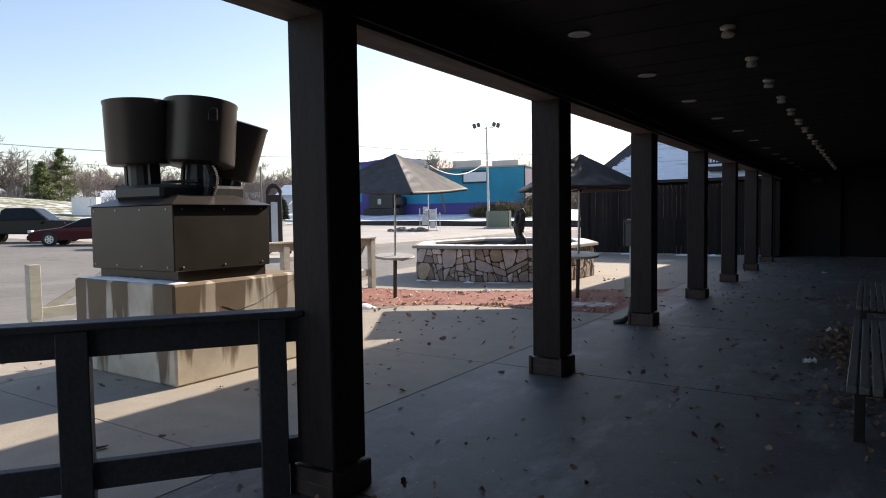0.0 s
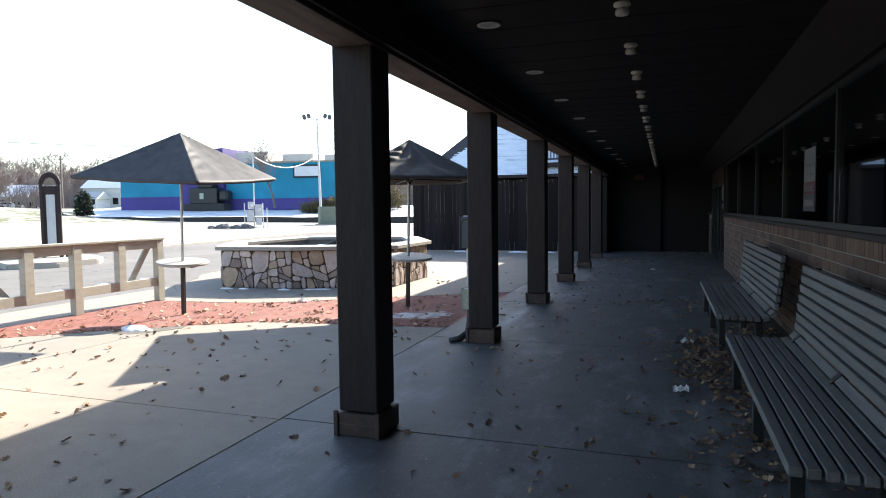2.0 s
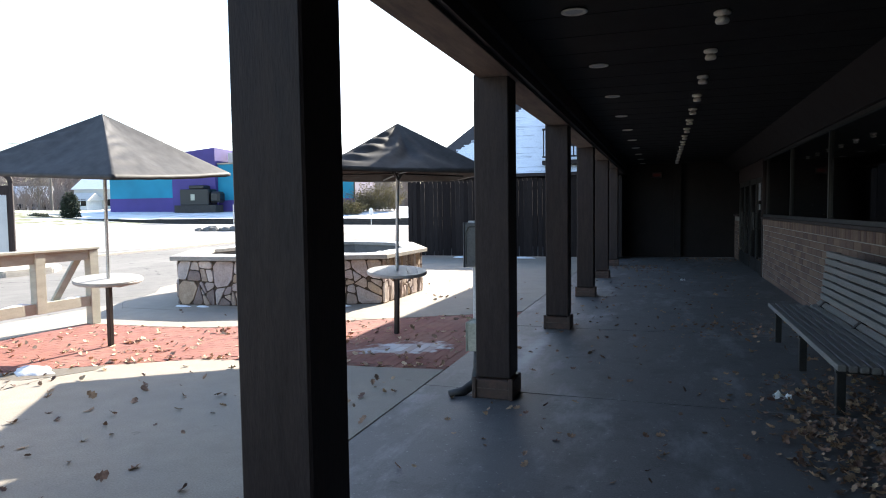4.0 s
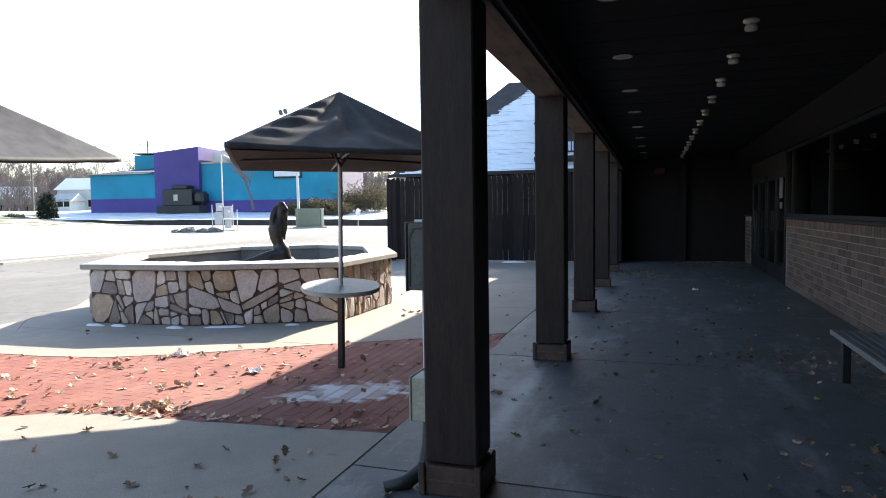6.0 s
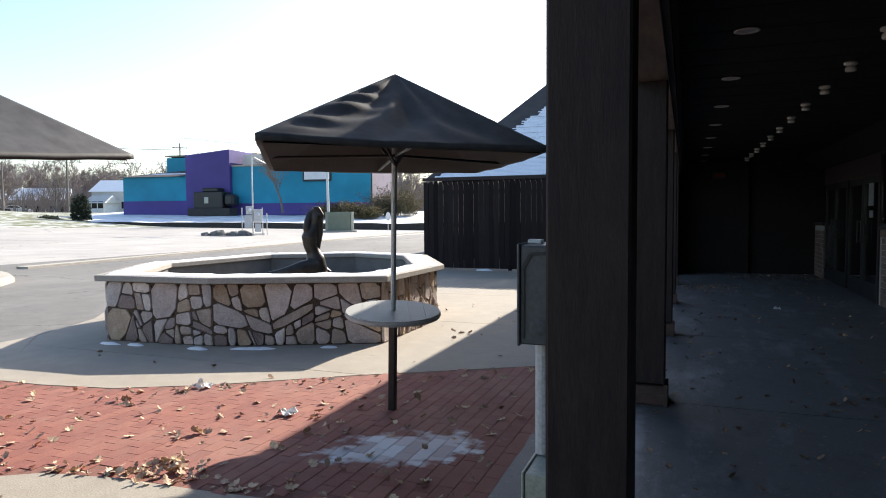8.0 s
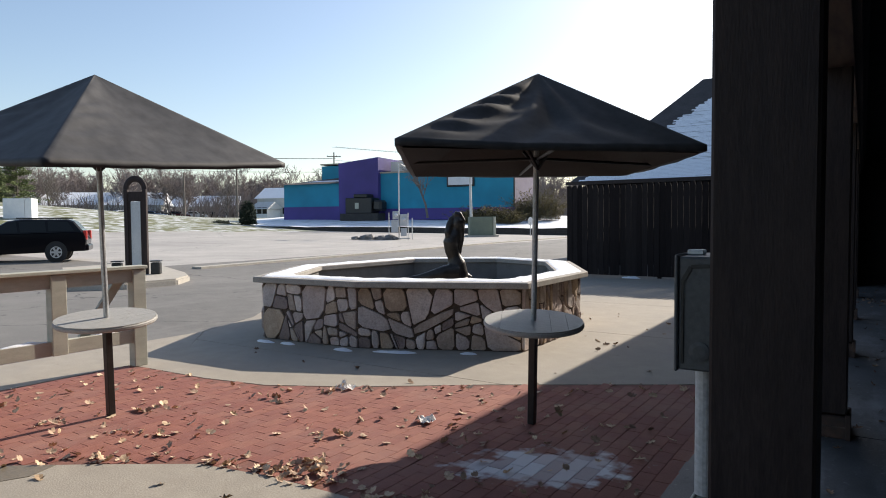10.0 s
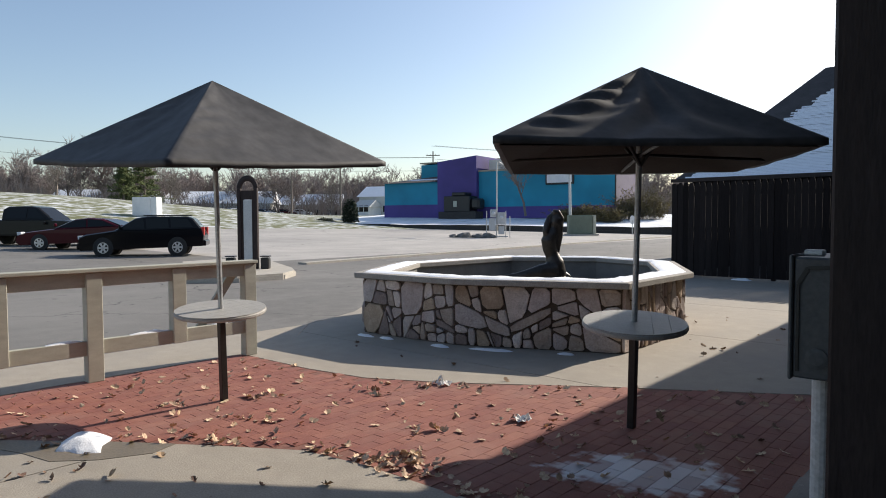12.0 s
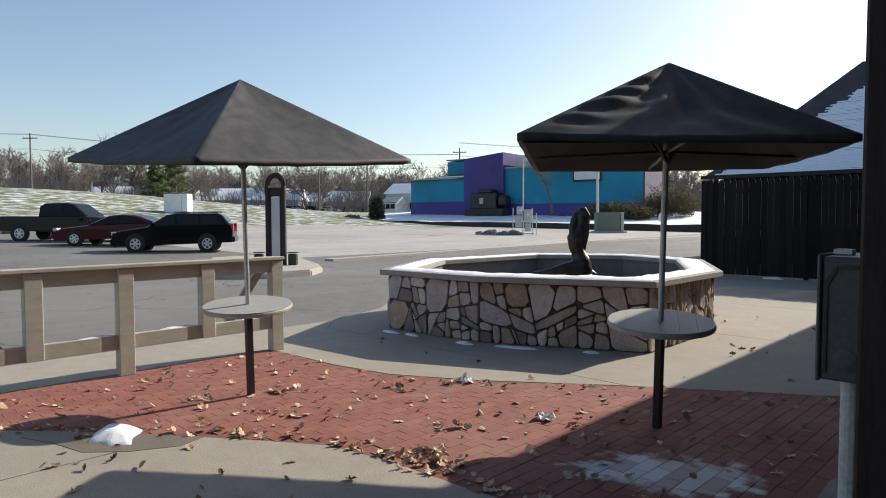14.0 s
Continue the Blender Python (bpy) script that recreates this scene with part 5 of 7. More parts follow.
part("meter_box", boxm(0.1, 0.5, -0.12, 0.15, 0.25, 0.8, bevel=0.02), meter_grey, mc)
for x, z in ((-0.25, 1.68), (0.3, 1.4)):
    bm = bmesh.new()
    lathe(bm, [(0.13, 0), (0.13, 0.08), (0.09, 0.14)], 16, Matrix.Translation((x, -0.12, z)) @ Matrix.Rotation(radians(90), 4, "X"))
    part("meter_glass", bm, lamp_clear, mc, smooth=True)
part("mast", rodm((0.0, 0.2, 0), (0.0, 0.2, 5.2), 0.045), galv, mc, "grey service mast")


def rock(loc, r, seed):
    bm = bmesh.new()
    bmesh.ops.create_icosphere(bm, subdivisions=2, radius=r)
    for v in bm.verts:
        v.co *= 1 + 0.35 * noise.noise(v.co * 1.6 / r + Vector((seed, 0, 0)))
        v.co.z *= 0.6
    bmesh.ops.translate(bm, verts=bm.verts[:], vec=(loc[0], loc[1], loc[2]))
    return solid("rock", bm, basin_mat, "grey boulder lying at the edge of the lot", "rock", group="boulders by the meters")


for i in range(7):
    rr = 0.28 + 0.09 * (i % 3)
    x, y = -31.9 + 0.36 * i, 41.1 + 0.26 * i + 0.2 * (i % 2)
    rock((x, y, ground_z(x, y) + rr * 0.22), rr, i * 3.1)
tx, ty = -28.9, 53.3
tb = thing("transformer_box", "pale green pad-mounted transformer box", "transformer", (tx, ty, ground_z(tx, ty)), 40)
part("body", boxm(-1.1, 0.75, -0.6, 0.6, 0.12, 1.6, bevel=0.03), surf("transformer_green", (0.13, 0.155, 0.115), (0.17, 0.2, 0.15), 2, 0.6, 0.05), tb)
part("door", boxm(0.78, 1.0, -0.62, 0.62, 0.12, 1.6, bevel=0.02), box_beige, tb)
part("pad", boxm(-1.3, 1.2, -0.8, 0.8, 0, 0.12), kerb_mat, tb)
lp = thing("street_lamp", "tall pale lamp pole with four floodlight heads", "street lamp", (-30.3, 53.9, ground_z(-30.3, 53.9)))
part("pole", rodm((0, 0, 0), (-0.25, 0.1, 9.4), 0.13, 0.07, seg=12), galv, lp)
part("foot", rodm((0, 0, 0), (0, 0, 0.5), 0.24, seg=16), kerb_mat, lp)
m = Matrix.Translation((-0.25, 0.1, 9.35)) @ Matrix.Rotation(radians(25), 4, "Z")
bm = bmesh.new()
tube(bm, [((-0.9, 0, 0.35), 0.035), ((-0.6, 0, 0.0), 0.035), ((0, 0, -0.05), 0.035), ((0.6, 0, 0.0), 0.035), ((0.9, 0, 0.35), 0.035)], 8)
bmesh.ops.transform(bm, matrix=m, verts=bm.verts[:])
part("arm", bm, galv, lp)
for x, s in ((-1.0, -1), (-0.6, -1), (0.6, 1), (1.0, 1)):
    part("floodlight", boxm(x - 0.16, x + 0.16, -0.2, 0.2, 0.3, 0.62 + 0.1 * abs(x), bevel=0.06, m=m @ Matrix.Rotation(radians(18 * s), 4, "Y")), box_grey, lp)
cu = bpy.data.curves.new("cable", "CURVE")
cu.dimensions, cu.bevel_depth = "3D", 0.035
sp = cu.splines.new("POLY")
sp.points.add(24)
A, B = Vector((-29.5, 43.1, 5.45)), Vector((-30.4, 53.9, 6.6))
for i in range(25):
    t = i / 24
    v = A.lerp(B, t)
    sp.points[i].co = (v.x, v.y, v.z - 1.0 * 4 * t * (1 - t), 1)
cu.materials.append(pvc)
tagged(new("service_cable", cu), "pale sagging cable between mast and lamp pole", "cable")
rs = thing("round_sign", "white oval sign on thin post at the kerb", "sign", (-26.2, 56.6, ground_z(-26, 56)), 40)
part("post", rodm((0, 0, 0), (0, 0, 1.2), 0.03), galv, rs)
bm = bmesh.new()
lathe(bm, [(0.2, -0.015), (0.21, 0.0), (0.2, 0.015)], 24, Matrix.Translation((0, 0, 1.25)) @ Matrix.Diagonal((1, 1, 1.7, 1)) @ Matrix.Rotation(radians(90), 4, "X"))
part("plate", bm, white_paint, rs)

# ---- arched panel sign on its island ----
isl = [(-15.75, 16.15), (-16.4, 16.95), (-17.3, 17.45), (-21.6, 19.4), (-22.6, 18.6), (-22.3, 16.8), (-16.5, 14.0), (-15.8, 14.9)]
bm = bmesh.new()
prism(bm, isl, -0.05, 0.20)
bmesh.ops.bevel(bm, geom=bm.edges[:], offset=0.04, segments=2, affect="EDGES")
solid("kerb_island", bm, kerb_mat, "low concrete kerbed island in the road", kind="structure")
ar = thing("arched_sign", "dark arched panel sign with blank pale insert", "sign", (-17.79, 16.43, 0.20), 42)
ar.matrix_world = pose(-17.79, 16.43, 0.20, 0, 0, 42) @ Matrix.Diagonal((0.82, 0.85, 0.915, 1))
for s in (-1, 1):
    part("upright", boxm(s * 0.27 - 0.055, s * 0.27 + 0.055, -0.09, 0.09, 0, 2.34, bevel=0.01), dark_paint, ar)
bm = bmesh.new()
tube(bm, [((0.27 * math.cos(a), 0, 2.34 + 0.30 * math.sin(a)), (0.05, 0.085)) for a in [math.pi * i / 16 for i in range(17)]], 8)
part("arch", bm, dark_paint, ar)
part("panel", boxm(-0.14, 0.14, -0.03, 0.03, 0.1, 2.0), surf("pale_panel", (0.5, 0.52, 0.52), (0.6, 0.62, 0.62), 3, 0.5, 0.05), ar, "pale translucent panel")
part("side_fill", boxm(-0.215, -0.14, -0.04, 0.04, 0.05, 2.2), dark_paint, ar)
part("side_fill", boxm(0.14, 0.215, -0.04, 0.04, 0.05, 2.2), dark_paint, ar)
part("cross_piece", boxm(-0.22, 0.22, -0.05, 0.05, 2.02, 2.28), dark_paint, ar)
for x, y in ((-18.14, 16.11), (-17.45, 16.73)):
    st = thing("stub_post", "short dark square stub post on the island", "post", (x, y, 0.2), 42, group="stub posts on the island")
    part("stub", boxm(-0.11, 0.11, -0.11, 0.11, 0, 0.30, bevel=0.02), steel_dark, st)
    part("cap", boxm(-0.125, 0.125, -0.125, 0.125, 0.32, 0.35, bevel=0.008), steel_dark, st)
# kerb strip along the lot
bm = bmesh.new()
for (xa, ya), (xb, yb) in zip([(-19.35, 19.3), (-19.8, 24), (-20.6, 32), (-21.6, 42), (-22.6, 56)], [(-19.8, 24), (-20.6, 32), (-21.6, 42), (-22.6, 56), (-23.2, 70)]):
    n = 6
    for i in range(n):
        p0 = Vector((xa + (xb - xa) * i / n, ya + (yb - ya) * i / n, 0))
        p1 = Vector((xa + (xb - xa) * (i + 1) / n, ya + (yb - ya) * (i + 1) / n, 0))
        z = max(ground_z(p0.x, p0.y), ground_z(p1.x, p1.y)) + 0.02
        bar(bm, p0 + Vector((0, 0, z)), p1 + Vector((0, 0, z)), 0.4, 0.08)
solid("kerb_strip", bm, kerb_mat, "pale concrete kerb along the far lot", kind="structure")


# ---- parked vehicles ----
def wheel(car, x, y, r, w=0.22):
    side = 1 if y > 0 else -1
    bm = bmesh.new()
    lathe(bm, [(r * 0.62, -w / 2), (r * 0.92, -w / 2), (r, -w * 0.35), (r, w * 0.35), (r * 0.92, w / 2), (r * 0.62, w / 2)], 28, Matrix.Translation((x, y, r)) @ Matrix.Rotation(radians(90), 4, "X"))
    wh = part("tyre", bm, rubber, car, "black tyre", smooth=True)
    bm = bmesh.new()
    yy = y + side * (w / 2 + 0.004)
    for k in range(6):
        a = k * math.pi / 3
        bar(bm, (x, yy, r), (x + r * 0.58 * math.cos(a), yy, r + r * 0.58 * math.sin(a)), 0.02, r * 0.20, up=(-math.sin(a), 0, math.cos(a)))
    for k in range(20):
        a, b = 2 * math.pi * k / 20, 2 * math.pi * (k + 1) / 20
        bar(bm, (x + r * 0.58 * math.cos(a), yy, r + r * 0.58 * math.sin(a)), (x + r * 0.58 * math.cos(b), yy, r + r * 0.58 * math.sin(b)), 0.024, r * 0.09, up=(math.cos(a), 0, math.sin(a)))
    part("rim", bm, rim_mat, wh, "silver alloy rim")


def loft(bm, prof, width, z_in):
    """A body: side profile of (x, z), pulled in with height."""
    lo = []
    rowsv = []
    for f in (-1, -0.86, 0.86, 1):
        row = []
        for x, z in prof:
            k = 1 - z_in * max(0, z - 0.75)
            yy = f * width / 2 * k
            zz = z if abs(f) < 0.9 else z - 0.035 * (z > 0.4)
            xx = x if abs(f) < 0.9 else x * 0.985
            row.append(bm.verts.new((xx, yy, zz)))
        rowsv.append(row)
    n = len(prof)
    for r0, r1 in zip(rowsv, rowsv[1:]):
        for i in range(n):
            fce = bm.faces.new((r0[i], r0[(i + 1) % n], r1[(i + 1) % n], r1[i]))
    bm.faces.new(rowsv[0][::-1])
    bm.faces.new(rowsv[-1])
    return bm


def vehicle(kind, loc, rz, label, paint, prof, cabin, width, wheels, r, wins, z_in=0.18):
    """Front of the vehicle towards +x."""
    c = thing(kind, label, "car" if kind != "pickup_truck" else "truck", loc, rz)
    bm = loft(bmesh.new(), prof, width, 0.05)
    part("body", bm, paint, c)
    bm = loft(bmesh.new(), cabin, width * 0.95, z_in)
    part("cabin", bm, paint, c)
    for name, quad in wins:
        for s in (-1, 1):
            bm = bmesh.new()
            vs = []
            for off in (0.012, -0.01):
                vs.append([bm.verts.new((x, s * (width * 0.95 / 2 * (1 - z_in * max(0, z - 0.75)) + off), z)) for x, z in quad])
            bm.faces.new(vs[0])
            bm.faces.new(vs[1][::-1])
            for i in range(len(quad)):
                bm.faces.new((vs[0][i], vs[0][(i + 1) % len(quad)], vs[1][(i + 1) % len(quad)], vs[1][i]))
            part(name, bm, car_glass, c, "dark side window")
    # front and rear glass
    xs = sorted(cabin, key=lambda v: v[0])
    top = max(z for _, z in cabin)
    lowf, lowr = max(cabin), min(cabin)
    tops = [v for v in cabin if v[1] > top - 0.06]
    for name, low, hi_, dx in (("windscreen", lowf, max(tops), 0.02), ("rear_window", lowr, min(tops), -0.02)):
        bm = bmesh.new()
        a, b = Vector((low[0], 0, low[1])), Vector((hi_[0], 0, hi_[1]))
        p0, p1 = a.lerp(b, 0.12), a.lerp(b, 0.88)
        w0, w1 = width * 0.40, width * 0.34
        q = [bm.verts.new(v) for v in ((p0.x + dx, -w0, p0.z + 0.015), (p0.x + dx, w0, p0.z + 0.015), (p1.x + dx, w1, p1.z + 0.015), (p1.x + dx, -w1, p1.z + 0.015))]
        q2 = [bm.verts.new(v.co - Vector((dx * 1.5, 0, 0.02))) for v in q]
        bm.faces.new(q)
        bm.faces.new(q2[::-1])
        for i in range(4):
            bm.faces.new((q[i], q[(i + 1) % 4], q2[(i + 1) % 4], q2[i]))
        part(name, bm, car_glass, c, "dark glass")
    for x in wheels:
        for s in (-1, 1):
            wheel(c, x, s * (width / 2 - 0.1), r)
            bm = bmesh.new()
            lathe(bm, [(r * 1.16, -0.03), (r * 1.16, 0.03)], 24, Matrix.Translation((x, s * (width / 2 - 0.025), r * 1.02)) @ Matrix.Rotation(radians(90), 4, "X"))
            part("wheel_arch", bm, rubber, c)
    f, b = max(v[0] for v in prof), min(v[0] for v in prof)
    for s in (-1, 1):
        part("headlight", boxm(f - 0.18, f - 0.005, s * width * 0.34 - 0.16, s * width * 0.34 + 0.16, 0.62, 0.76, bevel=0.02), lamp_clear, c, "clear headlight")
        part("tail_light", boxm(b + 0.0, b + 0.14, s * width * 0.42 - 0.09, s * width * 0.42 + 0.09, 0.72, 1.05 if kind != "pickup_truck" else 1.0, bevel=0.02), red_mat, c, "red tail light")
        part("wing_mirror", boxm(lowf[0] - 0.32, lowf[0] - 0.22, s * width * 0.53 - 0.09, s * width * 0.53 + 0.05, 0.98, 1.12, bevel=0.03), paint, c)
    part("bumper", boxm(f - 0.1, f + 0.05, -width * 0.44, width * 0.44, 0.28, 0.5, bevel=0.04), paint, c)
    part("rear_bumper", boxm(b - 0.05, b + 0.1, -width * 0.44, width * 0.44, 0.35, 0.56, bevel=0.04), paint if kind != "pickup_truck" else galv, c)
    return c


WAGON = [(-2.33, 0.35), (2.28, 0.22), (2.36, 0.45), (2.30, 0.70), (2.05, 0.80), (0.95, 0.95), (-2.28, 1.02), (-2.38, 0.75)]
WAGON_C = [(1.05, 0.93), (0.25, 1.38), (-0.2, 1.445), (-1.75, 1.44), (-1.95, 1.36), (-2.28, 0.98)]
vehicle("station_wagon", (-26.8, 17.69, ground_z(-26.8, 17)), -124, "black estate car with roof rails parked on the lot", car_black, WAGON, WAGON_C, 1.8, (1.42, -1.34), 0.32,
        [("window", [(0.78, 1.0), (0.22, 1.33), (-0.05, 1.36), (-0.1, 1.0)]), ("window", [(-0.18, 1.0), (-0.14, 1.37), (-0.98, 1.38), (-1.02, 1.02)]), ("window", [(-1.1, 1.03), (-1.07, 1.38), (-1.72, 1.36), (-1.95, 1.05)])])
rl = [o for o in scene.objects if o.name == "station_wagon"][0]
rl.matrix_world = rl.matrix_basis @ Matrix.Diagonal((0.9, 0.9, 1, 1))
for s in (-1, 1):
    part("roof_rail", boxm(-1.75, -0.05, s * 0.68 - 0.02, s * 0.68 + 0.02, 1.46, 1.50, bevel=0.008), steel_dark, rl)
COUPE = [(-2.35, 0.38), (2.30, 0.22), (2.42, 0.45), (2.34, 0.64), (1.95, 0.76), (0.95, 0.88), (-1.3, 0.98), (-2.3, 0.98), (-2.42, 0.7)]
COUPE_C = [(1.0, 0.86), (0.05, 1.28), (-0.5, 1.34), (-1.1, 1.29), (-1.95, 0.97)]
vehicle("sedan", (-32.3, 17.54, ground_z(-32.3, 17)), -137, "maroon car parked between truck and estate car", car_red, COUPE, COUPE_C, 1.78, (1.42, -1.32), 0.31,
        [("window", [(0.72, 0.93), (0.06, 1.23), (-0.42, 1.28), (-0.45, 0.95)]), ("window", [(-0.53, 0.96), (-0.5, 1.28), (-1.05, 1.23), (-1.6, 1.0)])], 0.3)
TRUCK = [(-2.85, 0.55), (2.80, 0.42), (2.92, 0.62), (2.86, 1.02), (2.6, 1.12), (1.25, 1.2), (-2.82, 1.2), (-2.9, 0.75)]
TRUCK_C = [(1.35, 1.18), (0.6, 1.78), (0.25, 1.84), (-0.78, 1.82), (-0.98, 1.7), (-1.02, 1.18)]
vehicle("pickup_truck", (-37.6, 17.2, ground_z(-37.6, 17.2)), 43, "charcoal pickup truck parked facing the maroon car", car_grey, TRUCK, TRUCK_C, 1.98, (1.8, -1.85), 0.38,
        [("window", [(1.0, 1.25), (0.52, 1.7), (0.22, 1.73), (0.18, 1.26)]), ("window", [(0.1, 1.26), (0.14, 1.74), (-0.7, 1.72), (-0.85, 1.28)])], 0.22)
rnd = random.Random(12)
SMALL = [(-2.2, 0.35), (2.15, 0.28), (2.22, 0.62), (1.9, 0.78), (0.9, 0.92), (-2.15, 0.98), (-2.22, 0.7)]
SMALL_C = [(1.0, 0.9), (0.2, 1.38), (-1.2, 1.42), (-2.0, 0.98)]
far_cars = [vehicle("sedan", (-112, 72, ground_z(-112, 72)), 95, "small car parked in a distant row", car_white, SMALL, SMALL_C, 1.75, (1.35, -1.3), 0.31, [("window", [(0.7, 0.96), (0.15, 1.3), (-1.1, 1.34), (-1.5, 1.0)])])]
for i in range(1, 14):
    x, y = -112 + rnd.uniform(-1.5, 1.5), 72 + 2.9 * i
    far_cars.append(copy_thing(far_cars[0], pose(x, y, ground_z(x, y), 0, 0, rnd.uniform(20, 60))))
for c, m_ in zip(far_cars, [car_white, car_black, car_blue, car_grey, car_red] * 4):
    tagged(c, group="cars parked far off")
    for o in c.children:
        if o.name.split(".")[0] in ("body", "cabin"):
            o.data = o.data.copy() if m_ is not car_white else o.data
            o.data.materials[0] = m_

# ---- far houses, white cabinet, poles ----
wb = thing("white_cabinet", "white utility cabinet standing on snowy grass", "cabinet", (-63.4, 34.1, ground_z(-63.4, 34.1)), 42)
part("body", boxm(-1.15, 0.55, -0.6, 0.6, 0.05, 1.75, bevel=0.03), white_paint, wb)
part("door", boxm(0.58, 1.1, -0.62, 0.62, 0.05, 1.75, bevel=0.03), white_paint, wb)
part("plinth", boxm(-1.25, 1.2, -0.7, 0.7, -0.3, 0.05), kerb_mat, wb)


def far_house(x, y, rz, L, W, H, R, label, wallm=siding, roofm=roof_snow):
    z = ground_z(x, y) - 0.2
    h = thing("house", label, "house", (x, y, z), rz)
    part("wall", boxm(-L / 2, L / 2, -W / 2, W / 2, 0, H), wallm, h)
    bm = bmesh.new()
    a = [bm.verts.new(v) for v in ((-L / 2 - 0.4, -W / 2 - 0.4, H), (L / 2 + 0.4, -W / 2 - 0.4, H), (L / 2 + 0.4, W / 2 + 0.4, H), (-L / 2 - 0.4, W / 2 + 0.4, H))]
    b = [bm.verts.new(v) for v in ((-L / 2 - 0.2, 0, H + R), (L / 2 + 0.2, 0, H + R))]
    for q in ((a[0], a[1], b[1], b[0]), (a[2], a[3], b[0], b[1]), (a[1], a[2], b[1]), (a[3], a[0], b[0]), (a[3], a[2], a[1], a[0])):
        bm.faces.new(q)
    part("roof", bm, roofm, h, "snow-covered gable roof")
    for k in range(3):
        xx = -L / 2 + L * (k + 0.5) / 3
        w = part("window", boxm(xx - 0.5, xx + 0.5, -W / 2 - 0.04, -W / 2 - 0.003, 1.0, 2.2), car_glass, h)
    return h


far_house(-139, 57, 38, 13, 8, 2.6, 2.2, "pale house with snowy roof among bare trees")
far_house(-128, 76, 45, 26, 10, 2.8, 2.6, "long low house with snowy roof far off")
far_house(-124, 96, 40, 18, 9, 2.8, 2.4, "low house with snowy roof behind parked cars")
far_house(-99, 93, 10, 3.6, 4, 1.9, 1.4, "small white gabled shed beside evergreen shrub", white_paint, siding)
far_house(-100, 98, 20, 7, 7, 4.0, 2.2, "two-storey pale house behind bare trees")


def utility_pole(x, y, h, arm, label):
    z = ground_z(x, y)
    p = thing("utility_pole", label, "pole", (x, y, z - 0.1), 40)
    part("pole", rodm((0, 0, 0), (0, 0, h), 0.17, 0.12, seg=10), bark, p)
    if arm:
        for zz in (h - 0.9,):
            part("crossarm", boxm(-1.3, 1.3, -0.08, 0.08, zz, zz + 0.16), bark, p)
        for xx in (-1.15, -0.5, 0.5, 1.15):
            part("insulator", rodm((xx, 0, h - 0.74), (xx, 0, h - 0.5), 0.05, seg=8), lamp_white, p)
    return p


utility_pole(-131, 38.8, 11.5, True, "wooden utility pole with crossarm on the grass bank")
utility_pole(-130, 48.0, 7.0, False, "bare pale pole among distant trees")
utility_pole(-122, 55.5, 9, False, "bare pale pole beside pine trees")
utility_pole(-102, 77.4, 8, False, "thin lamp pole beyond the parked cars")
utility_pole(-92, 80.5, 8.5, False, "pale pole beside the painted building")
utility_pole(-88, 100, 12.5, True, "wooden utility pole with crossarm behind the building")
bm = bmesh.new()
for dz, dx in ((10.7, -0.4), (10.7, 0.4), (8.2, 0)):
    for a, b in (((-131, 38.8), (-88, 100)), ((-131, 38.8), (-140, -30)), ((-88, 100), (-40, 160))):
        pv = None
        for i in range(15):
            t = i / 14
            x, y = a[0] + (b[0] - a[0]) * t + dx, a[1] + (b[1] - a[1]) * t
            z = 5.0 + dz - 1.2 * 4 * t * (1 - t) - 2.2 * t * (b == (-88, 100))
            v = Vector((x, y, z))
            if pv:
                rod(bm, pv, v, 0.025, seg=4, caps=False)
            pv = v
solid("overhead_wires", bm, steel_dark, "thin dark overhead power lines far off", "wire", kind="stuff")


# ---- trees ----
def branch_mesh(seed, height, spread_, levels, kids, thick, twig=0.012):
    """A bare tree as lists of points and faces: tapering limbs down to fine twigs."""
    rnd = random.Random(seed)
    V, Fc = [], []

    def limb(p, d, L, r, lev):
        segs = 3 if lev < 2 else 2
        sides = 6 if lev < 1 else (4 if lev < 2 else 3)
        pts = [p]
        dd = d.copy()
        for _ in range(segs):
            dd = (dd + Vector((rnd.gauss(0, 0.10), rnd.gauss(0, 0.10), rnd.gauss(0.05, 0.06)))).normalized()
            pts.append(pts[-1] + dd * L / segs)
        rings = []
        for i, q in enumerate(pts):
            rr = r * (1 - 0.65 * i / segs)
            fr = dd.to_track_quat("Z", "Y").to_matrix()
            base = len(V)
            for k in range(sides):
                a = 2 * math.pi * k / sides
                V.append(tuple(q + fr @ Vector((rr * math.cos(a), rr * math.sin(a), 0))))
            rings.append(base)
        for b0, b1 in zip(rings, rings[1:]):
            for k in range(sides):
                Fc.append((b0 + k, b0 + (k + 1) % sides, b1 + (k + 1) % sides, b1 + k))
        if lev >= levels:
            return
        n = kids[min(lev, len(kids) - 1)]
        for k in range(n):
            t = rnd.uniform(0.35 if lev == 0 else 0.15, 1.0)
            i = min(segs - 1, int(t * segs))
            q = pts[i].lerp(pts[i + 1], t * segs - i)
            az = rnd.uniform(0, 2 * math.pi)
            side = dd.to_track_quat("Z", "Y") @ Vector((math.cos(az), math.sin(az), 0))
            nd = (dd * rnd.uniform(0.5, 1.0) + side * spread_ * rnd.uniform(0.7, 1.2) + Vector((0, 0, 0.25))).normalized()
            limb(q, nd, L * rnd.uniform(0.45, 0.68), max(twig, r * (1 - 0.65 * t) * 0.55), lev + 1)

    limb(Vector((0, 0, 0)), Vector((0, 0, 1)), height * 0.55, thick, 0)
    return np.array(V), np.array(Fc, dtype=object)


def mesh_from(name, V, Fc, material):
    me = bpy.data.meshes.new(name)
    me.from_pydata([tuple(v) for v in V], [], [tuple(f) for f in Fc])
    me.materials.append(material)
    return me


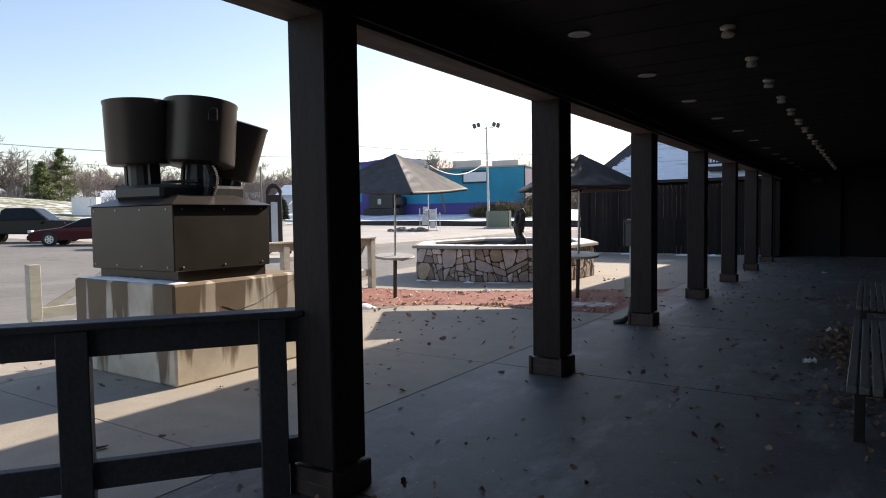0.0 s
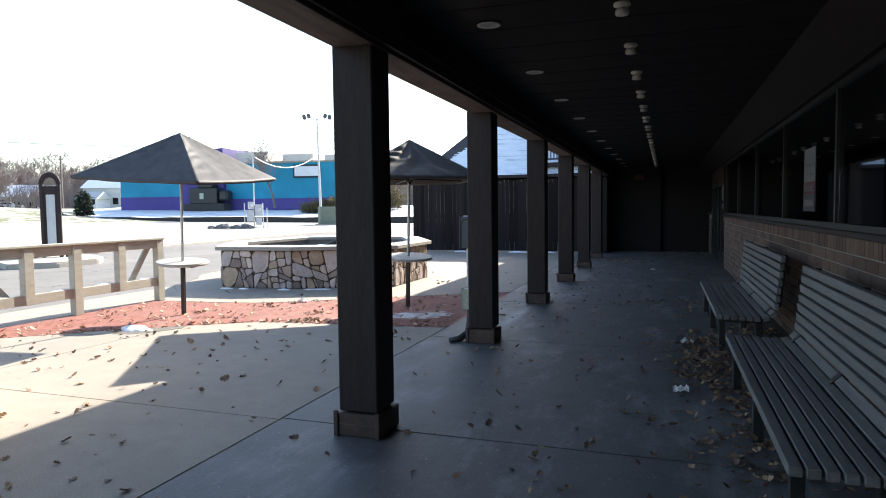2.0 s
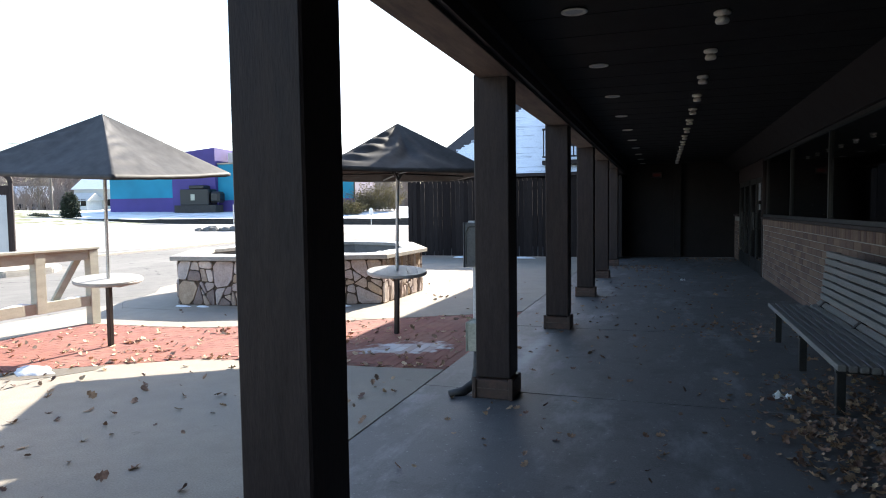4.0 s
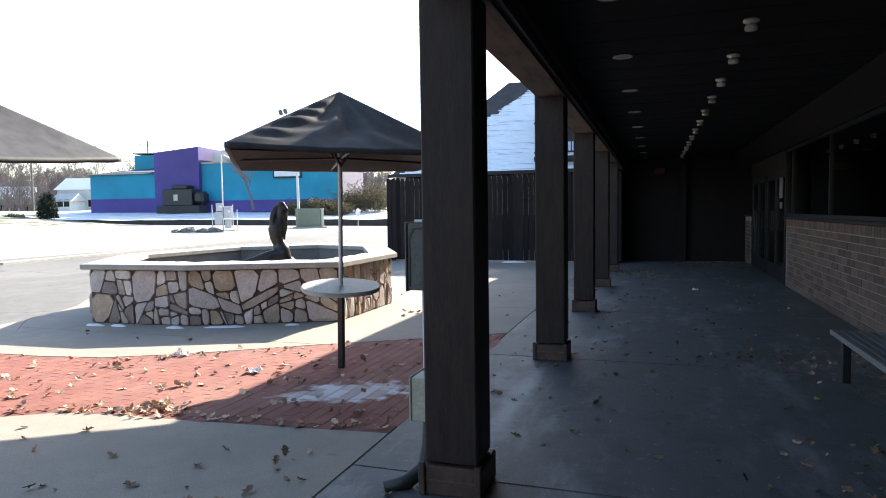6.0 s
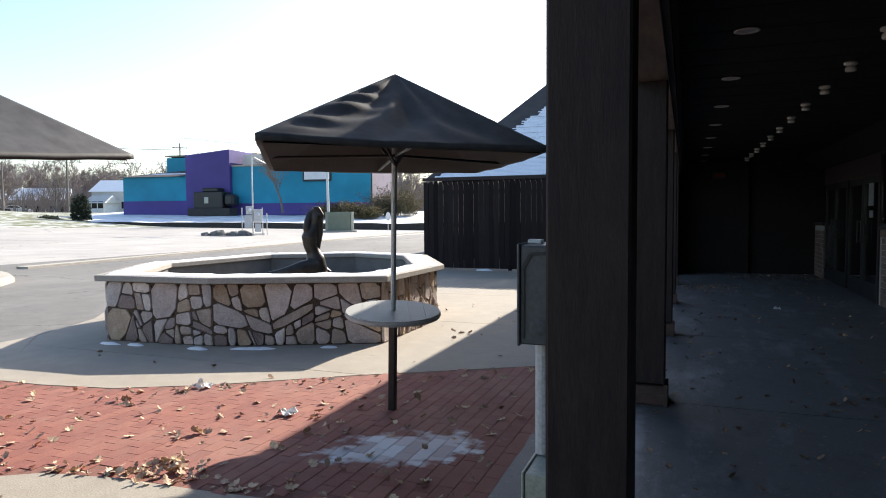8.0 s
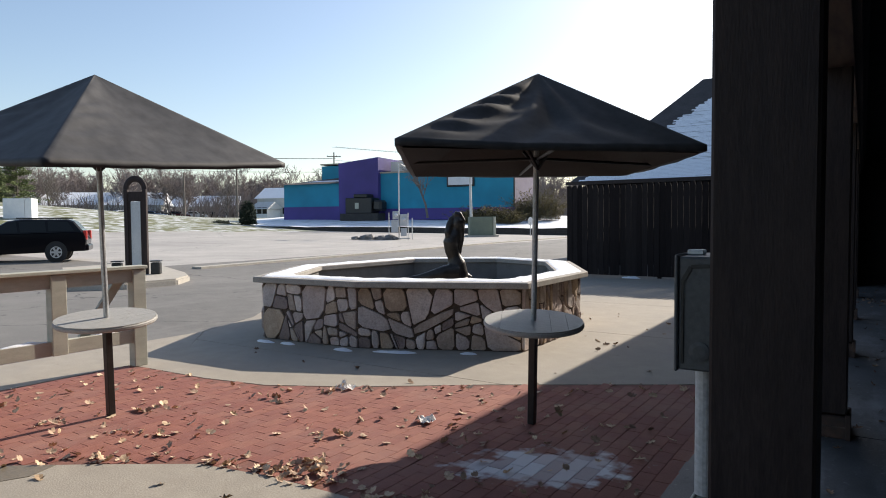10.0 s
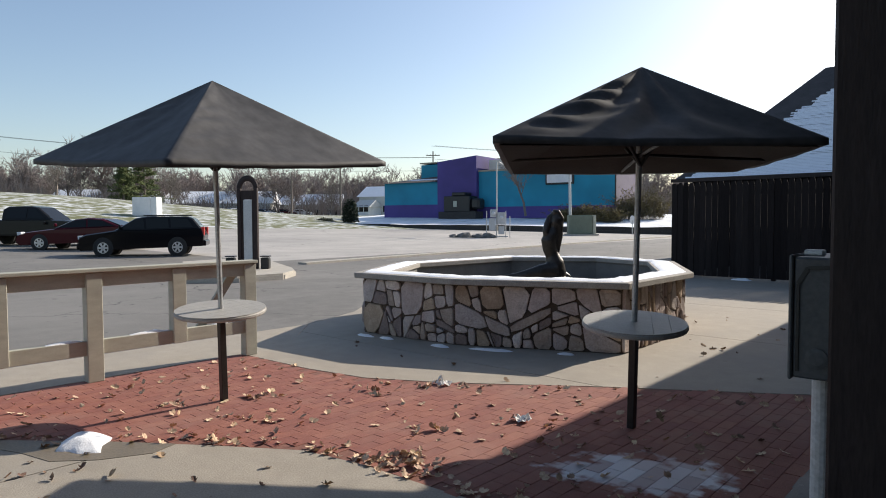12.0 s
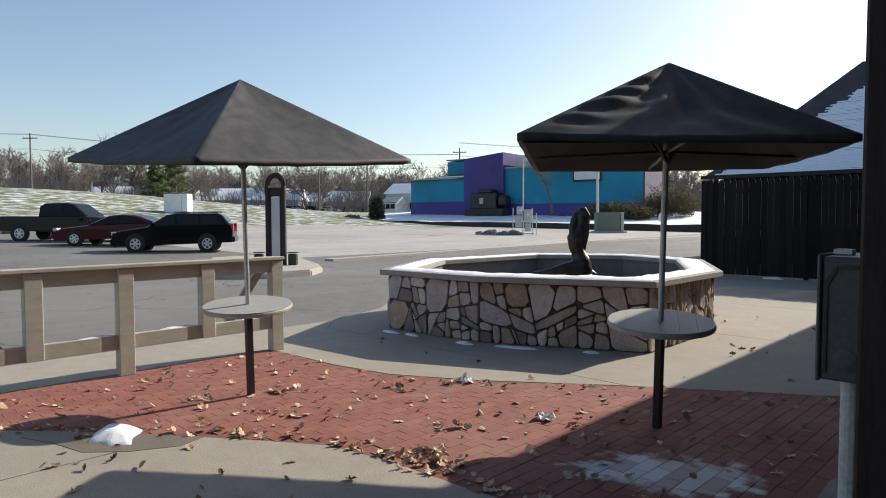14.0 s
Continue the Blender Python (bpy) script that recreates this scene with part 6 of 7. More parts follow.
V, Fc = branch_mesh(5, 8.6, 0.7, 4, (9, 6, 5, 4), 0.16, 0.014)
bt = thing("bare_tree", "bare young tree in front of teal wall", "tree", (-44.6, 68.2, 1.9))
ob = new("crown", mesh_from("crown", V, Fc, bark))
ob.parent = bt

woods = [branch_mesh(s, 10 + s % 3, 0.8, 4, (9, 6, 5, 3), 0.22, 0.045) for s in (21, 22, 23, 24)]
allV, allF, off = [], [], 0
rnd = random.Random(77)
spots = []
for i in range(210):
    t = i / 209
    # a belt from the far left round to behind the painted building
    ang = radians(78 - 74 * t + rnd.uniform(-1, 1))
    dist = rnd.uniform(135, 190)
    spots.append((-2 - dist * math.sin(ang), 7 + dist * math.cos(ang), rnd.uniform(0.75, 1.25)))
for x, y, s in spots:
    V, Fc = woods[rnd.randrange(4)]
    a = rnd.uniform(0, 6.28)
    R = np.array([[math.cos(a), -math.sin(a), 0], [math.sin(a), math.cos(a), 0], [0, 0, 1]])
    W = (V * s) @ R.T + np.array([x, y, ground_z(x, y) - 0.3 if x < -50 else 1.5])
    allV.append(W)
    allF += [tuple(int(k) + off for k in f) for f in Fc]
    off += len(V)
tagged(new("bare_woods", mesh_from("bare_woods", np.concatenate(allV), allF, twig_mat)), "belt of bare brown winter trees on the skyline", "trees", kind="stuff")

V, Fc = branch_mesh(31, 10.5, 0.85, 4, (9, 6, 5, 3), 0.26, 0.02)
for (x, y, s) in ((-112, 42, 0.75), (-116, 62, 0.8), (-104, 88, 0.8), (-46, 92, 0.85), (-24, 84, 0.8)):
    bt = thing("bare_tree", "bare winter tree with fine branching crown", "tree", (x, y, ground_z(x, y) if x < -60 else 2.6), rnd.uniform(0, 360), group="bare trees by the road")
    ob = new("crown", mesh_from("crown", V * s, Fc, bark))
    ob.parent = bt


def pine(x, y, h, seed):
    p = thing("pine_tree", "tall green pine tree with layered limbs", "tree", (x, y, ground_z(x, y)), group="pine trees on the bank")
    part("trunk", rodm((0, 0, 0), (0, 0, h * 0.97), 0.2, 0.03, seg=8), bark, p)
    rnd = random.Random(seed)
    V, Fc = [], []
    bm = bmesh.new()
    for k in range(64):
        z = h * (0.08 + 0.88 * k / 64)
        r = (h - z) * 0.44 * rnd.uniform(0.6, 1.2) + 0.2
        a = rnd.uniform(0, 6.28)
        tip = Vector((r * math.cos(a), r * math.sin(a), z + rnd.uniform(-0.1, 0.35) * r * 0.6))
        rod(bm, (0, 0, z), tip, 0.035, 0.01, seg=4, caps=False)
        for j in range(95):
            t = rnd.uniform(0.15, 1.05)
            c = Vector((0, 0, z)).lerp(tip, t) + Vector((rnd.gauss(0, 0.17), rnd.gauss(0, 0.17), rnd.gauss(0.03, 0.10)))
            for q in range(3):
                d = Vector((rnd.gauss(0, 1), rnd.gauss(0, 1), rnd.gauss(0.3, 0.6))).normalized() * rnd.uniform(0.14, 0.30)
                e = d.cross(Vector((rnd.random(), rnd.random(), rnd.random()))).normalized() * 0.045
                b = len(V)
                V += [tuple(c - e), tuple(c + e), tuple(c + d)]
                Fc.append((b, b + 1, b + 2))
    part("branchwork", bm, bark, p)
    ob = new("crown", mesh_from("crown", V, Fc, needle_mat))
    ob.parent = p


pine(-99.5, 49.8, 8.6, 4)
pine(-97.5, 46.0, 6.0, 9)


def shrub(name, loc, size, n, material, label, seed, twigs=True):
    s = thing(name, label, "shrub", loc)
    rnd = random.Random(seed)
    V, Fc = [], []
    for _ in range(n):
        while True:
            c = Vector((rnd.uniform(-1, 1), rnd.uniform(-1, 1), rnd.uniform(0, 1)))
            if c.x ** 2 + c.y ** 2 + (c.z * 0.95) ** 2 < 1 + 0.3 * noise.noise(c * 2 + Vector((seed, 0, 0))):
                break
        c = Vector((c.x * size[0], c.y * size[1], c.z * size[2]))
        d = Vector((rnd.gauss(0, 1), rnd.gauss(0, 1), rnd.gauss(0.5, 0.6))).normalized() * rnd.uniform(0.12, 0.28)
        e = d.cross(Vector((rnd.random(), rnd.random(), rnd.random()))).normalized() * rnd.uniform(0.04, 0.09)
        b = len(V)
        V += [tuple(c - e), tuple(c + e), tuple(c + d + e * 0.3), tuple(c + d - e * 0.3)]
        Fc.append((b, b + 1, b + 2, b + 3))
    ob = new("foliage", mesh_from("foliage", V, Fc, material))
    ob.parent = s
    bm = bmesh.new()
    for _ in range(14):
        rod(bm, (rnd.uniform(-0.3, 0.3) * size[0], rnd.uniform(-0.3, 0.3) * size[1], -0.2), (rnd.uniform(-0.8, 0.8) * size[0], rnd.uniform(-0.8, 0.8) * size[1], size[2] * rnd.uniform(0.5, 0.9)), 0.03, 0.01, seg=4)
    part("stems", bm, bark, s)
    return s


evergreen = surf("evergreen", (0.012, 0.02, 0.012), (0.03, 0.045, 0.022), 1.5, 0.9, 0.0, vary=0.4)
shrub("evergreen_shrub", (-60.5, 56.0, 1.3), (1.0, 1.0, 2.6), 2600, evergreen, "dark clipped evergreen shrub on the bank", 3)
shrub("low_shrub", (-63.5, 54.6, 1.0), (2.2, 0.9, 0.7), 1500, evergreen, "low dark spreading shrub on the bank", 5)


def brush(loc, size, stems, label, seed):
    """A straggling shrub: many thin arching stems with small dry leaves along them."""
    p = thing("brown_shrub", label, "shrub", loc)
    rnd = random.Random(seed)
    V, Fc, LV, LF = [], [], [], []
    for _ in range(stems):
        b0 = Vector((rnd.uniform(-0.8, 0.8) * size[0], rnd.uniform(-0.8, 0.8) * size[1], -0.2))
        top = (1 - 0.55 * abs(b0.x / size[0])) * size[2] * rnd.uniform(0.45, 1.1)
        lean_ = Vector((rnd.gauss(0, 0.35) + 0.3 * b0.x / size[0], rnd.gauss(0, 0.35), 1.0)) * top
        side = Vector((rnd.uniform(-1, 1), rnd.uniform(-1, 1), 0)).normalized() * 0.014
        pts = [b0 + lean_ * t + Vector((0, 0, -0.25 * top * t * t)) for t in (0, 0.35, 0.7, 1.0)]
        for q0, q1 in zip(pts, pts[1:]):
            b = len(V)
            V += [tuple(q0 - side), tuple(q0 + side), tuple(q1 + side * 0.7), tuple(q1 - side * 0.7)]
            Fc.append((b, b + 1, b + 2, b + 3))
        for _ in range(34):
            t = rnd.uniform(0.1, 1.0)
            c = b0 + lean_ * t + Vector((rnd.gauss(0, 0.09), rnd.gauss(0, 0.09), -0.25 * top * t * t))
            d = Vector((rnd.gauss(0, 1), rnd.gauss(0, 1), rnd.gauss(0.4, 0.6))).normalized() * rnd.uniform(0.09, 0.22)
            e = d.cross(Vector((rnd.random(), rnd.random(), rnd.random()))).normalized() * rnd.uniform(0.03, 0.06)
            b = len(LV)
            LV += [tuple(c - e), tuple(c + e), tuple(c + d)]
            LF.append((b, b + 1, b + 2))
    for name, v, f, m_ in (("stemwork", V, Fc, bark), ("foliage", LV, LF, shrub_mat)):
        ob = new(name, mesh_from(name, v, f, m_))
        ob.parent = p


brush((-36.0, 66.6, 1.4), (4.2, 1.4, 2.5), 620, "overgrown brown-green shrub against the building", 6)
brush((-32.6, 72.0, 1.7), (2.4, 1.8, 4.6), 420, "tall straggling brown-green shrub by the corner", 8)
V, Fc = [], []
rnd = random.Random(61)
for _ in range(17000):
    ang = radians(rnd.uniform(2, 80))
    dist = rnd.uniform(132, 196)
    x, y = -2 - dist * math.sin(ang), 7 + dist * math.cos(ang)
    z = ground_z(x, y) - 0.3 if x < -50 else 1.5
    h = rnd.uniform(2.0, 7.5) * (0.75 + 0.5 * noise.noise(Vector((ang * 14, 0, 3))))
    base, tip_ = Vector((x, y, z)), Vector((x + rnd.gauss(0, 0.8), y + rnd.gauss(0, 0.8), z + h))
    w = rnd.uniform(0.05, 0.11)
    for q0, q1, ww in ((base, tip_, w), (base.lerp(tip_, 0.35), tip_ + Vector((rnd.gauss(0, 0.9), rnd.gauss(0, 0.9), -0.15 * h)), w * 0.7), (base.lerp(tip_, 0.5), tip_ + Vector((rnd.gauss(0, 0.9), rnd.gauss(0, 0.9), 0.05 * h)), w * 0.6)):
        side = Vector((math.cos(ang), math.sin(ang), 0)) * ww
        b = len(V)
        V += [tuple(q0 - side), tuple(q0 + side), tuple(q1)]
        Fc.append((b, b + 1, b + 2))
tagged(new("bare_thicket", mesh_from("bare_thicket", V, Fc, twig_mat)), "bare brown brush filling in below the winter trees", "shrubs", kind="stuff")



# ---- snow, litter and leaves ----
snow_patch("snow_heap", [(-6.85, 8.25), (-7.02, 8.34), (-7.18, 8.50), (-7.02, 8.60), (-6.87, 8.62), (-6.74, 8.50), (-6.60, 8.44), (-6.70, 8.34)], 0.06, "small melting heap of white snow beside brick paving", 3)
bm = bmesh.new()
prism(bm, [(-7.30, 7.98), (-7.0, 8.10), (-6.70, 8.17), (-6.50, 8.38), (-6.36, 8.66), (-6.42, 8.84), (-6.83, 8.545), (-7.45, 8.035)], -0.05, 0.003)
part("damp_stain", bm, wet_concrete, pavement, "damp patch around melting snow")
for k, (x, y, a, b) in enumerate(((-8.55, 12.40, 0.16, 0.05), (-8.2, 12.44, 0.12, 0.05), (-7.35, 12.50, 0.14, 0.06), (-6.75, 12.72, 0.28, 0.07), (-6.0, 13.06, 0.1, 0.05))):
    ca, sa = math.cos(0.35 * (k > 2)), math.sin(0.35 * (k > 2))
    pts = [(x + a * math.cos(t) * ca - b * math.sin(t) * sa, y + a * math.cos(t) * sa + b * math.sin(t) * ca) for t in [2 * math.pi * i / 12 for i in range(12)]]
    snow_patch("snow_remnant", pts, 0.03, "small remnant of snow at the fountain foot", 10 + k)
for k, (x, y, a, b) in enumerate(((-5.4, 23.45, 0.35, 0.10), (-4.4, 23.42, 0.28, 0.1), (-7.4, 23.45, 0.25, 0.1))):
    pts = [(x + a * math.cos(t), y + b * math.sin(t)) for t in [2 * math.pi * i / 14 for i in range(14)]]
    snow_patch("snow_remnant", pts, 0.06, "small snow remnant along the fence foot", 20 + k)
snow_patch("plinth_snow", [(-6.56, 3.73), (-6.3, 3.71), (-5.6, 3.71), (-5.12, 3.72), (-5.0, 3.75), (-5.02, 3.92), (-5.12, 3.86), (-5.6, 3.86), (-6.35, 3.87), (-6.56, 3.90)], 0.03, "thin snow lying on the concrete block", 31, base=0.90)
for k, (y0, y1) in enumerate(((8.75, 9.05), (9.5, 9.9), (10.35, 10.6), (7.7, 8.1))):
    snow_patch("rail_snow", [(-8.685, y0), (-8.685, y1), (-8.635, y1), (-8.635, y0)], 0.025, "thin snow on the guard rail board", 41 + k, base=0.385)


def scatter(name, spots, label, seed, size=(0.022, 0.055), lift=0.0, material=leaf_mat):
    """Dry curled leaves lying about, joined as one litter."""
    rnd = random.Random(seed)
    V, Fc = [], []
    shape = [(0, -0.5), (0.22, -0.3), (0.16, -0.12), (0.42, 0.02), (0.22, 0.14), (0.28, 0.38), (0, 0.55), (-0.28, 0.38), (-0.22, 0.14), (-0.42, 0.02), (-0.16, -0.12), (-0.22, -0.3)]
    for x, y, z in spots:
        s = rnd.uniform(*size) * 1.25
        curl, a = rnd.uniform(0.15, 1.3), rnd.uniform(0, 6.28)
        tilt = Euler((rnd.gauss(0, 0.35), rnd.gauss(0, 0.35), a)).to_matrix()
        fold = rnd.uniform(-0.9, 0.9)
        b = len(V)
        pts = []
        for u, v in shape + [(0, 0)]:
            w = curl * (u * u + 0.6 * v * v) + 0.12 * math.sin(5 * u + fold * 4) + fold * 0.25 * u
            pts.append(tilt @ Vector((u * s, v * s, w * s)))
        low = min(p_.z for p_ in pts)
        V += [(x + p_.x, y + p_.y, z + p_.z - low + 0.002 + lift * rnd.random()) for p_ in pts]
        Fc += [(b + 12, b + i, b + (i + 1) % 12) for i in range(12)]
    return tagged(new(name, mesh_from(name, V, Fc, material)), label, "leaves", kind="stuff")


def inside(x, y, poly):
    c = False
    for (x0, y0), (x1, y1) in zip(poly, poly[1:] + poly[:1]):
        if (y0 > y) != (y1 > y) and x < (x1 - x0) * (y - y0) / (y1 - y0) + x0:
            c = not c
    return c


rnd = random.Random(5)
spots = []
while len(spots) < 330:
    x, y = rnd.uniform(-8.6, -3.2), rnd.uniform(7.2, 13)
    if inside(x, y, RED):
        spots.append((x, y, 0.0))
for i in range(130):
    k = rnd.randrange(len(RED_NEAR) - 1)
    t = rnd.random()
    (x0, y0), (x1, y1) = RED_NEAR[k], RED_NEAR[k + 1]
    spots.append((x0 + (x1 - x0) * t + rnd.gauss(0, 0.05), y0 + (y1 - y0) * t + abs(rnd.gauss(0, 0.10)), 0.0))
for i in range(46):
    spots.append((-5.05 + rnd.gauss(0, 0.12), 9.62 + rnd.gauss(0, 0.10), 0.0))
for i in range(26):
    cx, cy = rnd.uniform(-7.6, -4.9), rnd.uniform(9.2, 11.6)
    if inside(cx, cy, RED):
        spots += [(cx + rnd.gauss(0, 0.07), cy + rnd.gauss(0, 0.05), 0.0) for _ in range(rnd.randrange(3, 8))]
scatter("paving_leaves", spots, "dry brown leaves scattered over red brick paving", 6, size=(0.022, 0.066), material=sunlit_leaf)
spots = [(rnd.uniform(-8.3, -3.2), rnd.uniform(3.5, 9.2), 0.0) for _ in range(260)]
spots = [p_ for p_ in spots if not inside(p_[0], p_[1], RED) and not (-6.65 < p_[0] < -4.9 and 3.6 < p_[1] < 5.3)]
spots += [(rnd.uniform(-8.4, -3.4), rnd.uniform(11.2, 17), 0.0) for _ in range(60)]
spots = [p_ for p_ in spots if not inside(p_[0], p_[1], F_OUT)]
spots += [(rnd.uniform(-7.5, -3.4), rnd.uniform(0.6, 3.5), 0.0) for _ in range(40)]
scatter("plaza_leaves", spots, "dry leaves scattered over pale concrete plaza", 7, size=(0.025, 0.068))
spots = [(rnd.uniform(-3.0, 0.2), rnd.uniform(0.8, 23), 0.0) for _ in range(620)]
spots += [(rnd.gauss(-0.8, 0.9), rnd.uniform(3.5, 9), 0.0) for _ in range(50)]
scatter("walk_leaves", spots, "dry leaves strewn over the shaded concrete walk", 8)
spots = []
for cx, cy, sx_, sy_, n in ((-0.05, 9.2, 0.28, 0.55, 330), (0.1, 7.9, 0.25, 0.5, 330), (0.15, 6.4, 0.25, 0.6, 330), (0.4, 10.5, 0.15, 0.9, 160), (0.35, 12.3, 0.12, 0.5, 70), (-0.25, 8.3, 0.15, 0.4, 120), (-1.9, 20.6, 0.35, 0.4, 120), (-0.3, 23.4, 0.5, 0.35, 110), (-0.5, 12.4, 0.35, 0.3, 70)):
    for _ in range(n):
        dx, dy = rnd.gauss(0, sx_), rnd.gauss(0, sy_)
        h = 0.05 * math.exp(-(dx / sx_) ** 2 - (dy / sy_) ** 2) * rnd.random()
        if cx + dx < 0.66:
            spots.append((cx + dx, cy + dy, h))
scatter("leaf_drift", spots, "drift of dry brown leaves under the benches", 9, size=(0.028, 0.055))


def paper_scrap(x, y, s, seed, label):
    rnd = random.Random(seed)
    bm = bmesh.new()
    n = 6
    g = [[bm.verts.new((x + (i / n - 0.5) * s, y + (j / n - 0.5) * s * 0.7, 0.004 + abs(noise.noise(Vector((i * 0.7, j * 0.7, seed)))) * s * 0.7)) for j in range(n + 1)] for i in range(n + 1)]
    for i in range(n):
        for j in range(n):
            if rnd.random() > 0.08:
                bm.faces.new((g[i][j], g[i + 1][j], g[i + 1][j + 1], g[i][j + 1]))
    solid("paper_scrap", bm, paper_mat, label, "litter")


paper_scrap(-0.36, 9.42, 0.13, 1, "crumpled white paper scrap beside leaf drift")
paper_scrap(-0.44, 7.45, 0.12, 2, "crumpled white paper scrap on the walk")
paper_scrap(-6.13, 11.18, 0.16, 3, "torn white paper scrap at paving edge")
paper_scrap(-4.98, 10.75, 0.14, 4, "crumpled white paper scrap on red paving")
paper_scrap(-0.95, 17.9, 0.10, 5, "small white paper scrap on dark walk")

# ---- poster in the window, exit sign ----
dull_paper = surf("dull_grey_paper", (0.16, 0.165, 0.17), (0.22, 0.225, 0.23), 8, 0.8, 0.1)
po = thing("window_poster", "white and red poster taped inside the window", "poster", (WX + 0.021, 9.32, 1.40))
po.matrix_world = swing @ po.matrix_basis
part("sheet", boxm(0, 0.003, -0.26, 0.26, 0.0, 0.62), dull_paper, po)
part("red_band", boxm(-0.002, -0.0002, -0.26, 0.26, 0.17, 0.29), surf("dull_red_print", (0.10, 0.028, 0.026), (0.14, 0.04, 0.036), 6, 0.7, 0.0), po, "red band with white lettering")
part("dark_band", boxm(-0.002, -0.0002, -0.26, 0.26, 0.0, 0.168), surf("dark_blue_print", (0.01, 0.012, 0.02), (0.015, 0.018, 0.03), 5, 0.5, 0.0), po)
part("print_bar", boxm(-0.002, -0.0002, -0.22, 0.22, 0.44, 0.47), box_grey, po)
part("print_bar", boxm(-0.002, -0.0002, -0.2, -0.02, 0.35, 0.37), box_grey, po)


def lettering(text, parent, loc, size, material, rot):
    cu = bpy.data.curves.new("lettering", "FONT")
    cu.body, cu.size, cu.align_x, cu.extrude = text, size, "CENTER", 0.0008
    cu.materials.append(material)
    ob = new("lettering", cu)
    ob.parent = parent
    ob.matrix_basis = Matrix.Translation(loc) @ Euler([radians(a) for a in rot]).to_matrix().to_4x4()
    return ob


lettering("AVAILABLE", po, (-0.0042, 0, 0.195), 0.095, dull_paper, (90, 0, -90))
part("print_bar", boxm(-0.004, -0.0022, -0.2, 0.2, 0.05, 0.11), dull_paper, po)
dp = thing("door_notice", "white paper notice inside the shop door", "notice", (WX + 0.022, 19.62, 1.50))
dp.matrix_world = swing @ dp.matrix_basis
part("sheet", boxm(0, 0.003, -0.16, 0.16, 0.1, 0.52), dull_paper, dp)
part("lower_sheet", boxm(0, 0.003, -0.13, 0.1, -0.1, 0.02), dull_paper, dp)
ex = thing("exit_sign", "small red exit sign below the ceiling", "sign", (-1.40, 24.55, 2.36))
ex.matrix_world = swing @ ex.matrix_basis
part("case", boxm(-0.15, 0.15, -0.05, 0.04, 0, 0.17, bevel=0.008), steel_dark, ex)
red_glow = bpy.data.materials.new("exit_red")
red_glow.use_nodes = True
rg_ = red_glow.node_tree.nodes["Principled BSDF"]
rg_.inputs["Base Color"].default_value = (0.05, 0.004, 0.003, 1)
rg_.inputs["Emission Color"].default_value = (1, 0.05, 0.02, 1)
rg_.inputs["Emission Strength"].default_value = 0.002
part("face", boxm(-0.10, 0.10, -0.053, -0.0505, 0.05, 0.12), red_glow, ex, "dim red face")


# ---- pieces: bricks ----
def piece_mesh(name, w, h, d, bevel, material):
    """A block in the yz plane, its face towards -x."""
    bm = bmesh.new()
    b = bevel
    back = [bm.verts.new((d, y, z)) for y, z in ((0, 0), (w, 0), (w, h), (0, h))]
    mid = [bm.verts.new((b, y, z)) for y, z in ((0, 0), (w, 0), (w, h), (0, h))]
    face = [bm.verts.new((0, y, z)) for y, z in ((b, b), (w - b, b), (w - b, h - b), (b, h - b))]
    for r0, r1 in ((back, mid), (mid, face)):
        for i in range(4):
            bm.faces.new((r0[i], r0[(i + 1) % 4], r1[(i + 1) % 4], r1[i]))
    bm.faces.new(face)
    return put(name, bm, material)


brick_me = piece_mesh("brick", 0.290, 0.0865, 0.05, 0.004, brick_mat)
half_me = piece_mesh("brick", 0.140, 0.0865, 0.05, 0.004, brick_mat)
row_me = piece_mesh("brick", 0.090, 0.118, 0.05, 0.004, brick_mat)
rnd = random.Random(99)
jobs = []


def brick_run(x, y0, y1, z0, courses):
    for c in range(courses):
        y = y0
        if c % 2:
            jobs.append((half_me, x, y, z0 + c * 0.0985))
            y += 0.1505
        while y + 0.29 <= y1 + 0.002:
            jobs.append((brick_me, x, y, z0 + c * 0.0985))
            y += 0.3005
        if y + 0.14 <= y1 + 0.002:
            jobs.append((half_me, x, y, z0 + c * 0.0985))


brick_run(WX, 5.456, 18.96, 0.006, 11)
brick_run(WX - 0.15, 1.85, 5.452, 0.006, 28)
brick_run(WX, 23.5, 24.6, 0.006, 11)
y = 5.456
while y < 18.86:
    jobs.append((row_me, WX - 0.004, y, 1.0915))
    y += 0.1005
jobs.sort(key=lambda j: abs(j[2] - 6.6))
single = jobs[:300]
for me, x, y, z in single:
    ob = new("brick", me)
    ob.parent = wall
    ob.matrix_basis = Matrix.Translation((x + rnd.uniform(-0.002, 0.002), y, z))
V, Fc = [], []
for me, x, y, z in jobs[300:]:
    b = len(V)
    dx = rnd.uniform(-0.002, 0.002)
    V += [(v.co.x + x + dx, v.co.y + y, v.co.z + z) for v in me.vertices]
    Fc += [tuple(b + i for i in p_.vertices) for p_ in me.polygons]
ob = new("brickwork", mesh_from("brickwork", V, Fc, brick_mat))
ob.parent = wall
tagged(ob, kind="stuff")

# ---- pieces: red pavers, running bond along the walk ----


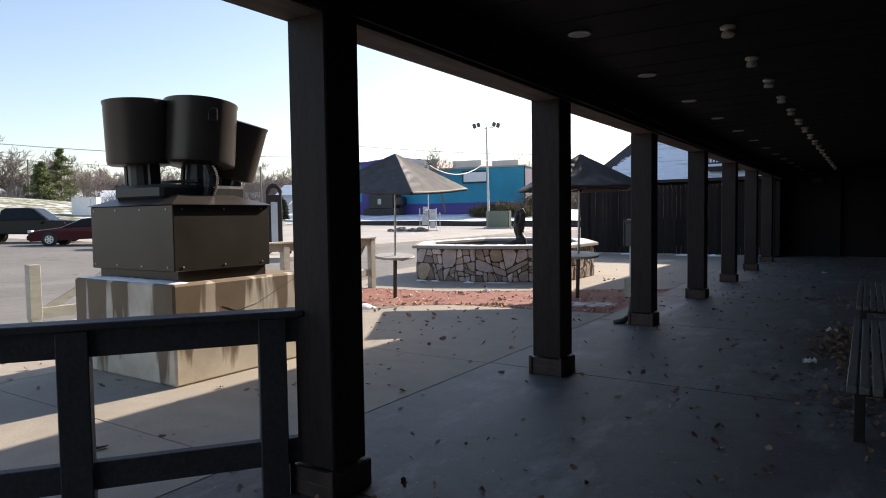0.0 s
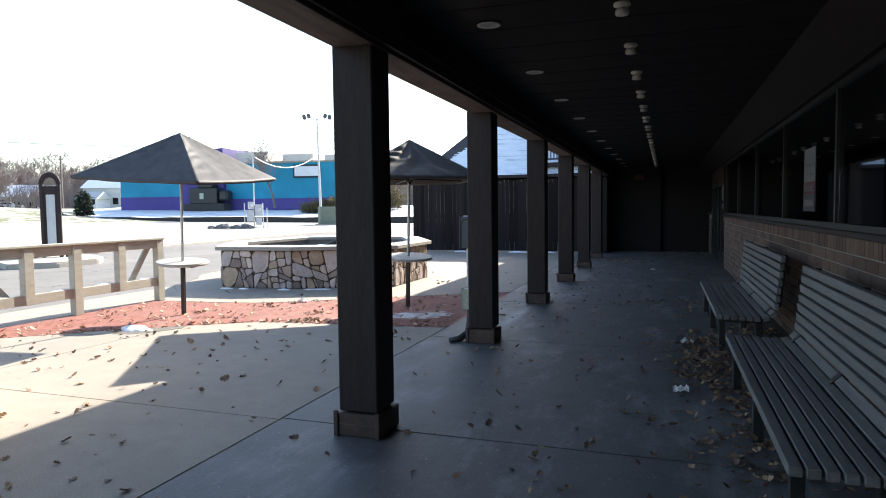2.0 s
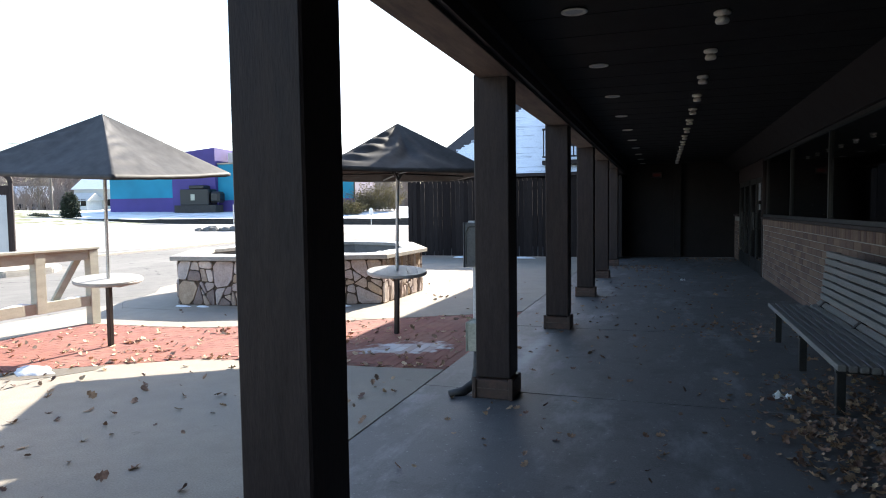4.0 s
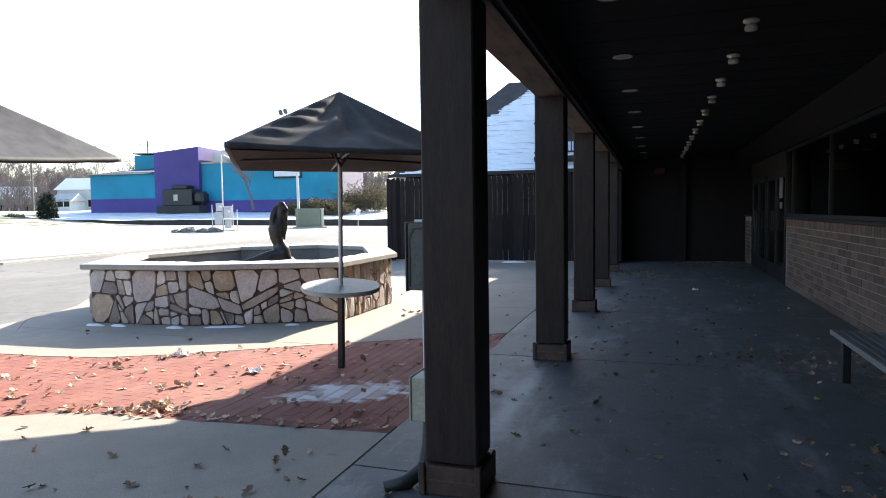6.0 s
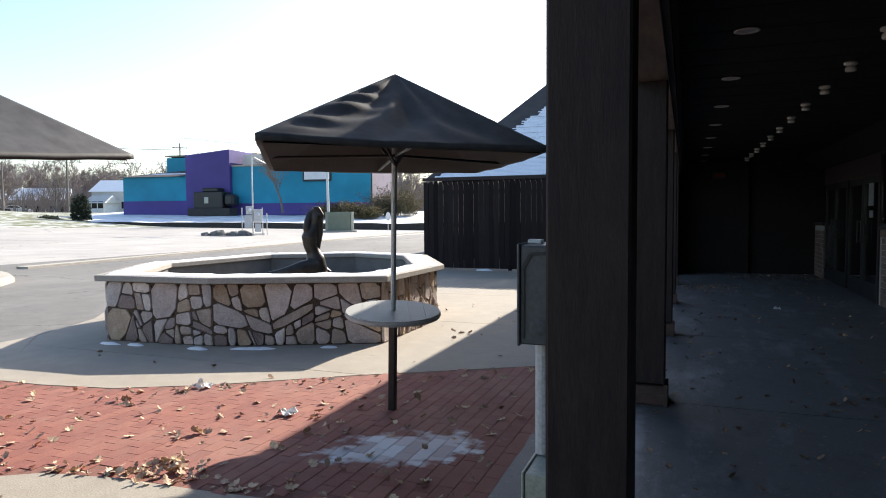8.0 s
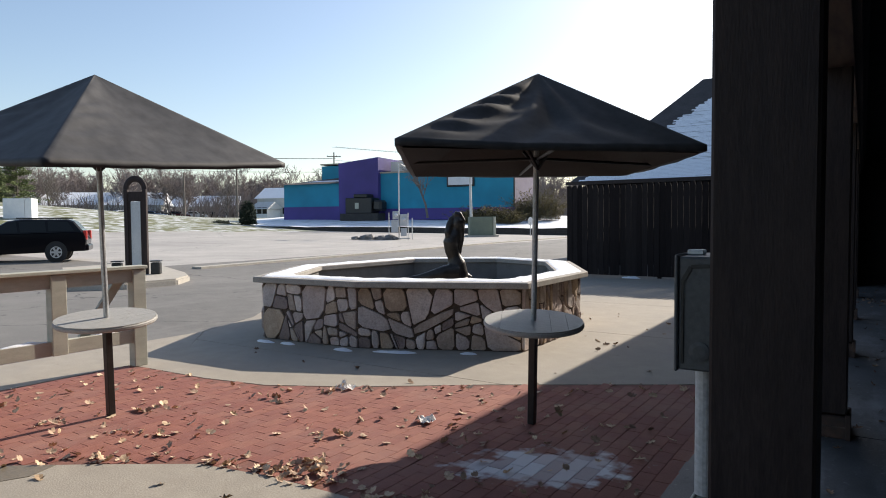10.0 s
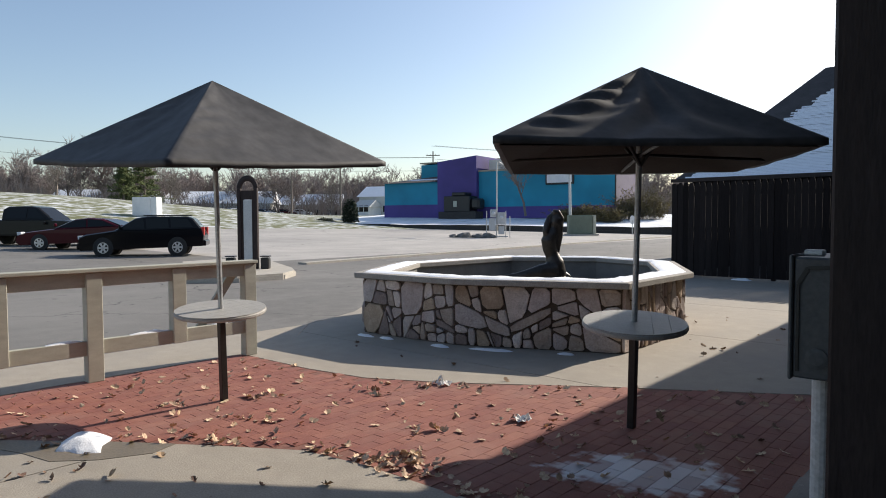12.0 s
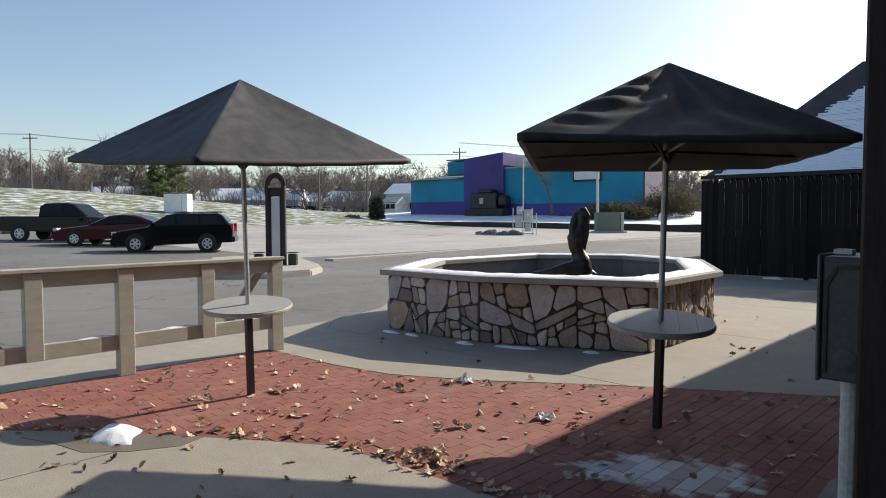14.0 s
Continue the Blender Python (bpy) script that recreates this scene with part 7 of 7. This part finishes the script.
def paver_mesh(material):
    bm = bmesh.new()
    w, l, b = 0.0992, 0.2007, 0.0018
    lo = [bm.verts.new(v) for v in ((0, 0, -0.03), (w, 0, -0.03), (w, l, -0.03), (0, l, -0.03))]
    mid = [bm.verts.new(v) for v in ((0, 0, -b), (w, 0, -b), (w, l, -b), (0, l, -b))]
    top = [bm.verts.new(v) for v in ((b, b, 0), (w - b, b, 0), (w - b, l - b, 0), (b, l - b, 0))]
    for r0, r1 in ((lo, mid), (mid, top)):
        for i in range(4):
            bm.faces.new((r0[i], r0[(i + 1) % 4], r1[(i + 1) % 4], r1[i]))
    bm.faces.new(top)
    return put("paver", bm, material)


dusted_mat = paver_mat.copy()
dusted_mat.name = "snow_dusted_paver"
n, l = dusted_mat.node_tree.nodes, dusted_mat.node_tree.links
shader = n["Principled BSDF"]
old = shader.inputs["Base Color"].links[0].from_socket
geo, mapn = n.new("ShaderNodeNewGeometry"), n.new("ShaderNodeMapping")
mapn.vector_type = "TEXTURE"
mapn.inputs["Location"].default_value = (-3.87, 10.42, 0)
mapn.inputs["Rotation"].default_value = (0, 0, radians(33))
mapn.inputs["Scale"].default_value = (0.62, 0.36, 1)
l.new(geo.outputs["Position"], mapn.inputs["Vector"])
dist = n.new("ShaderNodeVectorMath")
dist.operation = "LENGTH"
l.new(mapn.outputs[0], dist.inputs[0])
dust = n.new("ShaderNodeTexNoise")
dust.inputs["Scale"].default_value, dust.inputs["Detail"].default_value = 7, 6
l.new(geo.outputs["Position"], dust.inputs["Vector"])
both = n.new("ShaderNodeMath")
both.operation = "MULTIPLY_ADD"
both.inputs[1].default_value = 1.6
l.new(dust.outputs[0], both.inputs[0])
l.new(dist.outputs["Value"], both.inputs[2])
cover = n.new("ShaderNodeMapRange")
cover.inputs["From Min"].default_value, cover.inputs["From Max"].default_value = 1.68, 1.42
cover.inputs["To Max"].default_value = 0.9
l.new(both.outputs[0], cover.inputs["Value"])
blend = n.new("ShaderNodeMix")
blend.data_type = "RGBA"
each = n.new("ShaderNodeObjectInfo")
part_cover = n.new("ShaderNodeMapRange")
part_cover.inputs["To Min"].default_value, part_cover.inputs["To Max"].default_value = 0.45, 1.0
l.new(each.outputs["Random"], part_cover.inputs["Value"])
share = n.new("ShaderNodeMath")
share.operation = "MULTIPLY"
l.new(cover.outputs[0], share.inputs[0])
l.new(part_cover.outputs[0], share.inputs[1])
l.new(share.outputs[0], blend.inputs[0])
l.new(old, blend.inputs[6])
blend.inputs[7].default_value = (0.86, 0.87, 0.89, 1)
l.new(blend.outputs[2], shader.inputs["Base Color"])
paver_me, dusted_me = paver_mesh(paver_mat), paver_mesh(dusted_mat)
singles, rest = [], []
for i in range(56):
    x = -8.72 + i * 0.1012
    j = -1
    yy = 6.9 + (0.1015 if i % 2 else 0.0)
    while yy < 13.2:
        if inside(x + 0.05, yy + 0.1, RED) and inside(x + 0.05, yy + 0.03, RED) and inside(x + 0.05, yy + 0.17, RED):
            u = (x + 0.05 + 3.87) * 0.84 + (yy + 0.1 - 10.42) * 0.54
            v = -(x + 0.05 + 3.87) * 0.54 + (yy + 0.1 - 10.42) * 0.84
            white = (u / 0.85) ** 2 + (v / 0.55) ** 2 < 1
            (singles if x > -5.0 and yy < 11.3 and len(singles) < 300 or white else rest).append((x, yy, white))
        yy += 0.203
rnd = random.Random(17)
for x, yy, white in singles:
    ob = new("paver", dusted_me if white else paver_me)
    ob.parent = pavement
    ob.matrix_basis = Matrix.LocRotScale((x, yy, rnd.uniform(-0.0012, 0.0006)), Euler((rnd.gauss(0, 0.003), rnd.gauss(0, 0.004), rnd.gauss(0, 0.004))), None)
V, Fc = [], []
for x, yy, white in rest:
    b = len(V)
    tx_, ty_, dz = rnd.gauss(0, 0.002), rnd.gauss(0, 0.0015), rnd.uniform(-0.0005, 0.0004)
    V += [(v.co.x + x, v.co.y + yy, v.co.z + dz + tx_ * v.co.x + ty_ * v.co.y) for v in paver_me.vertices]
    Fc += [tuple(b + i for i in p_.vertices) for p_ in paver_me.polygons]
ob = new("paver_field", mesh_from("paver_field", V, Fc, paver_mat))
ob.parent = pavement
tagged(ob, kind="stuff")
